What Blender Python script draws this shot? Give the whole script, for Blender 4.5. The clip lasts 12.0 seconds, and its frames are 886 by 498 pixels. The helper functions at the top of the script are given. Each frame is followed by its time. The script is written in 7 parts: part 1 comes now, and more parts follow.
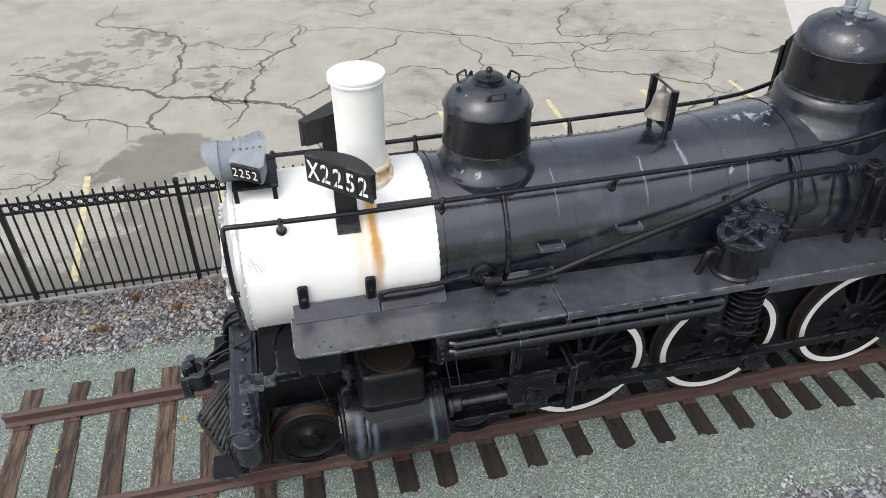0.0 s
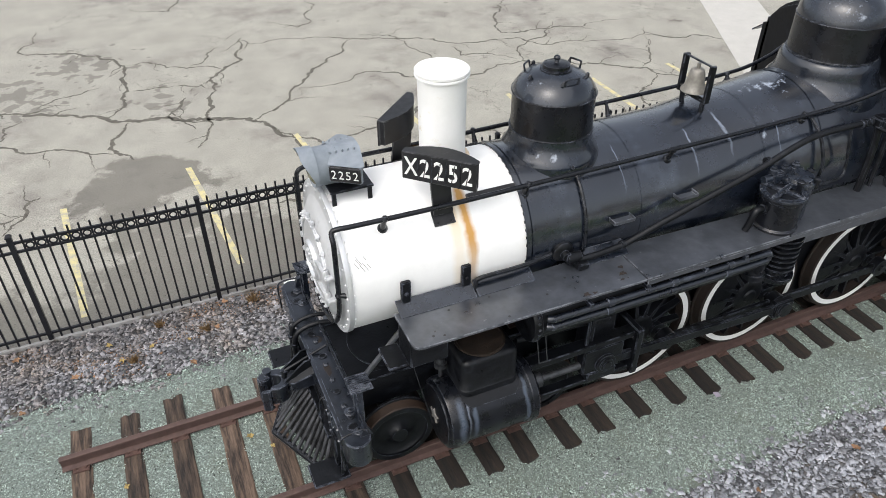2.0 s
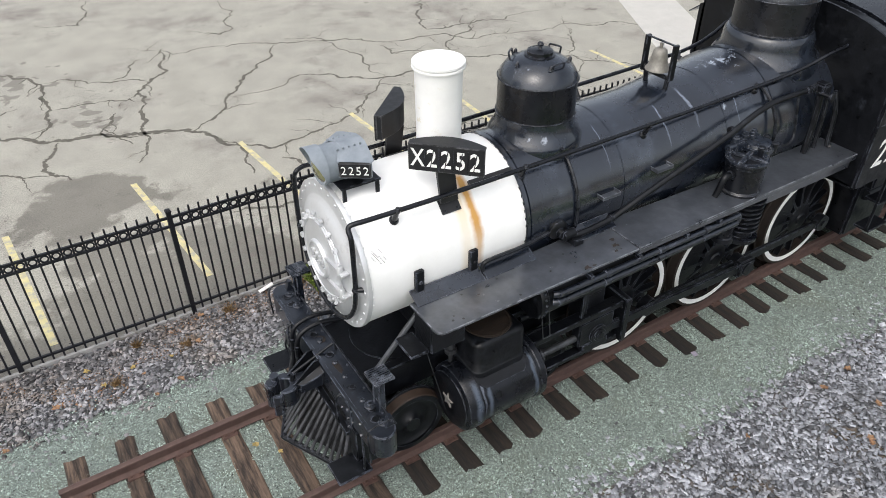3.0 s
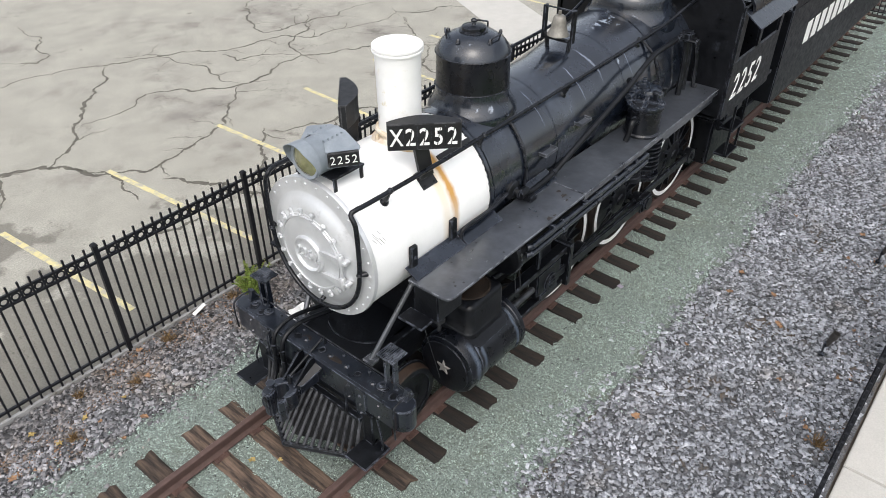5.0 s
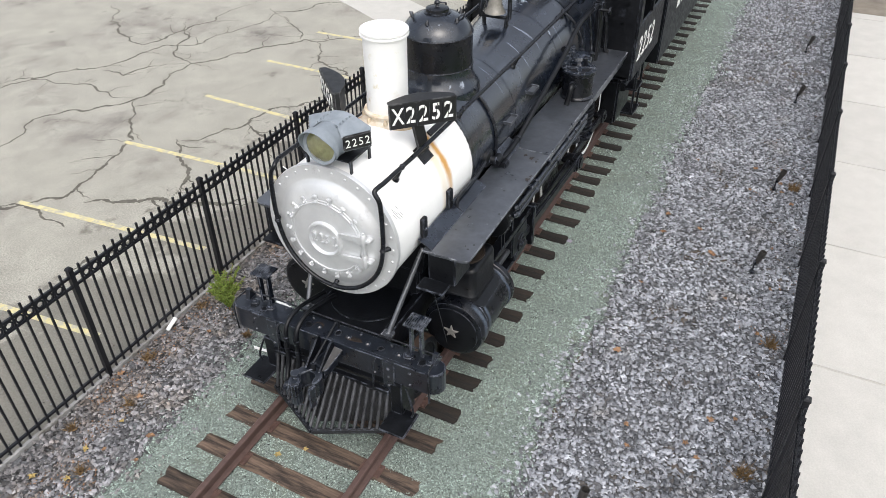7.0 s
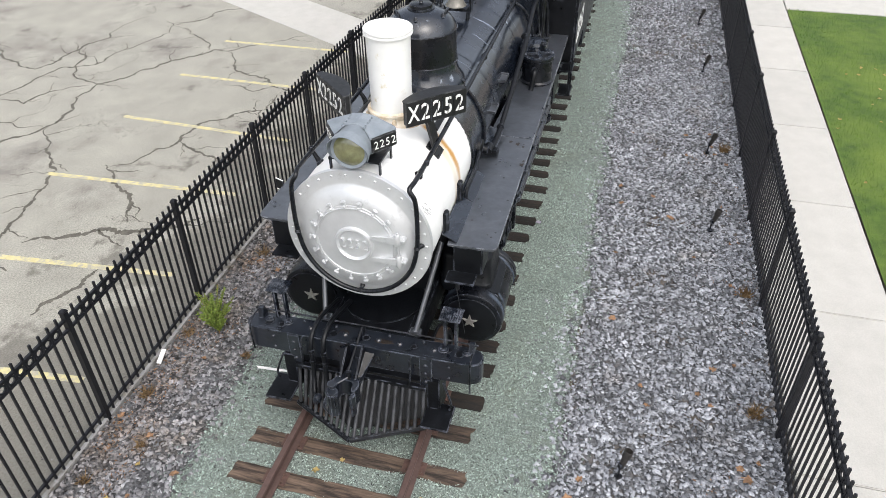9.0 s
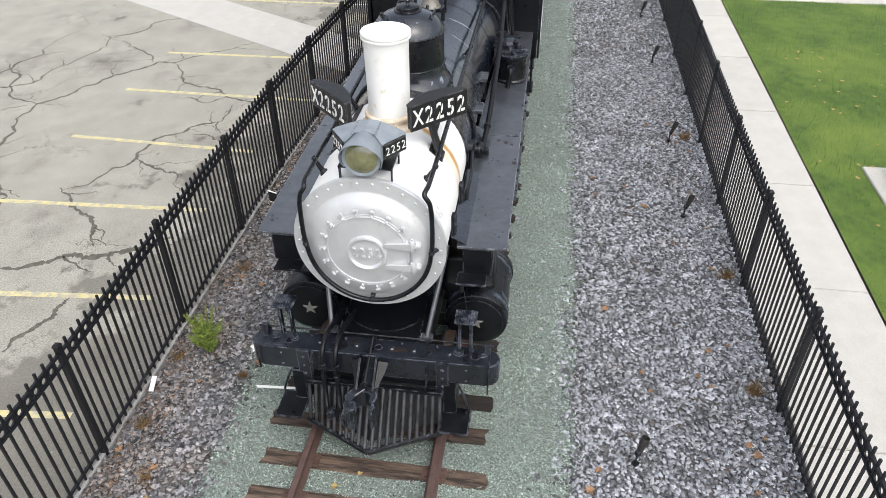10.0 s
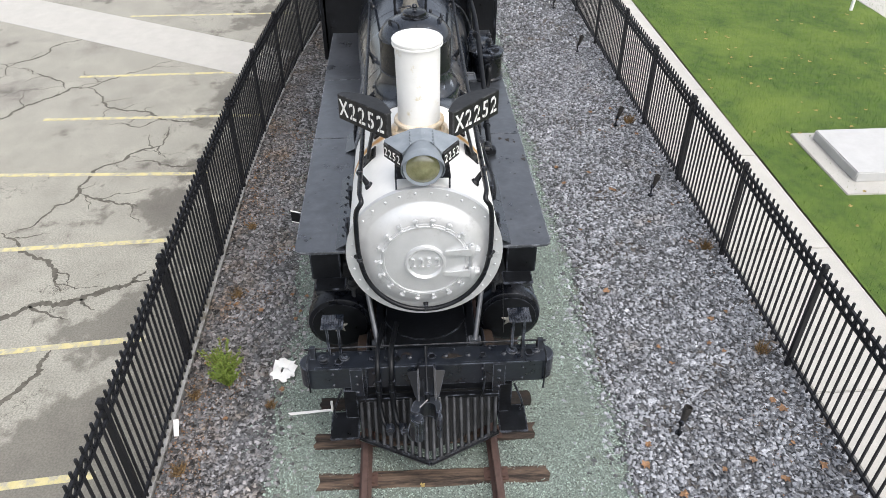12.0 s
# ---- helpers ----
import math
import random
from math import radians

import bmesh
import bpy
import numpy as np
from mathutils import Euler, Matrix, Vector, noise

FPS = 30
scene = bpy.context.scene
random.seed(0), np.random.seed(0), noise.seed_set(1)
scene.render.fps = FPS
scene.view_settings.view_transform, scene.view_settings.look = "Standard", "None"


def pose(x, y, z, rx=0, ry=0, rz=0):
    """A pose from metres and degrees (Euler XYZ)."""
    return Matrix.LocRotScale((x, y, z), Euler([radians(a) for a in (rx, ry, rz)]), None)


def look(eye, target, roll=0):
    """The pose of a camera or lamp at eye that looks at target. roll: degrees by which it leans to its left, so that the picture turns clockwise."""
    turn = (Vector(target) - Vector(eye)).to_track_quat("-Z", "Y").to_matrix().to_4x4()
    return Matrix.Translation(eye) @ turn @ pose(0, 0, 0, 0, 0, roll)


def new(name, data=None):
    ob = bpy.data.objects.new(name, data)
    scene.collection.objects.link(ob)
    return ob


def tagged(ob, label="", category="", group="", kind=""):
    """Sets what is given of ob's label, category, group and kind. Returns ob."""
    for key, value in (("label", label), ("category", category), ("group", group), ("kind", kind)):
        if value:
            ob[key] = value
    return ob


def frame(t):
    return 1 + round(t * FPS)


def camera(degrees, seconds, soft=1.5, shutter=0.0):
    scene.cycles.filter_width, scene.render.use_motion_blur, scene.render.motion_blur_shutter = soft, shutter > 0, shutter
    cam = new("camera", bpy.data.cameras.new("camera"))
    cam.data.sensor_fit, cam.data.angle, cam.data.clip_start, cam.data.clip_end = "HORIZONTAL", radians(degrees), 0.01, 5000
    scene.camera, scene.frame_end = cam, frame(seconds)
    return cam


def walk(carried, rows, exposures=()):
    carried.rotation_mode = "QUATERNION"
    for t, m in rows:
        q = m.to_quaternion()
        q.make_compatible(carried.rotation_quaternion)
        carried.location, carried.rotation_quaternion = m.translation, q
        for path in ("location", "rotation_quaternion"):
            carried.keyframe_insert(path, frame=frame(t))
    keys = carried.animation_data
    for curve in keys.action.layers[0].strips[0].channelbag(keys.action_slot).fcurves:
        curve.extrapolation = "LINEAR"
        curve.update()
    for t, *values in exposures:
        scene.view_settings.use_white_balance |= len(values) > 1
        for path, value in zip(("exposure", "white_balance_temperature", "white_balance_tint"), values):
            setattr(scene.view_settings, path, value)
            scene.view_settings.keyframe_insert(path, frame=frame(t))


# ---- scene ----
cam = camera(62.8, 12.0, soft=0.8)
PATH = [
    (0, (0.578, -6.178, 7.089), (0.959, -4.621, 5.894), 0.2),
    (0.5, (0.109, -6.154, 7.08), (0.579, -4.614, 5.895), 0.0),
    (1, (-0.368, -6.087, 7.084), (0.167, -4.566, 5.901), 0.0),
    (1.5, (-0.842, -5.996, 7.089), (-0.25, -4.495, 5.906), 0.0),
    (2, (-1.309, -5.896, 7.094), (-0.658, -4.419, 5.913), -0.0),
    (2.5, (-1.772, -5.769, 7.089), (-1.023, -4.341, 5.907), -0.0),
    (3, (-2.256, -5.645, 7.096), (-1.39, -4.282, 5.916), 0.0),
    (5, (-3.837, -4.868, 7.094), (-2.6, -3.833, 5.911), -0.2),
    (5.5, (-4.192, -4.638, 7.102), (-2.881, -3.7, 5.918), -0.2),
    (6, (-4.534, -4.394, 7.113), (-3.161, -3.551, 5.927), -0.2),
    (6.5, (-4.87, -4.142, 7.119), (-3.455, -3.373, 5.933), -0.3),
    (7, (-5.158, -3.862, 7.12), (-3.717, -3.148, 5.93), -0.4),
    (9, (-5.783, -2.453, 7.142), (-4.235, -2.041, 5.943), -0.6),
    (9.5, (-5.841, -2.032, 7.136), (-4.271, -1.717, 5.937), -0.6),
    (10, (-5.877, -1.633, 7.134), (-4.293, -1.399, 5.935), -0.6),
    (10.5, (-5.914, -1.187, 7.139), (-4.321, -1.042, 5.938), -0.5),
    (11, (-5.933, -0.733, 7.143), (-4.335, -0.69, 5.941), -0.4),
    (11.5, (-5.935, -0.256, 7.152), (-4.336, -0.312, 5.951), -0.3),
    (12, (-5.932, 0.127, 7.187), (-4.335, 0.042, 5.985), -0.2),
]
walk(cam, [(t, look(eye, target, roll)) for t, eye, target, roll in PATH], [(0.0, 0.70), (3.0, 0.68), (5.0, 0.74), (9.0, 0.81), (12.0, 0.82)])

# ---- light: an overcast day ----
world = bpy.data.worlds.new("overcast_sky")
scene.world = world
world.use_nodes = True
wn, wl = world.node_tree.nodes, world.node_tree.links
sky = wn.new("ShaderNodeTexSky")
sky.sky_type, sky.sun_disc = "NISHITA", False
sky.sun_elevation, sky.sun_rotation = radians(57), radians(236)
sky.air_density, sky.dust_density, sky.ozone_density = 1.0, 4.0, 1.0
grey = wn.new("ShaderNodeHueSaturation")
grey.inputs["Saturation"].default_value = 0.42
wl.new(sky.outputs[0], grey.inputs["Color"])
wl.new(grey.outputs[0], wn["Background"].inputs[0])
wn["Background"].inputs[1].default_value = 0.15
sun = new("sun", bpy.data.lights.new("sun", "SUN"))
sun.data.energy, sun.data.angle, sun.data.color = 0.85, radians(110), (1.0, 0.982, 0.965)
sun.matrix_world = look((0, 0, 20), (7.54, 5.08, 6.0))


# ---- materials ----
def mat(name, dark, light, scale=6.0, rough=(0.5, 0.7), metal=0.0, bump=0.15, bscale=60.0, vary=0.0, island=0.0,
        stain=None, stain_scale=1.2, stain_lo=0.55, stain_hi=0.7, coat=0.0, wear=None, streak=None, coat_ior=1.5, spec=0.5, speck=None):
    """Two tones of a colour mixed by noise, stains of a third at a larger scale, uneven gloss and fine relief."""
    m = bpy.data.materials.new(name)
    m.use_nodes = True
    n, l = m.node_tree.nodes, m.node_tree.links
    b = n["Principled BSDF"]
    tc = n.new("ShaderNodeTexCoord")
    n1 = n.new("ShaderNodeTexNoise")
    n1.inputs["Scale"].default_value, n1.inputs["Detail"].default_value = scale, 6
    n1.inputs["Roughness"].default_value = 0.65
    l.new(tc.outputs["Object"], n1.inputs["Vector"])
    r1 = n.new("ShaderNodeValToRGB")
    r1.color_ramp.elements[0].position, r1.color_ramp.elements[1].position = 0.3, 0.72
    r1.color_ramp.elements[0].color, r1.color_ramp.elements[1].color = (*dark, 1), (*light, 1)
    l.new(n1.outputs["Fac"], r1.inputs["Fac"])
    colour = r1.outputs["Color"]
    if stain:
        n2 = n.new("ShaderNodeTexNoise")
        n2.inputs["Scale"].default_value, n2.inputs["Detail"].default_value = stain_scale, 8
        n2.inputs["Roughness"].default_value = 0.7
        l.new(tc.outputs["Object"], n2.inputs["Vector"])
        r2 = n.new("ShaderNodeMapRange")
        r2.inputs["From Min"].default_value, r2.inputs["From Max"].default_value = stain_lo, stain_hi
        l.new(n2.outputs["Fac"], r2.inputs["Value"])
        mx = n.new("ShaderNodeMix")
        mx.data_type = "RGBA"
        l.new(r2.outputs[0], mx.inputs["Factor"])
        l.new(colour, mx.inputs["A"])
        mx.inputs["B"].default_value = (*stain, 1)
        colour = mx.outputs["Result"]
    if streak:
        mp = n.new("ShaderNodeMapping")
        mp.inputs["Scale"].default_value = (16, 1.6, 1.6)
        l.new(tc.outputs["Object"], mp.inputs["Vector"])
        n4 = n.new("ShaderNodeTexNoise")
        n4.inputs["Scale"].default_value, n4.inputs["Detail"].default_value = 1.0, 5
        l.new(mp.outputs[0], n4.inputs["Vector"])
        r4 = n.new("ShaderNodeMapRange")
        r4.inputs["From Min"].default_value, r4.inputs["From Max"].default_value = 0.72, 0.86
        l.new(n4.outputs["Fac"], r4.inputs["Value"])
        m4 = n.new("ShaderNodeMix")
        m4.data_type = "RGBA"
        l.new(r4.outputs[0], m4.inputs["Factor"])
        l.new(colour, m4.inputs["A"])
        m4.inputs["B"].default_value = (*streak, 1)
        colour = m4.outputs["Result"]
    if wear:
        bv = n.new("ShaderNodeBevel")
        bv.samples = 4
        bv.inputs["Radius"].default_value = 0.014
        ge = n.new("ShaderNodeNewGeometry")
        dt = n.new("ShaderNodeVectorMath")
        dt.operation = "DOT_PRODUCT"
        l.new(bv.outputs[0], dt.inputs[0])
        l.new(ge.outputs["Normal"], dt.inputs[1])
        r5 = n.new("ShaderNodeMapRange")
        r5.inputs["From Min"].default_value, r5.inputs["From Max"].default_value = 0.985, 0.86
        l.new(dt.outputs["Value"], r5.inputs["Value"])
        r6 = n.new("ShaderNodeMapRange")
        r6.inputs["From Min"].default_value, r6.inputs["From Max"].default_value = 0.42, 0.58
        n6 = n.new("ShaderNodeTexNoise")
        n6.inputs["Scale"].default_value, n6.inputs["Detail"].default_value = 11, 4
        l.new(tc.outputs["Object"], n6.inputs["Vector"])
        l.new(n6.outputs["Fac"], r6.inputs["Value"])
        m7 = n.new("ShaderNodeMath")
        m7.operation = "MULTIPLY"
        l.new(r5.outputs[0], m7.inputs[0])
        l.new(r6.outputs[0], m7.inputs[1])
        m5 = n.new("ShaderNodeMix")
        m5.data_type = "RGBA"
        l.new(m7.outputs[0], m5.inputs["Factor"])
        l.new(colour, m5.inputs["A"])
        m5.inputs["B"].default_value = (*wear, 1)
        colour = m5.outputs["Result"]
    if vary or island:
        hs = n.new("ShaderNodeHueSaturation")
        mr = n.new("ShaderNodeMapRange")
        if vary:
            oi = n.new("ShaderNodeObjectInfo")
            l.new(oi.outputs["Random"], mr.inputs["Value"])
        else:
            gi = n.new("ShaderNodeNewGeometry")
            l.new(gi.outputs["Random Per Island"], mr.inputs["Value"])
        k = vary or island
        mr.inputs["To Min"].default_value, mr.inputs["To Max"].default_value = 1 - k, 1 + k
        l.new(mr.outputs[0], hs.inputs["Value"])
        l.new(colour, hs.inputs["Color"])
        colour = hs.outputs["Color"]
    if speck:
        n8 = n.new("ShaderNodeTexNoise")
        n8.inputs["Scale"].default_value, n8.inputs["Detail"].default_value = speck[0], 3
        l.new(tc.outputs["Object"], n8.inputs["Vector"])
        r8 = n.new("ShaderNodeMapRange")
        r8.inputs["From Min"].default_value, r8.inputs["From Max"].default_value = 0.3, 0.7
        r8.inputs["To Min"].default_value, r8.inputs["To Max"].default_value = 1 - speck[1], 1 + speck[1]
        l.new(n8.outputs["Fac"], r8.inputs["Value"])
        h8 = n.new("ShaderNodeHueSaturation")
        l.new(r8.outputs[0], h8.inputs["Value"])
        l.new(colour, h8.inputs["Color"])
        colour = h8.outputs["Color"]
    l.new(colour, b.inputs["Base Color"])
    rr = n.new("ShaderNodeMapRange")
    rr.inputs["From Min"].default_value, rr.inputs["From Max"].default_value = 0.3, 0.7
    rr.inputs["To Min"].default_value, rr.inputs["To Max"].default_value = rough
    l.new(n1.outputs["Fac"], rr.inputs["Value"])
    l.new(rr.outputs[0], b.inputs["Roughness"])
    b.inputs["Metallic"].default_value = metal
    b.inputs["Coat Weight"].default_value, b.inputs["Coat Roughness"].default_value = coat, 0.14
    b.inputs["Coat IOR"].default_value, b.inputs["Specular IOR Level"].default_value = coat_ior, spec
    if bump:
        n3 = n.new("ShaderNodeTexNoise")
        n3.inputs["Scale"].default_value, n3.inputs["Detail"].default_value = bscale, 4
        l.new(tc.outputs["Object"], n3.inputs["Vector"])
        bp = n.new("ShaderNodeBump")
        bp.inputs["Strength"].default_value, bp.inputs["Distance"].default_value = bump, 0.01
        l.new(n3.outputs["Fac"], bp.inputs["Height"])
        l.new(bp.outputs[0], b.inputs["Normal"])
    return m


def asphalt_material():
    """Old asphalt: fine aggregate, wide pale and dark patches, and cracks along the edges of warped cells at two sizes."""
    m = mat("cracked_asphalt", (0.260, 0.250, 0.214), (0.355, 0.342, 0.295), 1.3, (0.85, 0.95), 0, 0.25, 120,
            stain=(0.20, 0.185, 0.165), stain_scale=0.35, stain_lo=0.53, stain_hi=0.66, speck=(38, 0.28))
    n, l = m.node_tree.nodes, m.node_tree.links
    b = n["Principled BSDF"]
    colour = b.inputs["Base Color"].links[0].from_socket
    tc = n.new("ShaderNodeTexCoord")
    warp = n.new("ShaderNodeTexNoise")
    warp.inputs["Scale"].default_value, warp.inputs["Detail"].default_value = 0.8, 9
    warp.inputs["Roughness"].default_value = 0.68
    l.new(tc.outputs["Object"], warp.inputs["Vector"])
    add = n.new("ShaderNodeVectorMath")
    add.operation = "MULTIPLY_ADD"
    add.inputs[1].default_value = (1.7, 1.7, 0)
    l.new(warp.outputs["Color"], add.inputs[0])
    l.new(tc.outputs["Object"], add.inputs[2])
    total = None
    for scale, width, keep in ((0.75, 0.009, 0.50), (1.7, 0.014, 0.53)):
        v = n.new("ShaderNodeTexVoronoi")
        v.feature, v.voronoi_dimensions = "DISTANCE_TO_EDGE", "2D"
        v.inputs["Scale"].default_value = scale
        l.new(add.outputs[0], v.inputs["Vector"])
        gate = n.new("ShaderNodeTexNoise")
        gate.inputs["Scale"].default_value, gate.inputs["Detail"].default_value = 0.55, 3
        l.new(tc.outputs["Object"], gate.inputs["Vector"])
        wide = n.new("ShaderNodeMapRange")
        wide.inputs["From Min"].default_value, wide.inputs["From Max"].default_value = keep, keep + 0.25
        wide.inputs["To Min"].default_value, wide.inputs["To Max"].default_value = 0.0, width
        l.new(gate.outputs["Fac"], wide.inputs["Value"])
        line = n.new("ShaderNodeMath")
        line.operation = "LESS_THAN"
        l.new(v.outputs["Distance"], line.inputs[0])
        l.new(wide.outputs[0], line.inputs[1])
        if total is None:
            total = line.outputs[0]
        else:
            mx = n.new("ShaderNodeMath")
            mx.operation = "MAXIMUM"
            l.new(total, mx.inputs[0])
            l.new(line.outputs[0], mx.inputs[1])
            total = mx.outputs[0]
    mix = n.new("ShaderNodeMix")
    mix.data_type = "RGBA"
    l.new(total, mix.inputs["Factor"])
    l.new(colour, mix.inputs["A"])
    mix.inputs["B"].default_value = (0.10, 0.095, 0.08, 1)
    # crumbled places, where the skin has flaked off
    flake = n.new("ShaderNodeTexNoise")
    flake.inputs["Scale"].default_value, flake.inputs["Detail"].default_value = 2.6, 3
    stretch = n.new("ShaderNodeMapping")
    stretch.inputs["Scale"].default_value = (1.0, 1.0, 1.0)
    l.new(tc.outputs["Object"], stretch.inputs["Vector"])
    l.new(stretch.outputs[0], flake.inputs["Vector"])
    near = None
    for px, py, pr in (((-4.0, 12.5, 2.6), (-2.7, 13.8, 2.2), (-1.0, 10.8, 1.3), (-5.0, 11.5, 1.5))):
        gap = n.new("ShaderNodeVectorMath")
        gap.operation = "DISTANCE"
        gap.inputs[1].default_value = (px, py, 0)
        l.new(tc.outputs["Object"], gap.inputs[0])
        lift = n.new("ShaderNodeMapRange")
        lift.inputs["From Min"].default_value, lift.inputs["From Max"].default_value = 0.0, pr
        lift.inputs["To Min"].default_value, lift.inputs["To Max"].default_value = 0.17, -0.10
        l.new(gap.outputs["Value"], lift.inputs["Value"])
        if near is None:
            near = lift.outputs[0]
        else:
            top = n.new("ShaderNodeMath")
            top.operation = "MAXIMUM"
            l.new(near, top.inputs[0])
            l.new(lift.outputs[0], top.inputs[1])
            near = top.outputs[0]
    gone = n.new("ShaderNodeMath")
    gone.operation = "ADD"
    l.new(near, gone.inputs[0])
    l.new(flake.outputs["Fac"], gone.inputs[1])
    bare = n.new("ShaderNodeMapRange")
    bare.inputs["From Min"].default_value, bare.inputs["From Max"].default_value = 0.60, 0.64
    bare.inputs["To Max"].default_value = 0.7
    l.new(gone.outputs[0], bare.inputs["Value"])
    flaked = n.new("ShaderNodeMix")
    flaked.data_type = "RGBA"
    l.new(bare.outputs[0], flaked.inputs["Factor"])
    l.new(mix.outputs["Result"], flaked.inputs["A"])
    flaked.inputs["B"].default_value = (0.14, 0.13, 0.112, 1)
    # dark damp patches along the fence
    sep = n.new("ShaderNodeSeparateXYZ")
    l.new(tc.outputs["Object"], sep.inputs[0])
    fall = n.new("ShaderNodeMapRange")
    fall.inputs["From Min"].default_value, fall.inputs["From Max"].default_value = 3.3, 6.0
    fall.inputs["To Min"].default_value, fall.inputs["To Max"].default_value = 0.20, -0.10
    l.new(sep.outputs["Y"], fall.inputs["Value"])
    blot = n.new("ShaderNodeTexNoise")
    blot.inputs["Scale"].default_value, blot.inputs["Detail"].default_value, blot.inputs["Roughness"].default_value = 0.7, 8, 0.62
    l.new(tc.outputs["Object"], blot.inputs["Vector"])
    both = n.new("ShaderNodeMath")
    both.operation = "ADD"
    l.new(fall.outputs[0], both.inputs[0])
    l.new(blot.outputs["Fac"], both.inputs[1])
    pool = both.outputs[0]
    for px, py, pr, most in ((-1.9, 6.9, 2.4, 0.15), (-1.2, 4.3, 1.9, 0.17), (-2.5, 5.0, 1.0, -0.14), (4.6, 5.6, 2.0, 0.03), (-1.9, 6.4, 1.5, 0.12), (-1.7, 7.5, 1.35, 0.18), (-0.9, 7.2, 1.25, 0.14), (-2.4, 7.2, 1.2, 0.16), (1.5, 6.1, 1.5, 0.12), (0.1, 4.5, 1.2, 0.12), (10.3, 4.6, 0.9, 0.14)):
        gap = n.new("ShaderNodeVectorMath")
        gap.operation = "DISTANCE"
        gap.inputs[1].default_value = (px, py, 0)
        l.new(tc.outputs["Object"], gap.inputs[0])
        lift = n.new("ShaderNodeMapRange")
        lift.inputs["From Min"].default_value, lift.inputs["From Max"].default_value = 0.0, pr
        lift.inputs["To Min"].default_value, lift.inputs["To Max"].default_value = most, 0.0
        l.new(gap.outputs["Value"], lift.inputs["Value"])
        more = n.new("ShaderNodeMath")
        more.operation = "ADD"
        l.new(pool, more.inputs[0])
        l.new(lift.outputs[0], more.inputs[1])
        pool = more.outputs[0]
    wet = n.new("ShaderNodeMapRange")
    wet.inputs["From Min"].default_value, wet.inputs["From Max"].default_value = 0.545, 0.60
    wet.inputs["To Max"].default_value = 0.62
    l.new(pool, wet.inputs["Value"])
    damp = n.new("ShaderNodeMix")
    damp.data_type = "RGBA"
    l.new(wet.outputs[0], damp.inputs["Factor"])
    l.new(flaked.outputs["Result"], damp.inputs["A"])
    damp.inputs["B"].default_value = (0.094, 0.086, 0.072, 1)
    l.new(damp.outputs["Result"], b.inputs["Base Color"])
    return m


def wood(name, dark, light):
    """Old timber: grain drawn out along the tie, dark checks in it, each tie a little different."""
    m = mat(name, dark, light, 1.0, (0.75, 0.95), 0, 0, vary=0.3)
    n, l = m.node_tree.nodes, m.node_tree.links
    tc = n.new("ShaderNodeTexCoord")
    mp = n.new("ShaderNodeMapping")
    mp.inputs["Scale"].default_value = (17, 1.9, 17)
    l.new(tc.outputs["Object"], mp.inputs["Vector"])
    tex = [q for q in n if q.type == "TEX_NOISE"][0]
    ramp = [q for q in n if q.type == "VALTORGB"][0].color_ramp
    ramp.elements[0].position, ramp.elements[1].position = 0.40, 0.64
    l.new(mp.outputs[0], tex.inputs["Vector"])
    bp = n.new("ShaderNodeBump")
    bp.inputs["Strength"].default_value, bp.inputs["Distance"].default_value = 0.9, 0.02
    l.new(tex.outputs["Fac"], bp.inputs["Height"])
    l.new(bp.outputs[0], n["Principled BSDF"].inputs["Normal"])
    return m


BLACK = mat("black_engine_paint", (0.002, 0.0024, 0.0036), (0.007, 0.0083, 0.012), 5, (0.20, 0.36), 0, 0.3, 3.5,
            stain=(0.022, 0.027, 0.038), stain_scale=3.0, stain_lo=0.62, stain_hi=0.84, coat=0.0, wear=(0.10, 0.11, 0.135), streak=(0.14, 0.16, 0.19), spec=0.4)
# Faded black, kept lighter where the sky's sheen is put into colour.
FADED_SHEEN = mat("faded_black_paint", (0.004, 0.0056, 0.0092), (0.019, 0.025, 0.037), 3.0, (0.18, 0.34), 0, 0.3, 5,
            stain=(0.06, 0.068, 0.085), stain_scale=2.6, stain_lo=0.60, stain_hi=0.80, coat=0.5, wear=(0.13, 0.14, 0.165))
JACKET = mat("weathered_boiler_jacket", (0.0028, 0.004, 0.007), (0.013, 0.018, 0.029), 1.6, (0.18, 0.34), 0, 0.5, 2.4,
             stain=(0.05, 0.062, 0.085), stain_scale=2.2, stain_lo=0.54, stain_hi=0.80, coat=0.8, wear=(0.16, 0.175, 0.205), streak=(0.24, 0.27, 0.32), coat_ior=1.72)
JACKET.node_tree.nodes["Principled BSDF"].inputs["Coat Roughness"].default_value = 0.17
SOOT = mat("dull_black_paint", (0.002, 0.0023, 0.003), (0.006, 0.007, 0.0095), 9, (0.26, 0.5), 0, 0.25, 30,
           stain=(0.022, 0.026, 0.034), stain_scale=4.5, stain_lo=0.60, stain_hi=0.80, coat=0.0, wear=(0.09, 0.10, 0.125), spec=0.30)
DECK = mat("worn_black_deck", (0.020, 0.023, 0.029), (0.062, 0.068, 0.080), 2.6, (0.24, 0.46), 0, 0.25, 12,
           stain=(0.15, 0.157, 0.172), stain_scale=9, stain_lo=0.63, stain_hi=0.76, coat=0.9, wear=(0.20, 0.21, 0.235), coat_ior=1.75, speck=(7, 0.25))
DECK.node_tree.nodes["Principled BSDF"].inputs["Coat Roughness"].default_value = 0.26
BEAMPAINT = mat("weathered_beam_paint", (0.003, 0.004, 0.0068), (0.014, 0.018, 0.027), 4, (0.22, 0.42), 0, 0.35, 20,
                stain=(0.06, 0.07, 0.095), stain_scale=4.5, stain_lo=0.60, stain_hi=0.80, coat=0.6, wear=(0.13, 0.145, 0.18))
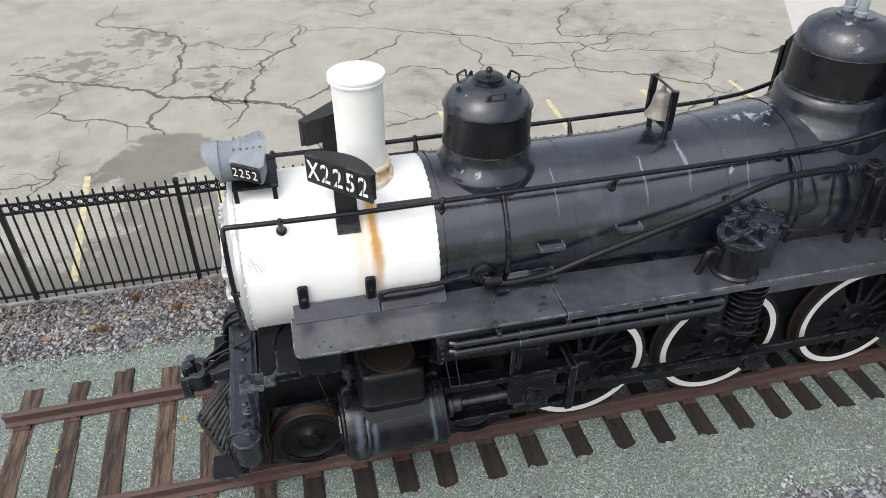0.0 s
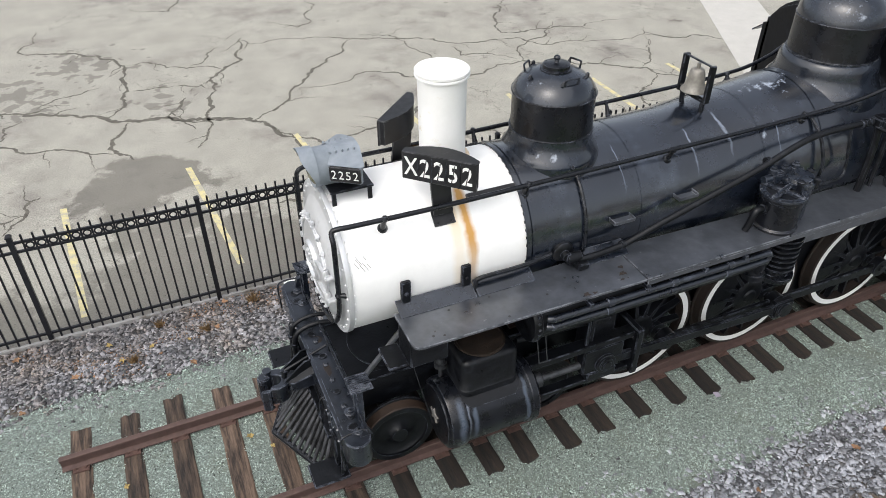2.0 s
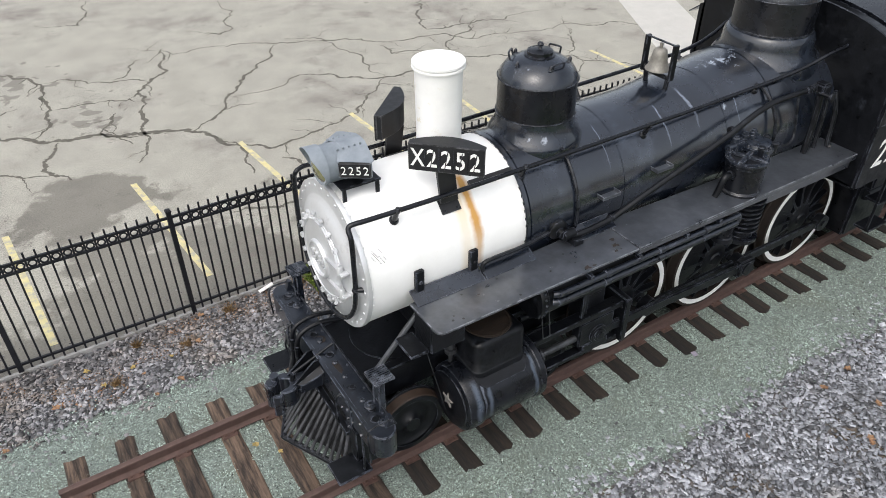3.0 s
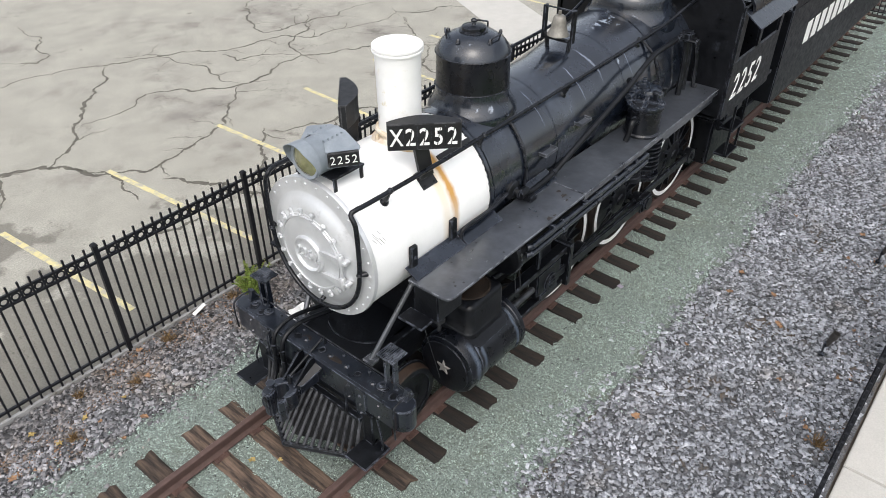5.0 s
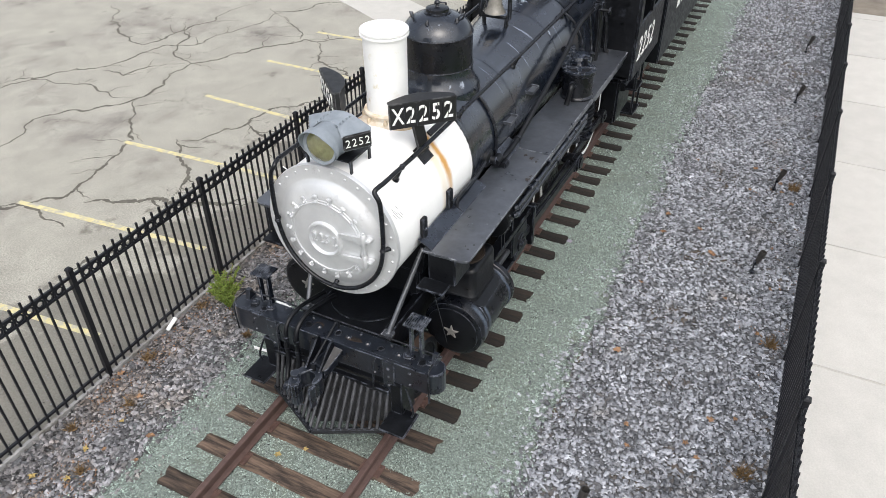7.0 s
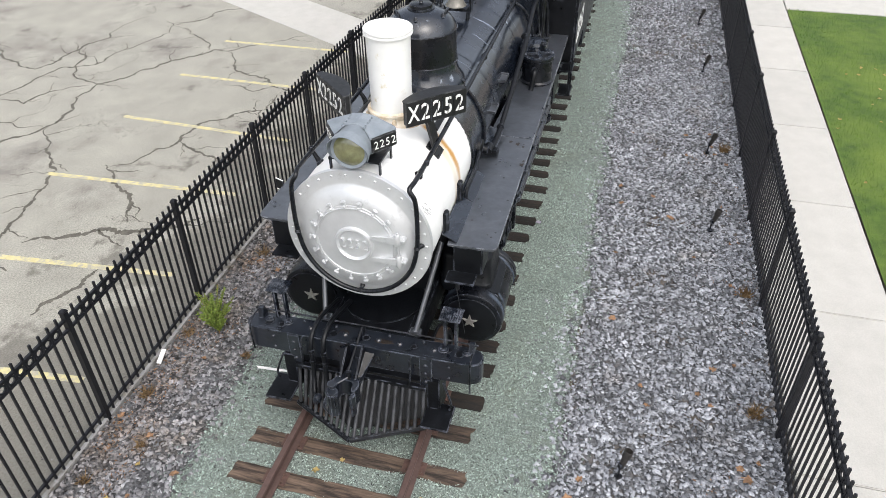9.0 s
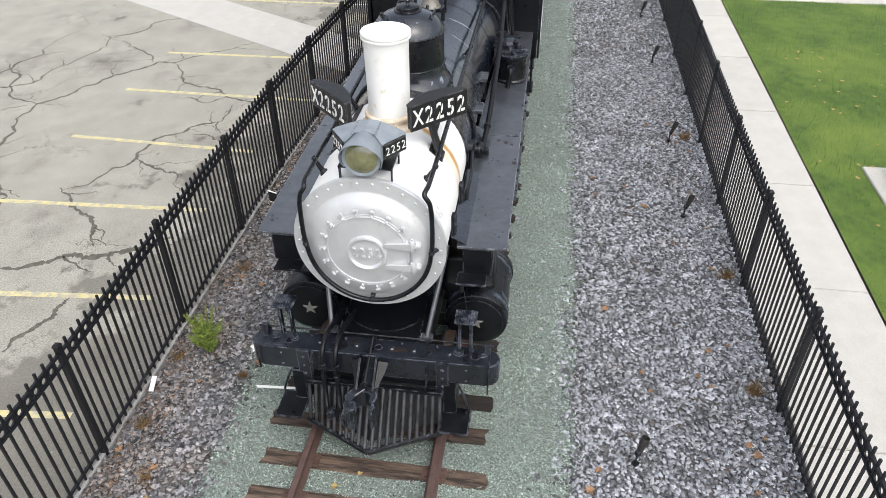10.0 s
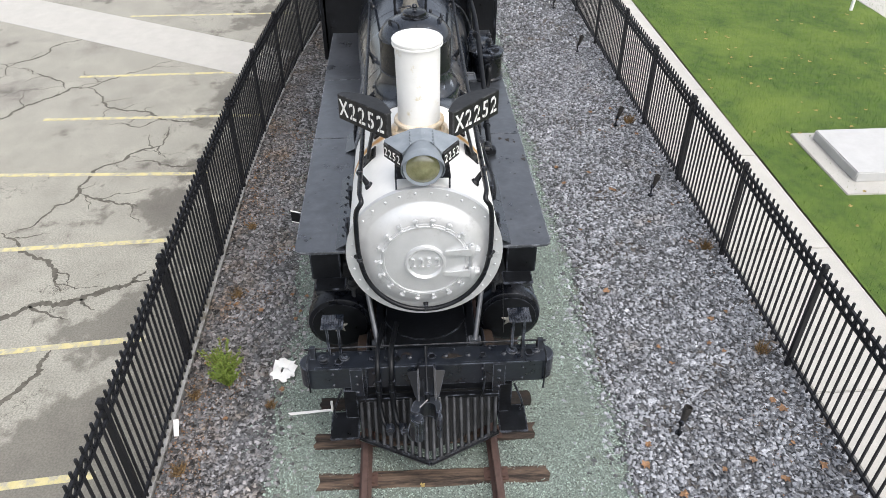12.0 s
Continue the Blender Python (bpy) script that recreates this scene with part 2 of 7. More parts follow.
SLATPAINT = mat("worn_slat_paint", (0.006, 0.0065, 0.008), (0.07, 0.073, 0.08), 7, (0.4, 0.6), 0, 0.3, 40, wear=(0.25, 0.26, 0.28))
BORE = mat("rusty_bore", (0.008, 0.0055, 0.004), (0.034, 0.022, 0.014), 12, (0.5, 0.8), 0.1, 0.3, 60)
WHITE = mat("white_paint", (0.77, 0.77, 0.755), (0.84, 0.84, 0.825), 4, (0.5, 0.65), 0, 0.05, 30,
            stain=(0.62, 0.58, 0.48), stain_scale=3.0, stain_lo=0.66, stain_hi=0.8)
SILVER = mat("silver_paint", (0.55, 0.56, 0.57), (0.67, 0.68, 0.69), 3, (0.30, 0.42), 0.45, 0.05, 60,
             stain=(0.38, 0.38, 0.385), stain_scale=5, stain_lo=0.6, stain_hi=0.8)
GREYBLUE = mat("faded_grey_paint", (0.16, 0.185, 0.21), (0.26, 0.29, 0.32), 6, (0.5, 0.65), 0.0, 0.08, 60)
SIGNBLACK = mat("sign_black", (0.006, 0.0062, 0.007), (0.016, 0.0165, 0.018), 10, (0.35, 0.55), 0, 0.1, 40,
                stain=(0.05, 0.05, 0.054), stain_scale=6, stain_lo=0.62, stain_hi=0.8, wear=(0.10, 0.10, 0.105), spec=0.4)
LETTER = mat("white_lettering", (0.72, 0.72, 0.70), (0.8, 0.8, 0.78), 30, (0.5, 0.6), 0, 0.0)
TYREWHITE = mat("white_tyre_paint", (0.74, 0.74, 0.72), (0.82, 0.82, 0.8), 8, (0.5, 0.6), 0, 0.05, 40)
RUST = mat("rusted_steel", (0.055, 0.03, 0.024), (0.13, 0.075, 0.06), 14, (0.6, 0.85), 0.2, 0.3, 90)
LAMPBRONZE = mat("dark_bronze_paint", (0.018, 0.016, 0.014), (0.045, 0.041, 0.038), 20, (0.45, 0.6), 0, 0.1, 60)
STEELDARK = mat("oily_steel", (0.03, 0.032, 0.036), (0.10, 0.104, 0.11), 9, (0.3, 0.5), 0.6, 0.1, 50)
RAIL = mat("rusted_rail", (0.07, 0.042, 0.036), (0.13, 0.082, 0.07), 12, (0.5, 0.75), 0.3, 0.2, 90)
BRASS = mat("dull_brass", (0.16, 0.15, 0.13), (0.27, 0.255, 0.225), 20, (0.4, 0.55), 0.35, 0.1, 50)
STEEL = mat("pale_steel", (0.35, 0.34, 0.32), (0.5, 0.48, 0.45), 20, (0.35, 0.5), 0.7, 0.1, 60)
FENCE = mat("fence_black", (0.006, 0.0065, 0.0085), (0.014, 0.015, 0.019), 12, (0.4, 0.55), 0, 0.05, 60, vary=0.15, spec=0.35)
TIE = wood("weathered_tie", (0.014, 0.009, 0.0062), (0.122, 0.084, 0.060))
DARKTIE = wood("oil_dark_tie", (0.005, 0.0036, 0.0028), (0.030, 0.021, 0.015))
TYREBROWN = mat("dark_rusty_tyre", (0.008, 0.006, 0.005), (0.028, 0.018, 0.013), 14, (0.5, 0.8), 0.1, 0.3, 90)
TREAD = mat("rusty_tread", (0.024, 0.015, 0.011), (0.065, 0.04, 0.027), 14, (0.5, 0.8), 0.2, 0.3, 90)
LEAFYELLOW = mat("yellow_leaves", (0.27, 0.19, 0.06), (0.42, 0.32, 0.12), 40, (0.7, 0.85), 0, 0.1, 80)
DRYWEED = mat("dry_weed", (0.14, 0.085, 0.035), (0.26, 0.17, 0.08), 30, (0.8, 0.9), 0, 0.0, island=0.4)
CONCRETE = mat("pale_concrete", (0.425, 0.412, 0.38), (0.495, 0.48, 0.445), 2.2, (0.8, 0.92), 0, 0.12, 150,
               stain=(0.46, 0.44, 0.41), stain_scale=0.8, stain_lo=0.56, stain_hi=0.75, vary=0.04, speck=(45, 0.06))
EDGING = mat("grey_edging", (0.22, 0.22, 0.215), (0.36, 0.355, 0.345), 5, (0.7, 0.85), 0, 0.2, 60,
             stain=(0.14, 0.125, 0.10), stain_scale=3.0, stain_lo=0.5, stain_hi=0.65)
YELLOW = mat("worn_yellow_line", (0.50, 0.44, 0.21), (0.62, 0.55, 0.30), 9, (0.75, 0.9), 0, 0.2, 120,
             stain=(0.36, 0.34, 0.28), stain_scale=7, stain_lo=0.46, stain_hi=0.60)
GRAVELBED = mat("grey_gravel_bed", (0.035, 0.036, 0.04), (0.20, 0.203, 0.213), 32, (0.85, 0.95), 0, 1.0, 40,
                stain=(0.10, 0.075, 0.05), stain_scale=1.1, stain_lo=0.52, stain_hi=0.66)
STONE = mat("crushed_grey_stone", (0.115, 0.121, 0.134), (0.355, 0.366, 0.393), 9, (0.38, 0.62), 0, 0.3, 60, island=0.8,
            stain=(0.24, 0.22, 0.20), stain_scale=0.9, stain_lo=0.58, stain_hi=0.78, speck=(1.3, 0.22))
DUSTYSTONE = mat("dusty_brown_grey_stone", (0.085, 0.081, 0.083), (0.215, 0.206, 0.206), 9, (0.5, 0.75), 0, 0.3, 60, island=0.9,
                 stain=(0.16, 0.118, 0.085), stain_scale=1.4, stain_lo=0.48, stain_hi=0.66, speck=(18, 0.18))
GREYBROWN = mat("brownish_grey_stone", (0.10, 0.099, 0.105), (0.28, 0.278, 0.288), 9, (0.45, 0.7), 0, 0.3, 60, island=0.85,
                stain=(0.18, 0.145, 0.11), stain_scale=1.2, stain_lo=0.50, stain_hi=0.70, speck=(1.6, 0.2))
GREENBED = mat("green_gravel_bed", (0.04, 0.052, 0.045), (0.27, 0.315, 0.282), 55, (0.85, 0.95), 0, 1.0, 110,
               stain=(0.13, 0.145, 0.118), stain_scale=1.6, stain_lo=0.5, stain_hi=0.7)
GREENCHIP = mat("green_stone_chips", (0.13, 0.175, 0.150), (0.30, 0.365, 0.325), 30, (0.45, 0.7), 0, 0.2, 90, island=1.0,
                stain=(0.42, 0.45, 0.41), stain_scale=32, stain_lo=0.60, stain_hi=0.66, speck=(1.5, 0.15))
TURF = mat("turf", (0.036, 0.074, 0.009), (0.086, 0.145, 0.019), 3.5, (0.85, 0.95), 0, 0.8, 60,
           stain=(0.12, 0.175, 0.026), stain_scale=0.45, stain_lo=0.45, stain_hi=0.65)
GRASS = mat("grass_blades", (0.036, 0.10, 0.007), (0.098, 0.182, 0.018), 1.1, (0.6, 0.8), 0, 0.0, island=0.35,
            stain=(0.125, 0.205, 0.023), stain_scale=0.45, stain_lo=0.45, stain_hi=0.65)
EARTH = mat("earth", (0.12, 0.10, 0.08), (0.22, 0.19, 0.15), 2, (0.9, 0.95))
LEAF = mat("fallen_leaves", (0.12, 0.066, 0.036), (0.30, 0.175, 0.095), 40, (0.7, 0.85), 0, 0.1, 80, island=0.4)
SHRUBLEAF = mat("shrub_green", (0.10, 0.155, 0.02), (0.20, 0.27, 0.042), 25, (0.6, 0.75), 0, 0.0, island=0.35)
GLASS = mat("yellowed_lens", (0.13, 0.13, 0.06), (0.27, 0.27, 0.14), 9, (0.04, 0.12), 0.0, 0.0, coat=1.0, coat_ior=1.7)
ASPHALT = asphalt_material()
CRACK = mat("dirt_filled_crack", (0.055, 0.051, 0.041), (0.15, 0.139, 0.113), 9, (0.85, 0.95), 0, 0.3, 60)



def add_runs(material, xs, y_sign, low, high, colour, wide, tail=0.35):
    """Rust that ran down the side of a painted drum below a fitting: bands at given places along x, ragged, and thinner lower down."""
    n, l = material.node_tree.nodes, material.node_tree.links
    b = n["Principled BSDF"]
    tc = n.new("ShaderNodeTexCoord")
    sep = n.new("ShaderNodeSeparateXYZ")
    l.new(tc.outputs["Object"], sep.inputs[0])
    warp = n.new("ShaderNodeTexNoise")
    warp.inputs["Scale"].default_value, warp.inputs["Detail"].default_value = 5, 6
    l.new(tc.outputs["Object"], warp.inputs["Vector"])

    def maths(op, a, c):
        q = n.new("ShaderNodeMath")
        q.operation = op
        for k, v in enumerate((a, c)):
            if isinstance(v, (int, float)):
                q.inputs[k].default_value = v
            else:
                l.new(v, q.inputs[k])
        return q.outputs[0]

    wob = maths("MULTIPLY", maths("SUBTRACT", warp.outputs["Fac"], 0.5), 0.10)
    for x, w in zip(xs, wide):
        off = maths("ABSOLUTE", maths("SUBTRACT", maths("ADD", sep.outputs["X"], wob), x), 0)
        f = n.new("ShaderNodeMapRange")
        f.inputs["From Min"].default_value, f.inputs["From Max"].default_value = w, w * 0.25
        l.new(off, f.inputs["Value"])
        g = n.new("ShaderNodeMapRange")
        g.inputs["From Min"].default_value, g.inputs["From Max"].default_value = high, high - 0.04
        l.new(sep.outputs["Z"], g.inputs["Value"])
        h = n.new("ShaderNodeMapRange")
        h.inputs["From Min"].default_value, h.inputs["From Max"].default_value = low, low + 0.5
        h.inputs["To Min"].default_value = tail
        l.new(sep.outputs["Z"], h.inputs["Value"])
        near = maths("GREATER_THAN", maths("MULTIPLY", sep.outputs["Y"], y_sign), 0.1)
        k = maths("MULTIPLY", maths("MULTIPLY", f.outputs[0], g.outputs[0]), maths("MULTIPLY", h.outputs[0], near))
        mix = n.new("ShaderNodeMix")
        mix.data_type = "RGBA"
        l.new(k, mix.inputs["Factor"])
        l.new(b.inputs["Base Color"].links[0].from_socket, mix.inputs["A"])
        mix.inputs["B"].default_value = (*colour, 1)
        l.new(mix.outputs["Result"], b.inputs["Base Color"])


SMOKEBOX = WHITE.copy()
add_runs(SMOKEBOX, (1.27,), -1, 2.5, 3.40, (0.50, 0.27, 0.07), (0.075,))
add_runs(SMOKEBOX, (1.14,), -1, 2.9, 3.30, (0.70, 0.55, 0.33), (0.10,))
add_runs(SMOKEBOX, (1.27,), 1, 2.5, 3.40, (0.52, 0.28, 0.09), (0.08,))
add_runs(SMOKEBOX, (0.10,), 1, 2.7, 2.95, (0.55, 0.33, 0.14), (0.05,), 0.0)
CHIMNEY = mat("white_chimney_paint", (0.75, 0.75, 0.73), (0.83, 0.83, 0.81), 4, (0.5, 0.65), 0, 0.05, 30,
              stain=(0.60, 0.55, 0.42), stain_scale=4.0, stain_lo=0.60, stain_hi=0.8)
add_runs(JACKET, (4.52,), -1, 3.12, 3.5, (0.24, 0.28, 0.35), (0.024,), 0.0)
add_runs(JACKET, (4.06, 5.15, 3.1), -1, 3.0, 3.42, (0.22, 0.26, 0.33), (0.014, 0.010, 0.008), 0.0)
add_runs(JACKET, (4.50, 3.72), 1, 2.95, 3.42, (0.22, 0.26, 0.33), (0.02, 0.010), 0.0)


def add_wear_and_sheen(material, places, colour):
    """Ragged pale patches about given places: chalky scuffs, stains, and sheen put into colour."""
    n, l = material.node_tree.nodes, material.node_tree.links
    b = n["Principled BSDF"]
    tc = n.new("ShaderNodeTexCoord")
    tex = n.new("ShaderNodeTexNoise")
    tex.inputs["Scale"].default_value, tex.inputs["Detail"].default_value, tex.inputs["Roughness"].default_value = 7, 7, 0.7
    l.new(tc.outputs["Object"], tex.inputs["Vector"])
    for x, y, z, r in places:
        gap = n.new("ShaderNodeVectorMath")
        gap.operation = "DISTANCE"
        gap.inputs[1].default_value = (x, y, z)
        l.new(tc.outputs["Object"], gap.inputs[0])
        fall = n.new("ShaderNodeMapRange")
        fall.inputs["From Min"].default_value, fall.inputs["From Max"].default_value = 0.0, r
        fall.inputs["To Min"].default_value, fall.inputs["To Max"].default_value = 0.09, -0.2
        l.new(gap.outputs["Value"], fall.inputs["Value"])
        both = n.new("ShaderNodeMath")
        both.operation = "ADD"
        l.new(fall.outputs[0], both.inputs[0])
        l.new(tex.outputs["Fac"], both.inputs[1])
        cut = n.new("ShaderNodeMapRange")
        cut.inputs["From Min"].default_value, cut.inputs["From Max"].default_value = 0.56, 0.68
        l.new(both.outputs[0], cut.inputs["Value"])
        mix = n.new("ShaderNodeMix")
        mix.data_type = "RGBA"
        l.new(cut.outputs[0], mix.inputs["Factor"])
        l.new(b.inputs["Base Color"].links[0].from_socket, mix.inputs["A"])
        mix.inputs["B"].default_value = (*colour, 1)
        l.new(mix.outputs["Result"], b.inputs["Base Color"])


# Chalk scuffs, spread wider on boiler and dome tops: sky sheen put into colour.
add_wear_and_sheen(JACKET, ((5.45, -0.15, 3.63, 0.5), (5.62, -0.05, 3.65, 0.35), (5.2, 0.05, 3.6, 0.4), (4.98, -0.62, 3.33, 0.16), (4.3, -0.66, 3.2, 0.14)), (0.30, 0.34, 0.40))
add_wear_and_sheen(BLACK, ((6.15, -0.28, 4.45, 0.32), (5.88, -0.35, 3.6, 0.28), (2.48, -0.44, 3.52, 0.10)), (0.26, 0.30, 0.36))
add_wear_and_sheen(FADED_SHEEN, ((6.10, -0.30, 4.42, 0.55), (6.25, -0.1, 4.5, 0.4), (2.2, -0.1, 4.1, 0.3), (2.35, -0.42, 3.5, 0.14), (2.2, -0.35, 3.5, 0.12), (5.85, -0.4, 3.6, 0.3)), (0.27, 0.30, 0.35))
add_wear_and_sheen(CHIMNEY, ((1.06, 0.06, 4.2, 0.24), (1.07, -0.02, 3.98, 0.22), (1.1, 0.1, 3.72, 0.12)), (0.60, 0.54, 0.36))
CYLINDER = BLACK.copy()
add_runs(CYLINDER, (0.90, 1.06, 1.66), -1, 0.72, 1.40, (0.060, 0.075, 0.10), (0.045, 0.035, 0.03), 0.1)
add_runs(CYLINDER, (0.985,), -1, 0.95, 1.42, (0.16, 0.18, 0.22), (0.02,), 0.0)
BASERUST = mat("rust_stained_white", (0.50, 0.34, 0.16), (0.80, 0.77, 0.70), 5, (0.6, 0.8), 0, 0.15, 40)

# ---- building helpers ----
def part(name, bm, material, parent=None, label="", sharp=38):
    """Links a bmesh, whose points are in world metres, as one mesh under a thing or a part."""
    me = bpy.data.meshes.new(name)
    bmesh.ops.recalc_face_normals(bm, faces=bm.faces)
    bm.to_mesh(me)
    bm.free()
    return link(name, me, material, parent, label, sharp)


def link(name, me, material, parent=None, label="", sharp=38):
    me.materials.append(material)
    me.polygons.foreach_set("use_smooth", [True] * len(me.polygons))
    me.set_sharp_from_angle(angle=radians(sharp))
    ob = new(name, me)
    hang(ob, parent)
    if label:
        tagged(ob, label)
    return ob


def hang(ob, parent):
    if parent is not None:
        ob.parent = parent
        if parent.type == "EMPTY":
            ob.matrix_parent_inverse = Matrix.Translation(-parent.location)
    return ob


def again(ob, m, parent):
    """Another object on the mesh of ob, at the pose m."""
    o = new(ob.name.split(".")[0], ob.data)
    hang(o, parent)
    o.matrix_basis = m
    return o


def thing(name, place, label, category, group="", kind=""):
    e = new(name)
    e.location = place
    e.empty_display_size = 0.2
    return tagged(e, label, category, group, kind)


def box(bm, x0, x1, y0, y1, z0, z1, bev=0.0, m=None):
    r = bmesh.ops.create_cube(bm, size=1)
    vs = r["verts"]
    bmesh.ops.scale(bm, vec=(abs(x1 - x0), abs(y1 - y0), abs(z1 - z0)), verts=vs)
    bmesh.ops.translate(bm, vec=((x0 + x1) / 2, (y0 + y1) / 2, (z0 + z1) / 2), verts=vs)
    if bev:
        es = list({e for v in vs for e in v.link_edges})
        g = bmesh.ops.bevel(bm, geom=es, offset=bev, segments=2, affect="EDGES", clamp_overlap=True)
        vs = list({v for f in g["faces"] for v in f.verts} | {v for v in vs if v.is_valid})
    if m is not None:
        bmesh.ops.transform(bm, matrix=m, verts=vs)


def lathe(bm, prof, n=32, m=None, close=True, arc=(0.0, 360.0)):
    """Turns (radius, height) points about z, then moves them by m."""
    full = arc[1] - arc[0] >= 360
    steps = n if full else n + 1
    rings = []
    for r, h in prof:
        ring = []
        for i in range(steps):
            a = radians(arc[0] + (arc[1] - arc[0]) * i / n)
            p = Vector((r * math.cos(a), r * math.sin(a), h))
            ring.append(bm.verts.new(m @ p if m is not None else p))
        rings.append(ring)
    for a, b in zip(rings, rings[1:]):
        for i in range(n):
            j = (i + 1) % steps
            bm.faces.new((a[i], a[j], b[j], b[i]))
    if close and full:
        for ring, r in ((rings[0], prof[0][0]), (rings[-1], prof[-1][0])):
            if r > 1e-5:
                bm.faces.new(ring)


def along_x(x, y, z):
    """A pose whose z axis runs along the world's x."""
    return pose(x, y, z, 0, 90, 0)


def along_y(x, y, z):
    return pose(x, y, z, -90, 0, 0)


def rod(bm, p, q, r, n=10, r2=None):
    p, q = Vector(p), Vector(q)
    d = q - p
    m = Matrix.Translation(p) @ d.to_track_quat("Z", "Y").to_matrix().to_4x4()
    lathe(bm, [(r, 0), (r if r2 is None else r2, d.length)], n, m)


def smoothed(pts, k=5):
    pts = [Vector(p) for p in pts]
    out = []
    for i in range(len(pts) - 1):
        a, b, c, d = pts[max(i - 1, 0)], pts[i], pts[i + 1], pts[min(i + 2, len(pts) - 1)]
        for j in range(k):
            t = j / k
            out.append(0.5 * (2 * b + (c - a) * t + (2 * a - 5 * b + 4 * c - d) * t * t + (3 * b - a - 3 * c + d) * t ** 3))
    return out + [pts[-1]]


def tube(bm, pts, r, n=8, k=5):
    """A round bar swept along a smooth line."""
    pts = smoothed(pts, k) if k > 1 else [Vector(p) for p in pts]
    rings, up = [], None
    for i, p in enumerate(pts):
        d = (pts[min(i + 1, len(pts) - 1)] - pts[max(i - 1, 0)]).normalized()
        if up is None:
            up = d.orthogonal().normalized()
        up = (up - d * up.dot(d)).normalized()
        side = d.cross(up)
        rings.append([bm.verts.new(p + r * (up * math.cos(2 * math.pi * j / n) + side * math.sin(2 * math.pi * j / n))) for j in range(n)])
    for a, b in zip(rings, rings[1:]):
        for i in range(n):
            bm.faces.new((a[i], a[(i + 1) % n], b[(i + 1) % n], b[i]))
    bm.faces.new(rings[0])
    bm.faces.new(rings[-1])


def slab(bm, outline, h0, h1, m=None, bev=0.0):
    """A flat outline (x, y) drawn out from height h0 to h1."""
    lo = [bm.verts.new((x, y, h0)) for x, y in outline]
    hi = [bm.verts.new((x, y, h1)) for x, y in outline]
    k = len(outline)
    fs = [bm.faces.new(lo), bm.faces.new(hi)]
    for i in range(k):
        fs.append(bm.faces.new((lo[i], lo[(i + 1) % k], hi[(i + 1) % k], hi[i])))
    if m is not None:
        bmesh.ops.transform(bm, matrix=m, verts=lo + hi)
    if bev:
        es = list({e for f in fs for e in f.edges})
        bmesh.ops.bevel(bm, geom=es, offset=bev, segments=2, affect="EDGES", clamp_overlap=True)


def bolt(bm, m, r=0.016, h=0.014):
    lathe(bm, [(r, -0.004), (r, h * 0.55), (r * 0.55, h)], 6, m)


def bolts(name, places, r, h, material, parent):
    """A bolt or rivet at each pose, all on one mesh."""
    proto = None
    for m in places:
        if proto is None:
            bm = bmesh.new()
            bolt(bm, Matrix(), r, h)
            proto = part(name, bm, material, parent)
            proto.matrix_basis = m
        else:
            again(proto, m, parent)


def lettering(name, text, size, m, material, parent, narrow=1.0, bold=0.012, depth=0.003, label="", shear=0.0):
    cu = bpy.data.curves.new("lettering", "FONT")
    cu.body, cu.size, cu.align_x, cu.align_y = text, size, "CENTER", "CENTER"
    cu.extrude, cu.offset, cu.shear = depth, bold * size, shear
    cu.resolution_u = 3
    ob = bpy.data.objects.new("lettering", cu)
    me = bpy.data.meshes.new_from_object(ob)
    bpy.data.objects.remove(ob)
    me.transform(m @ Matrix.Diagonal((narrow, 1, 1, 1)))
    return link(name, me, material, parent, label)


def numerals(text, size, m, material, parent, narrow=1.0, bold=0.012, depth=0.003, shear=0.0, step=0.62):
    """Numerals side by side about the middle of the pose, each a part of its own."""
    for k, ch in enumerate(text):
        x = (k - (len(text) - 1) / 2) * step * size * narrow
        lettering("numeral", ch, size, m @ Matrix.Translation((x, 0, 0)), material, parent, narrow, bold, depth, "", shear)


def sheet(name, xs, ys, height, material, parent=None, kind="structure", label="", category=""):
    """An open sheet of ground over a grid, its height from a function of place."""
    xs, ys = list(xs), list(ys)
    me = bpy.data.meshes.new(name)
    vs = [(x, y, height(x, y)) for y in ys for x in xs]
    w = len(xs)
    fs = [(j * w + i, j * w + i + 1, (j + 1) * w + i + 1, (j + 1) * w + i) for j in range(len(ys) - 1) for i in range(w - 1)]
    me.from_pydata(vs, [], fs)
    ob = link(name, me, material, parent, "", 80)
    return tagged(ob, label, category, "", kind)


def grid(a, b, step):
    n = max(1, round((b - a) / step))
    return [a + (b - a) * i / n for i in range(n + 1)]


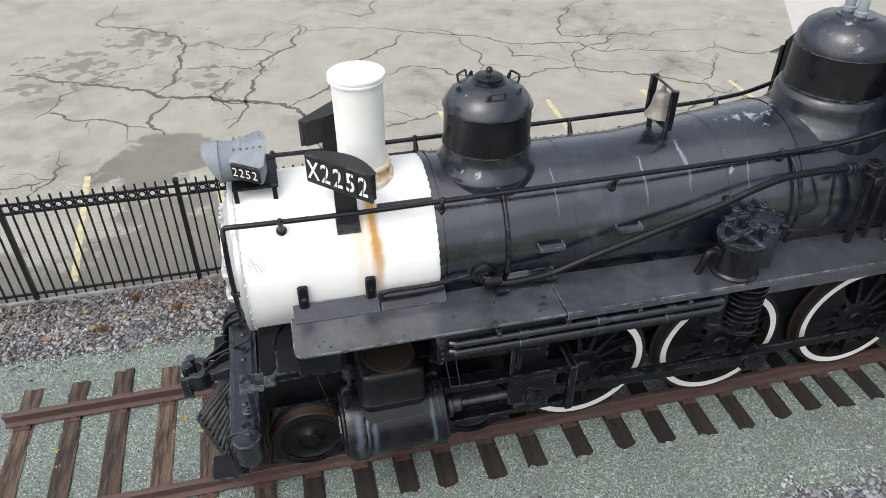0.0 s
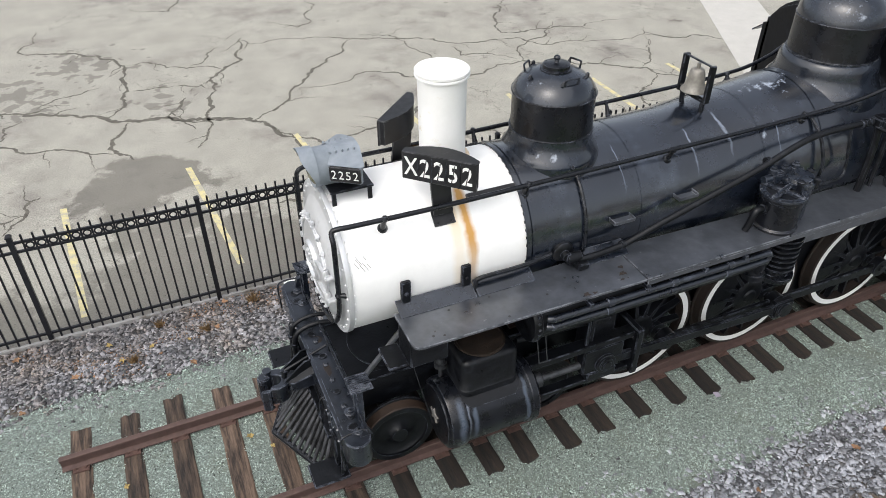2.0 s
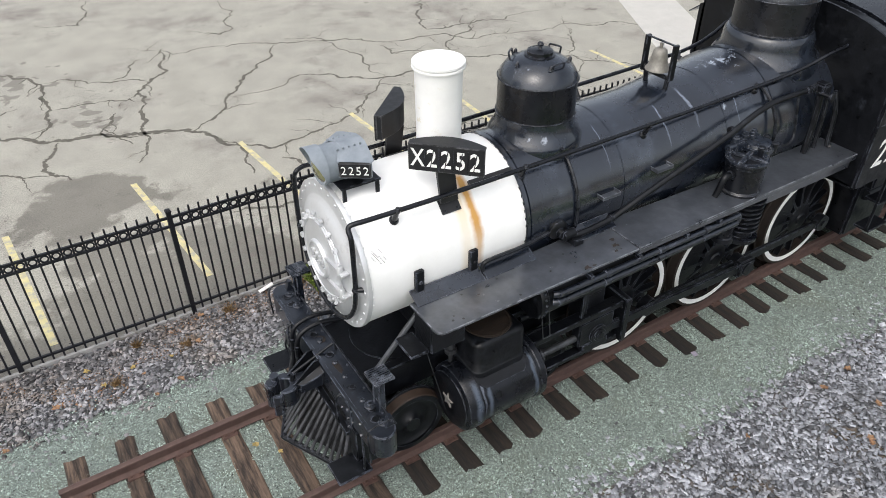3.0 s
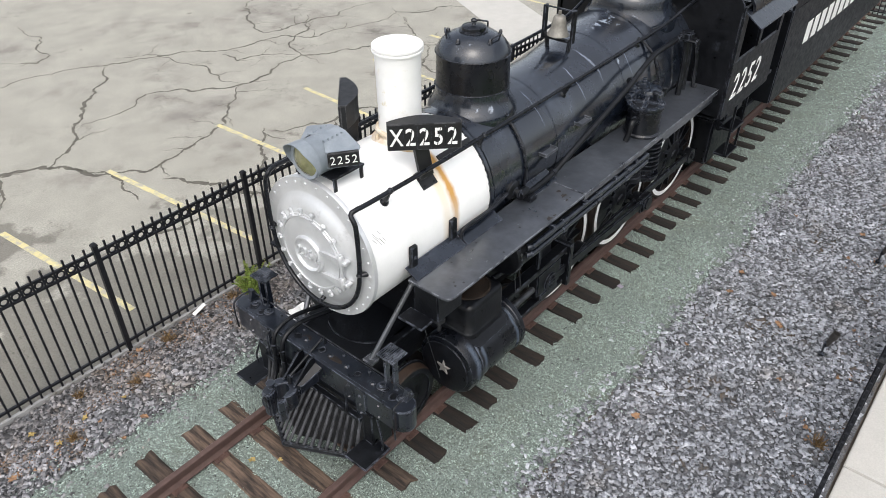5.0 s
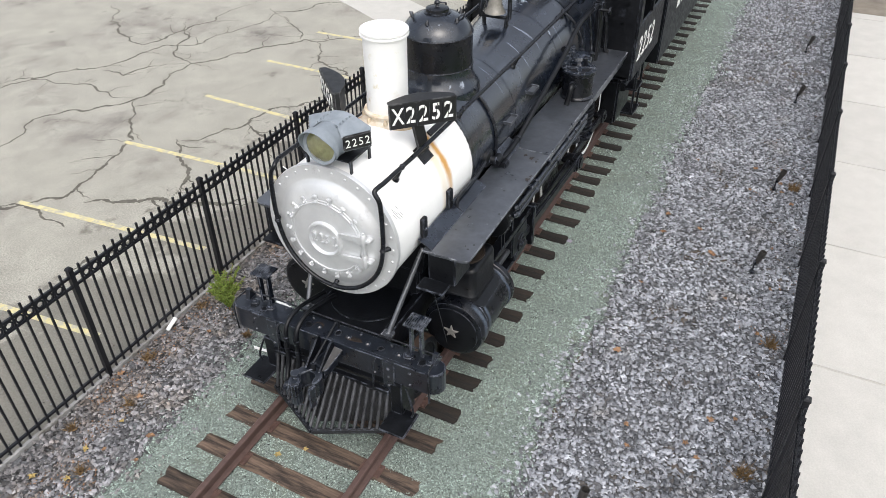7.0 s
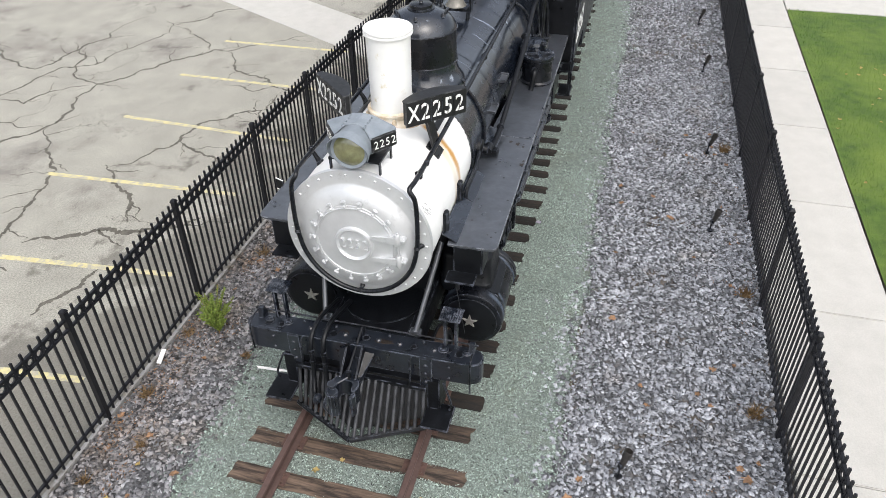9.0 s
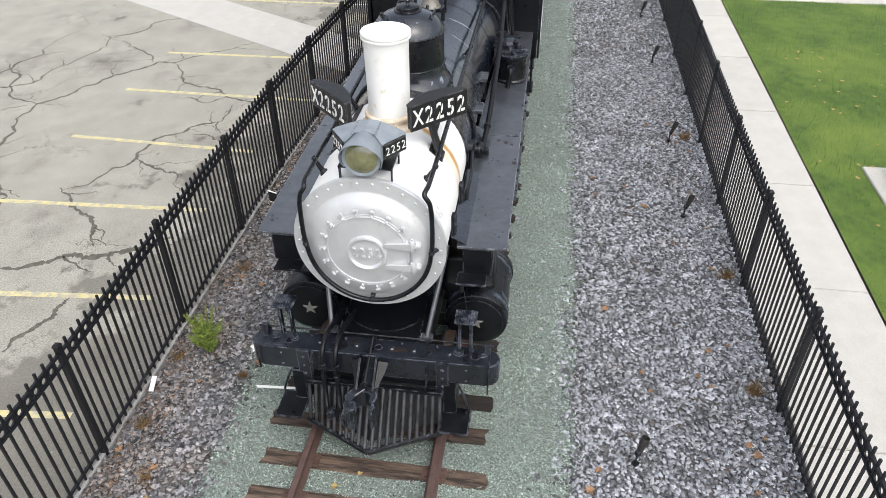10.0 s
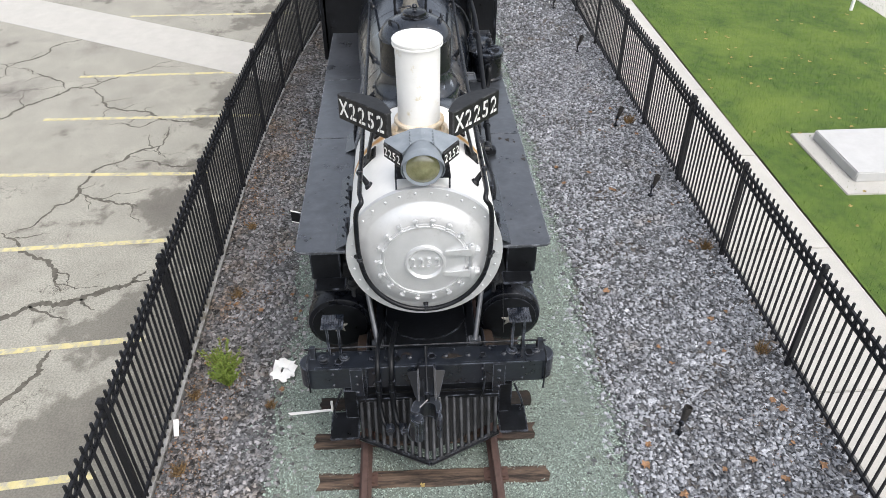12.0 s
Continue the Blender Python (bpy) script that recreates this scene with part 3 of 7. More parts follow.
def scatter(name, count, area, shape, size, material, label, category, seed, lift=0.0, flat=0.6, density=None):
    """Loose stones or blades as one mesh: a jittered low shape at many random places."""
    rng = np.random.default_rng(seed)
    verts, faces = shape
    verts = np.array(verts, float)
    faces = np.array(faces)
    xy = area(rng, count)
    count = len(xy)
    s = rng.uniform(size[0], size[1], count) * rng.uniform(0.7, 1.0, count)
    v = verts[None] * (1 + rng.uniform(-0.35, 0.35, (count, len(verts), 3)))
    v = v * s[:, None, None] * np.stack([np.ones(count), rng.uniform(0.5, 0.95, count), rng.uniform(flat * 0.6, flat * 1.3, count)], 1)[:, None, :]
    tilt = rng.normal(0, 0.35, (count, 2))
    v[:, :, 2] += v[:, :, 0] * tilt[:, :1] + v[:, :, 1] * tilt[:, 1:]
    a = rng.uniform(0, 2 * np.pi, count)
    c, d = np.cos(a)[:, None], np.sin(a)[:, None]
    x, y = v[:, :, 0] * c - v[:, :, 1] * d, v[:, :, 0] * d + v[:, :, 1] * c
    out = np.stack([x + xy[:, :1], y + xy[:, 1:2], v[:, :, 2] + lift + xy[:, 2:3]], 2)
    k = len(verts)
    f = (faces[None] + (np.arange(count) * k)[:, None, None]).reshape(-1, faces.shape[1])
    me = bpy.data.meshes.new(name)
    me.vertices.add(count * k)
    me.vertices.foreach_set("co", out.reshape(-1))
    w = f.shape[1]
    me.loops.add(len(f) * w)
    me.loops.foreach_set("vertex_index", f.reshape(-1))
    me.polygons.add(len(f))
    me.polygons.foreach_set("loop_start", np.arange(len(f)) * w)
    me.update(calc_edges=True)
    me.materials.append(material)
    return tagged(new(name, me), label, category, "", "stuff")


CUBE8 = ([(-.5, -.5, -.5), (.5, -.5, -.5), (.5, .5, -.5), (-.5, .5, -.5), (-.4, -.4, .5), (.4, -.4, .5), (.4, .4, .5), (-.4, .4, .5)],
         [(0, 3, 2, 1), (4, 5, 6, 7), (0, 1, 5, 4), (1, 2, 6, 5), (2, 3, 7, 6), (3, 0, 4, 7)])
TETRA = ([(-.5, -.35, -.3), (.5, -.35, -.3), (0, .55, -.3), (0, 0, .5)], [(0, 1, 3), (1, 2, 3), (2, 0, 3)])
BLADE = ([(-.09, 0, 0), (.09, 0, 0), (.05, .25, .6), (0.0, .5, 1.0)], [(0, 1, 2), (0, 2, 3)])

# ---- the ground ----
TRACK_END, FAR = -3.22, 21.0
LEFT_FENCE, RIGHT_FENCE = 3.22, -4.91


def bumpy(x, y, k=0.02, s=1.3):
    return k * noise.noise((x * s, y * s, 0.3))


def bed_height(x, y):
    return bumpy(x, y, 0.025, 1.1) - 0.01


sheet("ground", [-900, -60, -30, 60, 900], [-900, -60, 60, 900], lambda x, y: -0.08, EARTH, label="bare earth reaching out to the horizon", category="ground")
bm = bmesh.new()
slab(bm, [(-40, 3.23), (5.75, 3.22), (7.93, 3.14), (10.1, 3.0), (12.3, 2.79), (14.5, 2.51), (18.7, 1.96), (24, 1.26), (60, 1.3), (60, 70), (-40, 70)], -0.3, 0.0)
lot = tagged(part("parking_lot", bm, ASPHALT), "old cracked grey asphalt of a parking lot", "asphalt", "", "structure")


def wander(pts, rng, rough=0.17, levels=4):
    """A ragged line through the points, each stretch broken and shifted again and again."""
    pts = [Vector(p) for p in pts]
    for _ in range(levels):
        out = [pts[0]]
        for a, b in zip(pts, pts[1:]):
            d = b - a
            out += [a.lerp(b, rng.uniform(0.4, 0.6)) + Vector((-d.y, d.x)) * rng.uniform(-rough, rough), b]
        pts = out
    return pts


def crack_strip(bm, line, width, rng, taper):
    n, row = len(line), []
    for i, p in enumerate(line):
        d = (line[min(i + 1, n - 1)] - line[max(i - 1, 0)]).normalized()
        end = min(1.0, 4 * min(i, n - 1 - i) / n) if taper == 2 else (1.0 - i / (n - 1) if taper else 1.0)
        w = 1.5 * width * (0.3 + 0.7 * end) * rng.uniform(0.35, 1.25)
        side = Vector((-d.y, d.x)) * w * 0.5
        row.append((bm.verts.new((*(p + side), 0.003)), bm.verts.new((*(p - side), 0.003))))
    for a, b in zip(row, row[1:]):
        bm.faces.new((a[0], b[0], b[1], a[1]))


def crack(seed, width, *pts):
    """A weathered crack in the asphalt with short side branches, filled with dark dirt."""
    rng = random.Random(seed)
    bm = bmesh.new()
    line = wander(pts, rng)
    crack_strip(bm, line, width, rng, 2)
    for i in range(6, len(line) - 6, 9):
        if rng.random() < 0.4:
            d = (line[i + 1] - line[i - 1]).normalized()
            turn = rng.choice((-1, 1)) * rng.uniform(0.5, 1.3)
            go = Vector((d.x * math.cos(turn) - d.y * math.sin(turn), d.x * math.sin(turn) + d.y * math.cos(turn))) * rng.uniform(0.25, 1.0)
            crack_strip(bm, wander([line[i], line[i] + go * 0.5 + Vector((rng.uniform(-.1, .1), rng.uniform(-.1, .1))), line[i] + go], rng, 0.2, 3), width * 0.5, rng, 1)
    part("crack", bm, CRACK, lot)


crack(1, 0.095, (-5.6, 12.2), (-4.8, 11.85), (-3.95, 11.4), (-2.8, 10.8), (-2.2, 10.35), (-1.65, 10.0), (-0.95, 9.9), (-0.25, 9.5), (0.75, 8.95), (1.05, 8.5), (1.38, 7.8), (1.2, 6.6))
crack(2, 0.060, (-3.7, 17.0), (-4.1, 15.5), (-3.43, 15.0), (-2.2, 14.4), (-1.75, 13.75), (-1.62, 13.1), (-1.68, 12.0), (-1.77, 11.2), (-2.0, 10.6), (-2.2, 10.35))
crack(3, 0.070, (-1.78, 9.96), (-1.96, 9.5), (-2.16, 9.2), (-2.1, 8.6), (-1.8, 8.2))
crack(4, 0.060, (1.5, 14.2), (1.4, 13.7), (1.18, 12.6), (0.6, 12.1), (0.26, 11.75), (0.32, 11.3), (0.03, 10.0), (-0.15, 9.5), (-0.25, 8.9), (-0.57, 8.2))
crack(27, 0.045, (-4.6, 9.6), (-4.4, 9.85), (-3.46, 9.3), (-2.68, 8.9), (-2.15, 8.6))
crack(28, 0.040, (-4.4, 9.85), (-4.25, 10.7), (-3.9, 11.0))
crack(29, 0.050, (-0.45, 10.8), (-0.68, 10.3), (-0.95, 9.9))
crack(30, 0.040, (-1.62, 13.4), (-1.04, 13.4), (-0.65, 12.85), (0.44, 12.45), (0.6, 12.1))
crack(31, 0.035, (0.8, 13.75), (0.27, 12.85), (-0.1, 12.7))
crack(32, 0.035, (-1.56, 11.7), (-0.98, 11.65), (0.16, 11.1))
crack(33, 0.040, (-3.6, 11.5), (-3.27, 11.85), (-2.27, 12.2))
crack(34, 0.045, (-4.1, 6.3), (-3.73, 6.9), (-3.7, 7.3), (-3.5, 7.4))
crack(5, 0.045, (0.7, 14.7), (1.6, 13.6), (3.0, 13.4), (4.2, 12.9), (5.2, 12.5), (6.3, 12.0), (6.8, 11.4), (7.7, 11.3), (8.5, 11.1), (9.05, 10.3), (9.95, 10.2), (11.7, 10.0), (12.7, 9.5))
crack(6, 0.060, (0.7, 8.9), (1.25, 9.3), (1.82, 10.1), (2.43, 10.8), (3.0, 11.5), (3.74, 12.1), (4.2, 12.9))
crack(7, 0.040, (4.1, 17.5), (4.1, 16.2), (3.6, 14.7), (3.1, 14.4), (2.44, 15.2))
crack(8, 0.045, (10.3, 15.0), (9.2, 13.9), (8.5, 12.6), (8.2, 11.7), (8.9, 11.5), (10.0, 11.5), (10.5, 11.2), (12.3, 11.1))
crack(9, 0.035, (4.5, 13.2), (5.2, 12.8), (5.5, 12.1), (5.63, 10.6), (5.6, 9.4))
crack(10, 0.050, (2.1, 10.3), (2.8, 10.15), (3.85, 10.6), (4.85, 9.8), (5.6, 9.35), (6.5, 9.3), (7.8, 9.65), (8.7, 9.1), (9.7, 8.45), (10.4, 8.0), (10.4, 7.6), (10.9, 7.1), (11.5, 6.4), (11.9, 6.0))
crack(11, 0.050, (5.6, 9.3), (4.8, 8.7), (4.1, 7.9), (3.1, 7.6), (2.35, 7.5), (1.84, 7.4), (1.35, 8.0), (0.96, 8.6))
crack(12, 0.045, (7.8, 9.65), (8.2, 10.6), (10.0, 11.9))
crack(13, 0.060, (4.5, 7.1), (3.86, 6.4), (3.4, 5.8), (2.88, 5.52))
crack(14, 0.085, (1.9, 6.9), (2.35, 6.1), (2.6, 5.6), (2.84, 4.9), (2.96, 4.57), (3.3, 4.35))
crack(15, 0.045, (4.4, 7.0), (4.93, 6.6), (5.3, 6.5), (5.7, 6.2), (6.3, 6.2), (6.75, 5.95), (7.3, 5.5), (7.44, 5.2), (6.96, 4.95))
crack(16, 0.050, (5.7, 6.2), (5.5, 5.8), (5.3, 5.3), (5.2, 5.0))
crack(17, 0.035, (6.84, 5.5), (6.62, 4.8), (6.6, 4.3))
crack(18, 0.045, (10.4, 7.6), (9.9, 7.1), (9.3, 6.77), (9.1, 6.3), (9.0, 5.77), (8.7, 5.5), (8.5, 4.8), (8.6, 4.4))
crack(19, 0.035, (8.46, 6.5), (8.3, 5.8), (8.67, 5.5))
crack(20, 0.035, (8.26, 5.2), (7.75, 5.15), (7.4, 5.2))
crack(21, 0.035, (10.4, 8.1), (10.75, 8.3), (11.1, 8.8), (11.7, 9.6))
crack(22, 0.045, (11.9, 10.1), (12.7, 9.3), (13.15, 9.3), (13.9, 8.7))
crack(23, 0.060, (0.4, 5.5), (0.8, 5.4), (1.36, 5.25), (1.6, 5.2))
crack(24, 0.040, (6.5, 11.3), (6.46, 10.6), (7.7, 9.8))
crack(25, 0.040, (-5.6, 6.6), (-4.6, 6.7), (-3.73, 6.9))
crack(26, 0.040, (-1.12, 18.0), (0.0, 17.3), (0.43, 18.5), (0.5, 19.7))
sheet("gravel_ground", grid(-9, 24, 0.3), grid(-5.0, 3.16, 0.24), lambda x, y: bed_height(x, y) - 0.012, GRAVELBED, label="bed of crushed grey stone between the fences", category="gravel")


def green_edge(x, y):
    lo = -2.25 + 0.14 * noise.noise((x * 0.8, 0, 5)) + 0.10 * noise.noise((x * 3.5, 0, 7))
    hi = 1.78 + 0.14 * noise.noise((x * 0.8, 3, 5)) + 0.10 * noise.noise((x * 3.5, 3, 7))
    return (y - lo), (hi - y)


def green_height(x, y):
    a, b = green_edge(x, y)
    return bed_height(x, y) + 0.012 * min(1, max(-3, min(a, b) / 0.12))


sheet("green_gravel_ground", grid(-9, 24, 0.22), grid(-2.5, 2.05, 0.11), green_height, GREENBED, label="fine greenish stone chips packed round the railway ties", category="gravel")
bm = bmesh.new()
curb_line = [(-9, 3.22), (5.75, 3.21), (7.93, 3.13), (10.1, 2.99), (12.3, 2.78), (14.5, 2.5), (18.7, 1.95)]
slab(bm, [(x, y - 0.035) for x, y in curb_line] + [(x, y + 0.012) for x, y in reversed(curb_line)], -0.2, 0.022)
tagged(part("curb", bm, EDGING), "thin grey concrete strip under the black fence", "kerb", "", "structure")
sheet("lawn", grid(-12, 17.0, 0.5), grid(-40, -6.77, 0.5), lambda x, y: 0.02 + bumpy(x, y, 0.03, 0.5), TURF, label="mown green lawn with a few fallen leaves", category="lawn")

# ---- the track ----
track = thing("railway_track", (8, 0, 0), "rusted rails spiked to weathered wooden ties", "track", kind="structure")
RAIL_TOP = 0.20
rail_shape = [(-0.07, 0.035), (0.07, 0.035), (0.07, 0.047), (0.012, 0.066), (0.010, 0.155), (0.036, 0.166), (0.036, 0.193), (0.028, 0.2), (-0.028, 0.2), (-0.036, 0.193), (-0.036, 0.166), (-0.010, 0.155), (-0.012, 0.066), (-0.07, 0.047)]
for y in (-0.7535, 0.7535):
    bm = bmesh.new()
    slab(bm, rail_shape, 0, FAR + 3 - TRACK_END, Matrix.Translation((TRACK_END, y, 0)) @ Matrix(((0, 0, 1, 0), (1, 0, 0, 0), (0, 1, 0, 0), (0, 0, 0, 1))))
    part("rail", bm, RAIL, track)


def tie_mesh(seed):
    rng = random.Random(seed)
    bm = bmesh.new()
    nx, ny = 4, 14
    w, ln = 0.115, 1.34
    grid_v = [[bm.verts.new((-w + 2 * w * i / nx + rng.uniform(-.006, .006), -ln + 2 * ln * j / ny + (rng.uniform(-.03, .03) if j in (0, ny) else 0), 0.034 + rng.uniform(-.008, .006) - (0.014 if i in (0, nx) else 0))) for i in range(nx + 1)] for j in range(ny + 1)]
    low = [[bm.verts.new((v.co.x * 1.03, v.co.y, -0.12)) for v in row] for row in grid_v]
    for j in range(ny):
        for i in range(nx):
            bm.faces.new((grid_v[j][i], grid_v[j][i + 1], grid_v[j + 1][i + 1], grid_v[j + 1][i]))
        for i in (0, nx):
            bm.faces.new((grid_v[j][i], grid_v[j + 1][i], low[j + 1][i], low[j][i]))
    for j in (0, ny):
        for i in range(nx):
            bm.faces.new((grid_v[j][i], grid_v[j][i + 1], low[j][i + 1], low[j][i]))
    for row in low:
        for v in row[1:-1]:
            bm.verts.remove(v) if not v.link_faces else None
    return bm


tie_protos = [part("tie", tie_mesh(i), TIE, track, sharp=25) for i in range(4)]
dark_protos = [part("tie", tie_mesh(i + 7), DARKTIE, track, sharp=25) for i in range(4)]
TIE_X = [-3.02, -2.45, -1.9, -1.33, -0.8, -0.2, 0.36, 0.9, 1.4, 1.87, 2.4, 2.93, 3.49, 4.06, 4.58, 5.11, 5.63, 6.18, 6.62, 7.04, 7.53]
while TIE_X[-1] < FAR + 2:
    TIE_X.append(TIE_X[-1] + 0.54)
rng = random.Random(4)
bm = bmesh.new()
box(bm, -0.09, 0.09, -0.14, 0.14, 0.028, 0.045, 0.004)
for sx in (-1, 1):
    for sy in (-1, 1):
        box(bm, sx * 0.055 - 0.012, sx * 0.055 + 0.012, sy * 0.088 - 0.016, sy * 0.088 + 0.016, 0.04, 0.066, 0.004)
plate = part("tie_plate", bm, RUST, track)
first = True
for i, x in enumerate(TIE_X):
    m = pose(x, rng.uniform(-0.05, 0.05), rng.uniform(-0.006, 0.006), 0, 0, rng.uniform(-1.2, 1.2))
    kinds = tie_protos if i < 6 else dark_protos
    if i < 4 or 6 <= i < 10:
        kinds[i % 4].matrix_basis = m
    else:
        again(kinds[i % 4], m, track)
    for y in (-0.7535, 0.7535):
        if first:
            plate.matrix_basis, first = pose(x, y, 0), False
        else:
            again(plate, pose(x, y, 0), track)

# ---- yellow lines and the concrete walk of the lot ----
for i, x in enumerate((-2.88, -0.53, 1.76, 4.14, 6.28, 8.72, 11.1, 15.3, 17.6)):
    bm = bmesh.new()
    x1 = (-0.25, -0.34, -0.35, -0.18, 0.18)[i] if i < 5 else 0.06 * (i % 3 - 1)
    near_end = (3.55, 3.92, 3.95, 4.1, 4.0)[i] if i < 5 else 3.35
    far_end = min(8.0, 7.58 + 0.26 * x)
    slab(bm, [(x - 0.055, near_end), (x + 0.055, near_end), (x + 0.055 + x1, far_end), (x - 0.055 + x1, far_end)], -0.01, 0.004)
    tagged(part("parking_line", bm, YELLOW), "worn yellow parking line painted on asphalt", "line", "parking lines", "structure")
bm = bmesh.new()
slab(bm, [(10.38, 3.16), (12.3, 2.98), (25.9, 27.0), (23.8, 27.0)], -0.05, 0.006, bev=0.003)
tagged(part("lot_walk", bm, CONCRETE), "pale concrete walk crossing the asphalt lot", "walkway", "", "structure")

# ---- the concrete walk beyond the right fence ----
walkway = thing("pavement", (5, -5.9, 0), "pale concrete sidewalk in long slabs", "sidewalk", kind="structure")
x = -12.0
while x < 19:
    bm = bmesh.new()
    box(bm, x + 0.006, min(x + 3.05, 19.0) - 0.006, -6.74, -5.03, -0.15, 0.025, 0.012)
    part("slab", bm, CONCRETE, walkway)
    x += 3.05
for x0, x1, y0, y1 in ((17.0, 19.0, -30, -6.76), (13.0, 15.6, -30, -13.5)):
    bm = bmesh.new()
    box(bm, x0, x1, y0, y1, -0.15, 0.035, 0.012)
    part("slab", bm, CONCRETE, walkway)
pad = thing("concrete_plinth", (5.6, -9.2, 0), "low grey concrete plinth on a wider concrete base in the lawn", "plinth")
bm = bmesh.new()
box(bm, 4.75, 7.1, -10.5, -7.78, -0.1, 0.06, 0.015)
part("base", bm, CONCRETE, pad)
bm = bmesh.new()
box(bm, 5.15, 6.85, -10.2, -8.12, 0.05, 0.26, 0.02)
part("block", bm, mat("grey_concrete", (0.44, 0.44, 0.435), (0.51, 0.51, 0.505), 3, (0.8, 0.9), 0, 0.15, 120), pad)


# ---- the fences ----
def fence(name, posts, top, gap, label):
    """Steel pickets through three rails, rings between the two upper ones, square posts with caps, from post to post."""
    mid = posts[len(posts) // 2]
    f = thing(name, (mid[0], mid[1], 0), label, "fence")
    bm = bmesh.new()
    box(bm, -0.032, 0.032, -0.032, 0.032, -0.15, top)
    box(bm, -0.04, 0.04, -0.04, 0.04, top - 0.03, top - 0.012, 0.004)
    lathe(bm, [(0.052, top - 0.012), (0.030, top + 0.012), (0.0, top + 0.02)], 4, pose(0, 0, 0, 0, 0, 45), close=False)
    post = part("post", bm, FENCE, f, sharp=25)
    bm = bmesh.new()
    box(bm, -0.0122, 0.0122, -0.0122, 0.0122, 0.03, top - 0.015)
    picket = part("picket", bm, FENCE, f, sharp=25)
    bm = bmesh.new()
    h0, h1 = top - 0.245, top - 0.140
    r = 0.056
    n = 14
    rv = []
    for y in (-0.009, 0.009):
        for rad in (r, r - 0.020):
            rv.append([bm.verts.new((rad * math.cos(2 * math.pi * i / n), y, (h0 + h1) / 2 + rad * math.sin(2 * math.pi * i / n))) for i in range(n)])
    for a, b in ((0, 1), (2, 3), (0, 2), (1, 3)):
        for i in range(n):
            bm.faces.new((rv[a][i], rv[a][(i + 1) % n], rv[b][(i + 1) % n], rv[b][i]))
    hoop = part("ring", bm, FENCE, f)
    used = set()

    def put(ob, w):
        if ob in used:
            again(ob, w, f)
        else:
            ob.matrix_basis = w
            used.add(ob)

    for k, (a, b) in enumerate(zip(posts, posts[1:])):
        d = Vector((b[0] - a[0], b[1] - a[1]))
        turn = math.degrees(math.atan2(d.y, d.x))
        at = pose(a[0], a[1], 0, 0, 0, turn)
        put(post, at)
        c = round(d.length / gap)
        for i in range(1, c):
            put(picket, at @ Matrix.Translation((d.length * i / c, 0, 0)))
        for i in range(1, c - 1):
            put(hoop, at @ Matrix.Translation((d.length * (i + 0.5) / c, 0, 0)))
        for z0, z1 in ((0.11, 0.145), (h0 - 0.034, h0), (h1, h1 + 0.034)):
            bm = bmesh.new()
            box(bm, 0.032, d.length - 0.032, -0.018, 0.018, z0, z1, 0.003, at)
            part("rail", bm, FENCE, f)
    put(post, pose(*posts[-1], 0, 0, 0, turn))
    return f


lot_posts = [(-8.0, 3.22), (-5.65, 3.22), (-3.33, 3.22), (-1.0, 3.21), (1.32, 3.23), (3.66, 3.23), (5.75, 3.21), (7.93, 3.13), (10.1, 2.99), (12.3, 2.78), (14.5, 2.5), (16.6, 2.2), (18.7, 1.95)]
fence("lot_fence", lot_posts, 1.79, 0.137, "black steel picket fence with rings between its upper rails")
walk_posts = [(x, RIGHT_FENCE) for x in (-6.6, -4.15, -1.7, 0.75, 3.22, 5.54, 7.84, 10.08, 12.5, 15.0, 17.6, 20.4)]
fence("walk_fence", walk_posts, 1.70, 0.137, "black steel picket fence beside the concrete sidewalk")
fence("end_fence", [(20.5, -4.8), (20.5, -2.8), (20.5, -0.8), (20.5, 1.4)], 1.70, 0.137, "black steel picket fence closing the end of the yard")

# ---- the locomotive ----
loco = thing("steam_locomotive", (3.6, 0, 0.2), "black steam locomotive with white smokebox and silver front on rails", "locomotive")
ZC, R0 = 2.675, 0.785


def boiler_ring(x):
    """Radius and axis height of the boiler: a straight front, and a wagon top towards the cab."""
    t = min(1.0, max(0.0, (x - 4.1) / 1.6))
    return 0.795 + 0.10 * t, ZC + 0.085 * t


def boiler_shell(bm, x0, x1, grow=0.0, n=56, steps=12, caps=True):
    rings = []
    for i in range(steps + 1):
        x = x0 + (x1 - x0) * i / steps
        r, z = boiler_ring(x)
        rings.append([bm.verts.new((x, (r + grow) * math.sin(2 * math.pi * j / n), z + (r + grow) * math.cos(2 * math.pi * j / n))) for j in range(n)])
    for a, b in zip(rings, rings[1:]):
        for j in range(n):
            bm.faces.new((a[j], a[(j + 1) % n], b[(j + 1) % n], b[j]))
    if caps:
        bm.faces.new(rings[0])
        bm.faces.new(rings[-1])


def on_boiler(x, angle, out=0.0):
    """A place on the boiler's skin; the angle from the top, positive towards the parking lot."""
    r, z = (R0, ZC) if x < 1.87 else boiler_ring(x)
    a = radians(angle)
    return Vector((x, (r + out) * math.sin(a), z + (r + out) * math.cos(a)))


def skin_pose(x, angle, out=0.0):
    """A pose on the boiler whose z axis points away from it and whose x axis runs back along it."""
    return Matrix.Translation(on_boiler(x, angle, out)) @ pose(0, 0, 0, -angle, 0, 0)


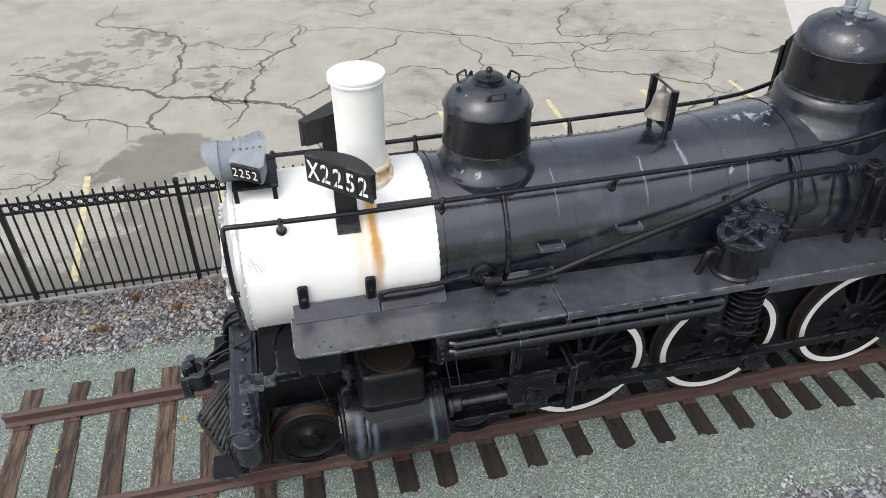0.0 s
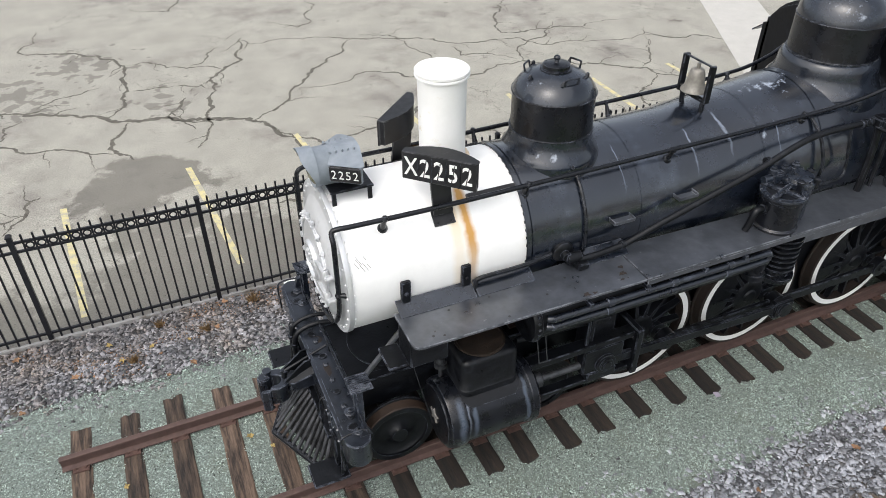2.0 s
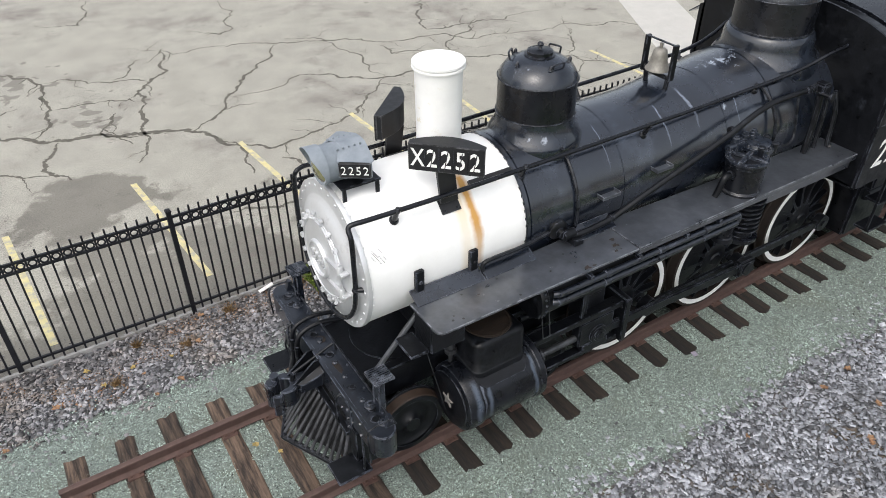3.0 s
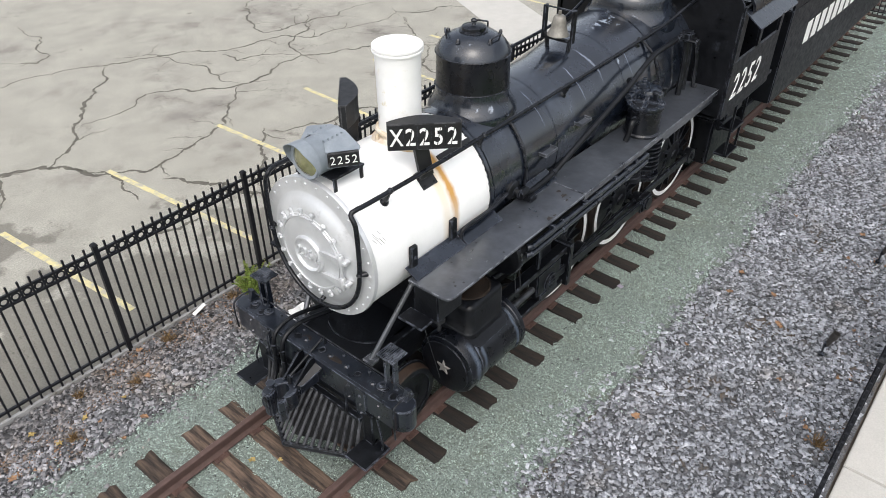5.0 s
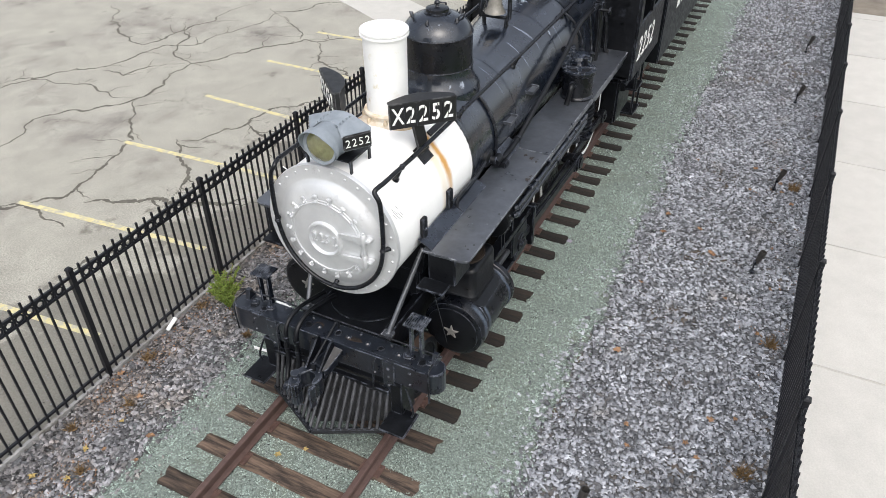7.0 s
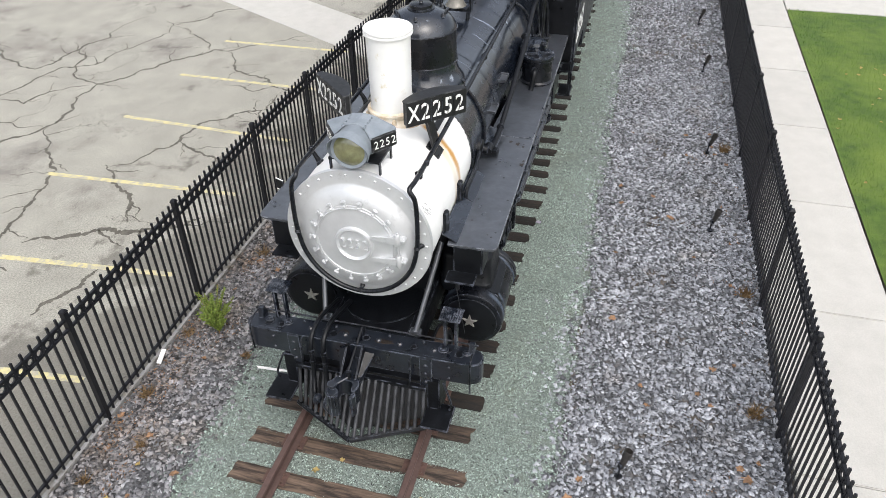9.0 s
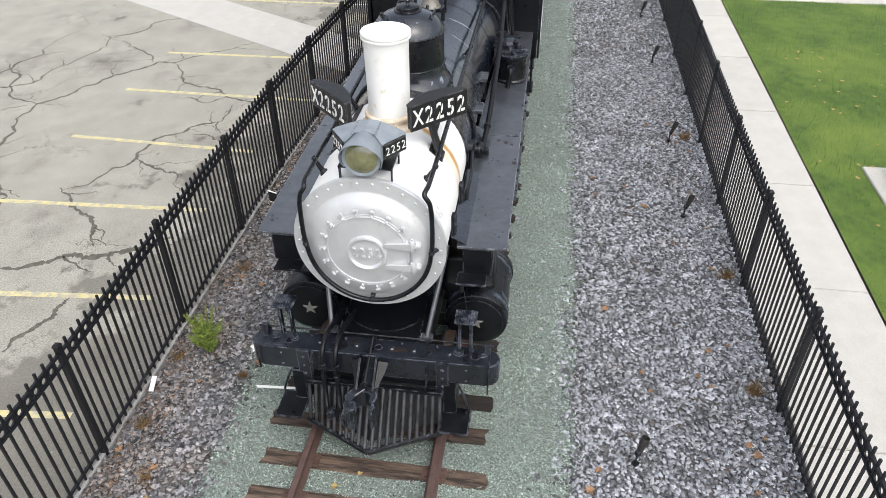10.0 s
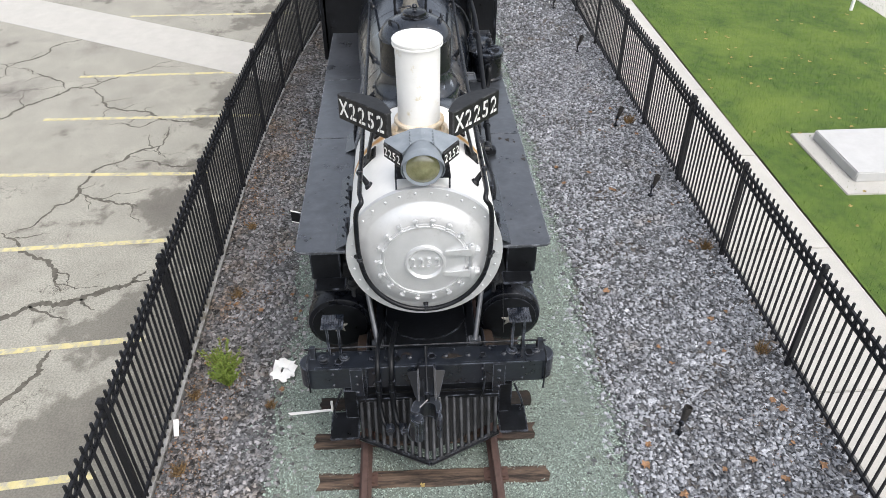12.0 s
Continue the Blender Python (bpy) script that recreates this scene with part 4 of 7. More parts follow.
# smokebox, its front and its door
bm = bmesh.new()
lathe(bm, [(0.0, 0.01), (R0, 0.01), (R0, 0.9), (R0, 1.875)], 64, along_x(0, 0, ZC))
smokebox = part("smokebox", bm, SMOKEBOX, loco, "white painted smokebox with rust runs")
bm = bmesh.new()
lathe(bm, [(R0 - 0.01, 0.03), (0.803, 0.03), (0.806, 0.0), (0.80, -0.02), (0.66, -0.022), (0.64, -0.028), (0.60, -0.055), (0.55, -0.085), (0.49, -0.105), (0.455, -0.112), (0.45, -0.108),
           (0.445, -0.118), (0.40, -0.128), (0.30, -0.140), (0.2, -0.148), (0.0, -0.152)], 64, along_x(0, 0, ZC), close=False)
front = part("smokebox_front", bm, SILVER, loco, "silver painted smokebox front with riveted rim", sharp=50)
turns = [2 * math.pi * (i + 0.5) / 30 for i in range(30)]
bolts("rivet", [along_x(-0.02, 0.745 * math.sin(a), ZC + 0.745 * math.cos(a)) @ pose(0, 0, 0, 180) for a in turns], 0.015, 0.012, SILVER, front)
turns = [2 * math.pi * i / 46 for i in range(46)]
bolts("rim_rivet", [Matrix.Translation((0.035, 0.785 * math.sin(a), ZC + 0.785 * math.cos(a))) @ pose(0, 0, 0, -math.degrees(a)) for a in turns], 0.015, 0.016, WHITE, smokebox)
bm = bmesh.new()
lathe(bm, [(0.0, -0.155), (0.165, -0.155), (0.17, -0.172), (0.185, -0.184), (0.203, -0.18), (0.213, -0.158), (0.215, -0.12)], 40, along_x(0, 0, ZC), close=False)
part("number_disc", bm, SILVER, front, sharp=50)
numerals("2252", 0.165, Matrix.Translation((-0.165, 0, ZC)) @ pose(0, 0, 0, 90, 0, -90), SILVER, front, 0.80, -0.004, 0.016)
for i in range(18):
    a = 2 * math.pi * (i + 0.5) / 18
    if 78 < 360 - math.degrees(a) % 360 < 120:
        continue
    bm = bmesh.new()
    box(bm, -0.018, 0.018, -0.055, 0.045, 0.0, 0.026, 0.008)
    box(bm, -0.026, 0.026, 0.018, 0.042, 0.004, 0.040, 0.006)
    lathe(bm, [(0.014, 0), (0.014, 0.040), (0.008, 0.046)], 6, pose(0, -0.02, 0))
    bmesh.ops.transform(bm, matrix=Matrix.Translation((-0.108, 0.468 * math.sin(a), ZC + 0.468 * math.cos(a))) @ Matrix(((0, 0, -1, 0), (1, 0, 0, 0), (0, 1, 0, 0), (0, 0, 0, 1))).to_4x4() @ pose(0, 0, 0, 0, 0, -math.degrees(a)), verts=bm.verts)
    part("dog", bm, SILVER, front)
bm = bmesh.new()
lathe(bm, [(0.405, -0.10), (0.412, -0.138), (0.425, -0.138), (0.432, -0.10)], 56, along_x(0, 0, ZC), close=False)
part("door_rim", bm, SILVER, front)
for z in (0.12, -0.15):
    bm = bmesh.new()
    slab(bm, [(-0.20, z - 0.012), (-0.20, z + 0.012), (-0.44, z + 0.034), (-0.47, z + 0.030), (-0.47, z - 0.030), (-0.44, z - 0.034)], -0.175, -0.13, Matrix.Translation((0, 0, ZC)) @ Matrix(((0, 0, 1, 0), (1, 0, 0, 0), (0, 1, 0, 0), (0, 0, 0, 1))), 0.008)
    lathe(bm, [(0.0, -0.075), (0.024, -0.07), (0.036, -0.045), (0.036, 0.045), (0.024, 0.07), (0.0, 0.075)], 14, Matrix.Translation((-0.145, -0.475, ZC + z)), close=False)
    box(bm, -0.165, -0.08, -0.56, -0.48, ZC + z - 0.022, ZC + z + 0.022, 0.010)
    lathe(bm, [(0.026, -0.09), (0.026, -0.15), (0.014, -0.16)], 10, along_x(0, -0.535, ZC + z))
    part("hinge", bm, SILVER, front)
bm = bmesh.new()
rod(bm, (-0.145, -0.475, ZC - 0.24), (-0.145, -0.475, ZC + 0.21), 0.014, 10)
part("hinge_pin", bm, SILVER, front)

# scratches scraped through the smokebox paint
rng = random.Random(17)
for k in range(7):
    a0 = -58 - rng.uniform(0, 9)
    x0 = 0.08 + 0.02 * k + rng.uniform(-0.01, 0.01)
    bm = bmesh.new()
    tube(bm, [on_boiler(x0 + 0.012 * q, a0 - 1.6 * q, -0.0012) for q in range(rng.randint(2, 5))], 0.0028, 4, 2)
    part("scratch", bm, SIGNBLACK, smokebox)

# chimney
bm = bmesh.new()
lathe(bm, [(0.236, 3.57), (0.231, 3.62), (0.229, 3.75), (0.238, 4.40), (0.246, 4.435), (0.262, 4.44), (0.264, 4.462), (0.256, 4.472), (0.244, 4.470), (0.236, 4.458), (0.12, 4.456), (0.0, 4.455)], 48, Matrix.Translation((1.28, 0, 0)), close=False)
chimney = part("chimney", bm, CHIMNEY, loco, "white painted chimney with a closed top", sharp=28)
bm = bmesh.new()
lathe(bm, [(0.335, 3.36), (0.315, 3.445), (0.285, 3.465), (0.252, 3.475), (0.240, 3.49), (0.240, 3.535), (0.272, 3.542), (0.276, 3.556), (0.268, 3.572), (0.23, 3.578)], 40, Matrix.Translation((1.28, 0, 0)), close=False)
part("base", bm, BASERUST, chimney, "rust-stained white chimney base")
bm = bmesh.new()
lathe(bm, [(0.232, 4.400), (0.262, 4.404), (0.266, 4.418), (0.262, 4.43), (0.24, 4.434)], 48, Matrix.Translation((1.28, 0, 0)), close=False)
part("cap_rim", bm, CHIMNEY, chimney)
turns = [2 * math.pi * (i + 0.5) / 8 for i in range(8)]
bolts("bolt", [Matrix.Translation((1.28 + 0.275 * math.cos(a), 0.275 * math.sin(a), 3.468)) for a in turns], 0.024, 0.06, BASERUST, chimney)

# boiler and bands
bm = bmesh.new()
boiler_shell(bm, 1.875, 7.05)
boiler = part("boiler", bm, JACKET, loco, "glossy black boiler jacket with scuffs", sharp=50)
for x, w, g in ((1.89, 0.045, 0.022), (1.955, 0.03, 0.012), (3.3, 0.05, 0.004), (4.12, 0.05, 0.004), (4.95, 0.05, 0.004), (5.75, 0.05, 0.004)):
    bm = bmesh.new()
    boiler_shell(bm, x - w / 2, x + w / 2, g, 56, 1, False)
    boiler_shell(bm, x - w / 2, x + w / 2, -0.01, 56, 1, False)
    part("boiler_band", bm, JACKET, boiler)
bm = bmesh.new()
box(bm, 5.2, 7.0, -0.62, 0.62, 1.25, 2.6, 0.05)
part("firebox", bm, SOOT, loco)

# sand dome; crown and base paler than the jacket, sheen held in the colour
bm = bmesh.new()
at = Matrix.Translation((2.53, 0, 0))
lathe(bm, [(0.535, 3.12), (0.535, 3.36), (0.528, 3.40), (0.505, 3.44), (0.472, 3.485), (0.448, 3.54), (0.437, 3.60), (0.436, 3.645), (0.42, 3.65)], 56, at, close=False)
sand = part("sand_dome", bm, FADED_SHEEN, loco, "black sand dome with a lid and knob", sharp=42)
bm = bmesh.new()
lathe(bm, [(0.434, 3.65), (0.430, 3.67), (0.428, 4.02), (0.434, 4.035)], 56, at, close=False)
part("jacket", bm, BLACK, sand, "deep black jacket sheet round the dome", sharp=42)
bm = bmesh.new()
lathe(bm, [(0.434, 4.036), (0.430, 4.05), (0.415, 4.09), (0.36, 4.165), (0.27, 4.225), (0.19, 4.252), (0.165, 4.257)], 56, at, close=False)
part("crown", bm, FADED_SHEEN, sand, sharp=42)
bolts("bolt", [at @ Matrix.Translation((0.31 * math.cos(a), 0.31 * math.sin(a), 4.20)) @ pose(0, 0, 0, 0, 18, 0) for a in (0.6, 1.9, 3.2, 4.4, 5.6)], 0.022, 0.05, BLACK, sand)
def bead(name, x, r, z, w, parent):
    bm = bmesh.new()
    lathe(bm, [(r - 0.01, z - w), (r + w * 0.7, z - w * 0.6), (r + w, z), (r + w * 0.7, z + w * 0.6), (r - 0.01, z + w)], 56, Matrix.Translation((x, 0, 0)), close=False)
    part(name, bm, BLACK, parent)


for z, r in ((4.035, 0.432), (3.648, 0.436)):
    bead("seam", 2.53, r, z, 0.010, sand)
bm = bmesh.new()
lathe(bm, [(0.165, 4.25), (0.165, 4.27), (0.14, 4.275), (0.137, 4.31), (0.12, 4.318), (0.03, 4.325), (0.02, 4.34), (0.018, 4.35), (0.032, 4.358), (0.034, 4.378), (0.02, 4.395), (0.0, 4.398)], 32, Matrix.Translation((2.53, 0, 0)), close=False)
part("lid", bm, BLACK, sand)
for a in (-90, 20, 130):
    bm = bmesh.new()
    tube(bm, [(-0.07, 0.3, 4.19), (-0.07, 0.315, 4.25), (-0.055, 0.32, 4.265), (0.055, 0.32, 4.265), (0.07, 0.315, 4.25), (0.07, 0.3, 4.19)], 0.011, 8, 3)
    bmesh.ops.transform(bm, matrix=pose(2.53, 0, 0, 0, 0, a - 90), verts=bm.verts)
    part("grab_handle", bm, BLACK, sand)
for s in (-1, 1):
    bm = bmesh.new()
    pts = [on_boiler(2.56, s * a, 0.02) for a in (38, 50, 65, 80, 95, 108)]
    tube(bm, pts, 0.022, 8, 3)
    box(bm, -0.09, 0.09, -0.06, 0.06, -0.02, 0.04, 0.01, skin_pose(2.5, s * 36))
    rod(bm, on_boiler(2.5, s * 36), on_boiler(2.5, s * 36, 0.11), 0.025)
    part("sand_pipe", bm, BLACK, sand)

# steam dome and its valves; paler crown and base colour carries the sky's sheen
bm = bmesh.new()
at = Matrix.Translation((6.43, 0, 0))
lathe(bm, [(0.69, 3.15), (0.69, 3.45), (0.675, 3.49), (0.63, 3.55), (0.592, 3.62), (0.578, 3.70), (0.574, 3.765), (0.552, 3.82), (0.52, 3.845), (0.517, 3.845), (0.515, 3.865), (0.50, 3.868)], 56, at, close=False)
steam = part("steam_dome", bm, FADED_SHEEN, loco, "tall black steam dome", sharp=42)
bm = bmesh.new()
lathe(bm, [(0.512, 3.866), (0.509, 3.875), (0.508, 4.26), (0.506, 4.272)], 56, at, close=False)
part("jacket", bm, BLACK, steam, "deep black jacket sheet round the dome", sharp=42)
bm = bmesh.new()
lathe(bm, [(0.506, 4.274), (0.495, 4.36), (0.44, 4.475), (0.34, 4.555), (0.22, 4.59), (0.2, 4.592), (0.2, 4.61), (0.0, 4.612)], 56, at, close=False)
part("crown", bm, FADED_SHEEN, steam, sharp=42)
for z, r in ((3.86, 0.515), (4.27, 0.505)):
    bead("seam", 6.43, r, z, 0.011, steam)
for y in (-0.09, 0.09):
    bm = bmesh.new()
    lathe(bm, [(0.065, 4.60), (0.065, 4.65), (0.05, 4.66), (0.055, 4.74), (0.035, 4.78), (0.0, 4.79)], 14, Matrix.Translation((6.40, y, 0)), close=False)
    part("safety_valve", bm, GREYBLUE, steam)

# bell
bell_x = 4.42
bm = bmesh.new()
lathe(bm, [(0.0, 3.94), (0.052, 3.94), (0.078, 3.92), (0.090, 3.87), (0.102, 3.79), (0.126, 3.72), (0.150, 3.692), (0.152, 3.68), (0.138, 3.682), (0.09, 3.71)], 28, Matrix.Translation((bell_x, 0.03, 0)), close=False)
rod(bm, (bell_x, 0.03, 3.93), (bell_x, 0.03, 4.0), 0.022)
bell = part("bell", bm, BRASS, loco, "dull bronze bell", sharp=50)
bm = bmesh.new()
for y in (-0.19, 0.25):
    box(bm, bell_x - 0.04, bell_x + 0.04, y - 0.02, y + 0.02, 3.60, 4.04, 0.006)
    tube(bm, [(bell_x, y, 3.66), (bell_x, y * 0.8, 3.60), (bell_x, y * 0.75, 3.40)], 0.03, 8)
box(bm, bell_x - 0.012, bell_x + 0.012, -0.19, 0.25, 4.015, 4.035, 0.004)
box(bm, bell_x - 0.03, bell_x + 0.03, -0.19, 0.25, 3.60, 3.635, 0.006)
part("bell_frame", bm, SOOT, bell, "black bell yoke")

# handrails: a bow round the smokebox front and a run along each side
bm = bmesh.new()
bow = [(-0.07, 0.60, 3.36), (-0.075, 0.655, 3.25), (-0.08, 0.67, 3.0), (-0.08, 0.66, 2.7), (-0.08, 0.60, 2.42), (-0.085, 0.46, 2.20), (-0.09, 0.25, 2.05), (-0.09, 0.0, 1.995)]
bow += [(x, -y, z) for x, y, z in reversed(bow[:-1])]
side = [(6.95, 0.80, 3.72), (6.6, 0.78, 3.66), (6.2, 0.72, 3.54), (5.6, 0.66, 3.46), (4.3, 0.64, 3.42), (2.0, 0.63, 3.39), (1.0, 0.625, 3.38), (0.15, 0.62, 3.39), (0.0, 0.61, 3.39)]
tube(bm, side + bow + [(x, -y, z) for x, y, z in reversed(side)], 0.025, 10, 6)
rail_ob = part("handrail", bm, BLACK, loco, "black round handrail along boiler and front")
for s in (-1, 1):
    for x in (0.43, 1.93, 3.69, 5.5):
        bm = bmesh.new()
        base = on_boiler(x, s * 44)
        tip = Vector((x, s * 0.635, 3.40 if x < 5 else 3.46))
        rod(bm, base, tip, 0.034, 12, 0.018)
        lathe(bm, [(0.052, -0.01), (0.048, 0.012), (0.03, 0.03)], 14, skin_pose(x, s * 44))
        lathe(bm, [(0.0, -0.034), (0.022, -0.026), (0.032, 0), (0.022, 0.026), (0.0, 0.034)], 12, Matrix.Translation(tip), close=False)
        part("stanchion", bm, BLACK, rail_ob)
for y, z in ((-0.66, 2.68), (0.66, 2.68), (0.0, 2.0)):
    bm = bmesh.new()
    rod(bm, (-0.085, y, z), (-0.0, y * 1.06, z + (0.04 if y == 0 else 0)), 0.018, 12, 0.034)
    lathe(bm, [(0.0, -0.034), (0.024, -0.024), (0.034, 0), (0.024, 0.024), (0.0, 0.034)], 12, Matrix.Translation((-0.085, y, z)), close=False)
    part("stanchion", bm, BLACK, rail_ob)

# number boards beside the chimney
for s in (-1, 1):
    board = Matrix.Translation((1.0, s * 0.585, 3.74)) @ pose(0, 0, 0, 0, 0, -45 if s < 0 else 225)
    # local x along the face, local y out of its back; the face looks forwards and outwards
    bm = bmesh.new()
    bow_pts = [(-0.37, -0.012), (0.37, -0.012)] + [(0.37 - 0.74 * i / 10, 0.012 + 0.17 * math.sin(math.pi * (0.08 + 0.84 * i / 10))) for i in range(11)]
    slab(bm, bow_pts, 0.135, 0.15, bev=0.003)
    slab(bm, [(x * 0.97, y * 0.95) for x, y in bow_pts], -0.12, 0.137)
    box(bm, -0.37, 0.37, -0.025, 0.0, -0.135, 0.15, 0.006)
    bmesh.ops.transform(bm, matrix=board, verts=bm.verts)
    brd = part("number_board", bm, SIGNBLACK, loco, "black number board with white numerals")
    for k, ch in enumerate("X2252"):
        lettering("numeral", ch, 0.262, board @ Matrix.Translation((-0.278 + 0.139 * k, -0.027, 0.0)) @ pose(0, 0, 0, 90), LETTER, brd, 0.70 if ch == "X" else 0.82, 0.010)
        if ch == "X":
            continue
        bm = bmesh.new()
        box(bm, -0.0045, 0.0045, -0.0012, 0.0012, -0.10, 0.10, 0, board @ Matrix.Translation((-0.276 + 0.139 * k, -0.0315, 0.0)) @ pose(0, 0, 0, 0, 9, 0))
        part("stencil_gap", bm, SIGNBLACK, brd)
    for k in range(4):
        bm = bmesh.new()
        box(bm, -0.004, 0.004, -0.002, 0.002, -0.125, 0.125, 0, board @ Matrix.Translation((-0.208 + 0.139 * k, -0.027, 0.0)))
        part("divider", bm, SOOT, brd)
    bm = bmesh.new()
    slab(bm, [(s * 0.47, 3.62), (s * 0.50, 3.62), (s * 0.585, 3.26), (s * 0.555, 3.26)], 0.94, 1.14, Matrix(((0, 0, 1, 0), (1, 0, 0, 0), (0, 1, 0, 0), (0, 0, 0, 1))))
    box(bm, -0.11, 0.11, -0.10, 0.10, -0.004, 0.012, 0.003, skin_pose(1.04, s * 45))
    part("bracket", bm, SIGNBLACK, brd)
    bolts("bolt", [skin_pose(1.04 + dx, s * (45 + da), 0.012) for dx in (-0.07, 0.07) for da in (-5, 5)], 0.014, 0.014, SOOT, brd)
    bm = bmesh.new()
    box(bm, -0.27, 0.27, -0.035, 0.035, 0.0, 0.03, 0.004, skin_pose(1.60, s * 37))
    part("strap", bm, SIGNBLACK, brd)

# headlight
hz = 3.715
bm = bmesh.new()
lathe(bm, [(0.155, 0.0), (0.188, -0.012), (0.195, 0.02), (0.187, 0.03), (0.187, 0.20), (0.193, 0.205), (0.193, 0.225), (0.187, 0.23), (0.187, 0.36), (0.165, 0.40), (0.0, 0.41)], 36, along_x(-0.05, 0, hz), close=False)
headlight = part("headlight", bm, GREYBLUE, loco, "faded blue-grey headlight casing", sharp=45)
for s in (-1, 1):
    bm = bmesh.new()
    slab(bm, [(0.05, s * 0.15), (0.075, s * 0.185), (0.315, s * 0.355), (0.345, s * 0.335), (0.38, s * 0.1)], hz - 0.085, hz + 0.10, None, 0.01)
    vs = [bm.verts.new(p) for p in ((0.06, s * 0.185, hz + 0.098), (0.315, s * 0.368, hz + 0.098), (0.36, s * 0.34, hz + 0.102), (0.40, s * 0.10, hz + 0.176), (0.12, s * 0.09, hz + 0.176), (0.40, 0.0, hz + 0.188), (0.14, 0.0, hz + 0.192))]
    for q in ((0, 1, 3, 4), (1, 2, 3), (4, 3, 5, 6)):
        bm.faces.new([vs[k] for k in q])
        bm.faces.new([bm.verts.new(vs[k].co - Vector((0, 0, 0.012))) for k in q])
    part("plate_housing", bm, GREYBLUE, headlight)
    bolts("bolt", [Matrix.Translation((0.11 + 0.058 * k, s * 0.108, hz + 0.172)) @ pose(0, 0, 0, -s * 20) for k in range(5)], 0.011, 0.016, GREYBLUE, headlight)
bm = bmesh.new()
hood_v = []
for i in range(25):
    a = radians(-120 + 240 * i / 24)
    reach = -0.05 - 0.12 * min(1.0, max(0.0, (radians(118) - abs(a)) / radians(75)))
    hood_v.append([bm.verts.new((x, r * math.sin(a), hz + r * math.cos(a))) for x, r in ((reach, 0.209), (-0.03, 0.204), (-0.03, 0.194), (reach, 0.203))])
for a, b in zip(hood_v, hood_v[1:]):
    for k in range(4):
        bm.faces.new((a[k], b[k], b[(k + 1) % 4], a[(k + 1) % 4]))
part("hood", bm, GREYBLUE, headlight)
bm = bmesh.new()
lathe(bm, [(0.168, 0.0), (0.14, -0.022), (0.10, -0.040), (0.05, -0.052), (0.0, -0.056)], 28, along_x(-0.045, 0, hz), close=False)
part("lens", bm, GLASS, headlight, "yellowed convex glass lens")
for s in (-1, 1):
    m = Matrix.Translation((0.192, s * 0.276, hz + 0.005)) @ pose(0, 0, 0, 0, 0, -35 if s < 0 else 215)
    bm = bmesh.new()
    box(bm, -0.15, 0.15, -0.014, 0.014, -0.075, 0.085, 0.01, m)
    np_ob = part("number_plate", bm, SIGNBLACK, headlight, "black plate with white numerals")
    numerals("2252", 0.122, m @ Matrix.Translation((0, -0.015, 0)) @ pose(0, 0, 0, 90), LETTER, np_ob, 0.92, -0.004)
for y in (-0.26, 0.26):
    for x in (0.07, 0.42):
        bm = bmesh.new()
        box(bm, x - 0.022, x + 0.022, y - 0.008, y + 0.008, 3.36, 3.56, 0.003)
        part("bracket_leg", bm, SOOT, headlight)
bm = bmesh.new()
box(bm, 0.04, 0.46, -0.26, 0.26, 3.545, 3.557, 0.003)
for y in (-0.27, 0.25):
    box(bm, 0.04, 0.46, y, y + 0.02, 3.538, 3.564, 0.003)
part("headlight_bracket", bm, SOOT, headlight)

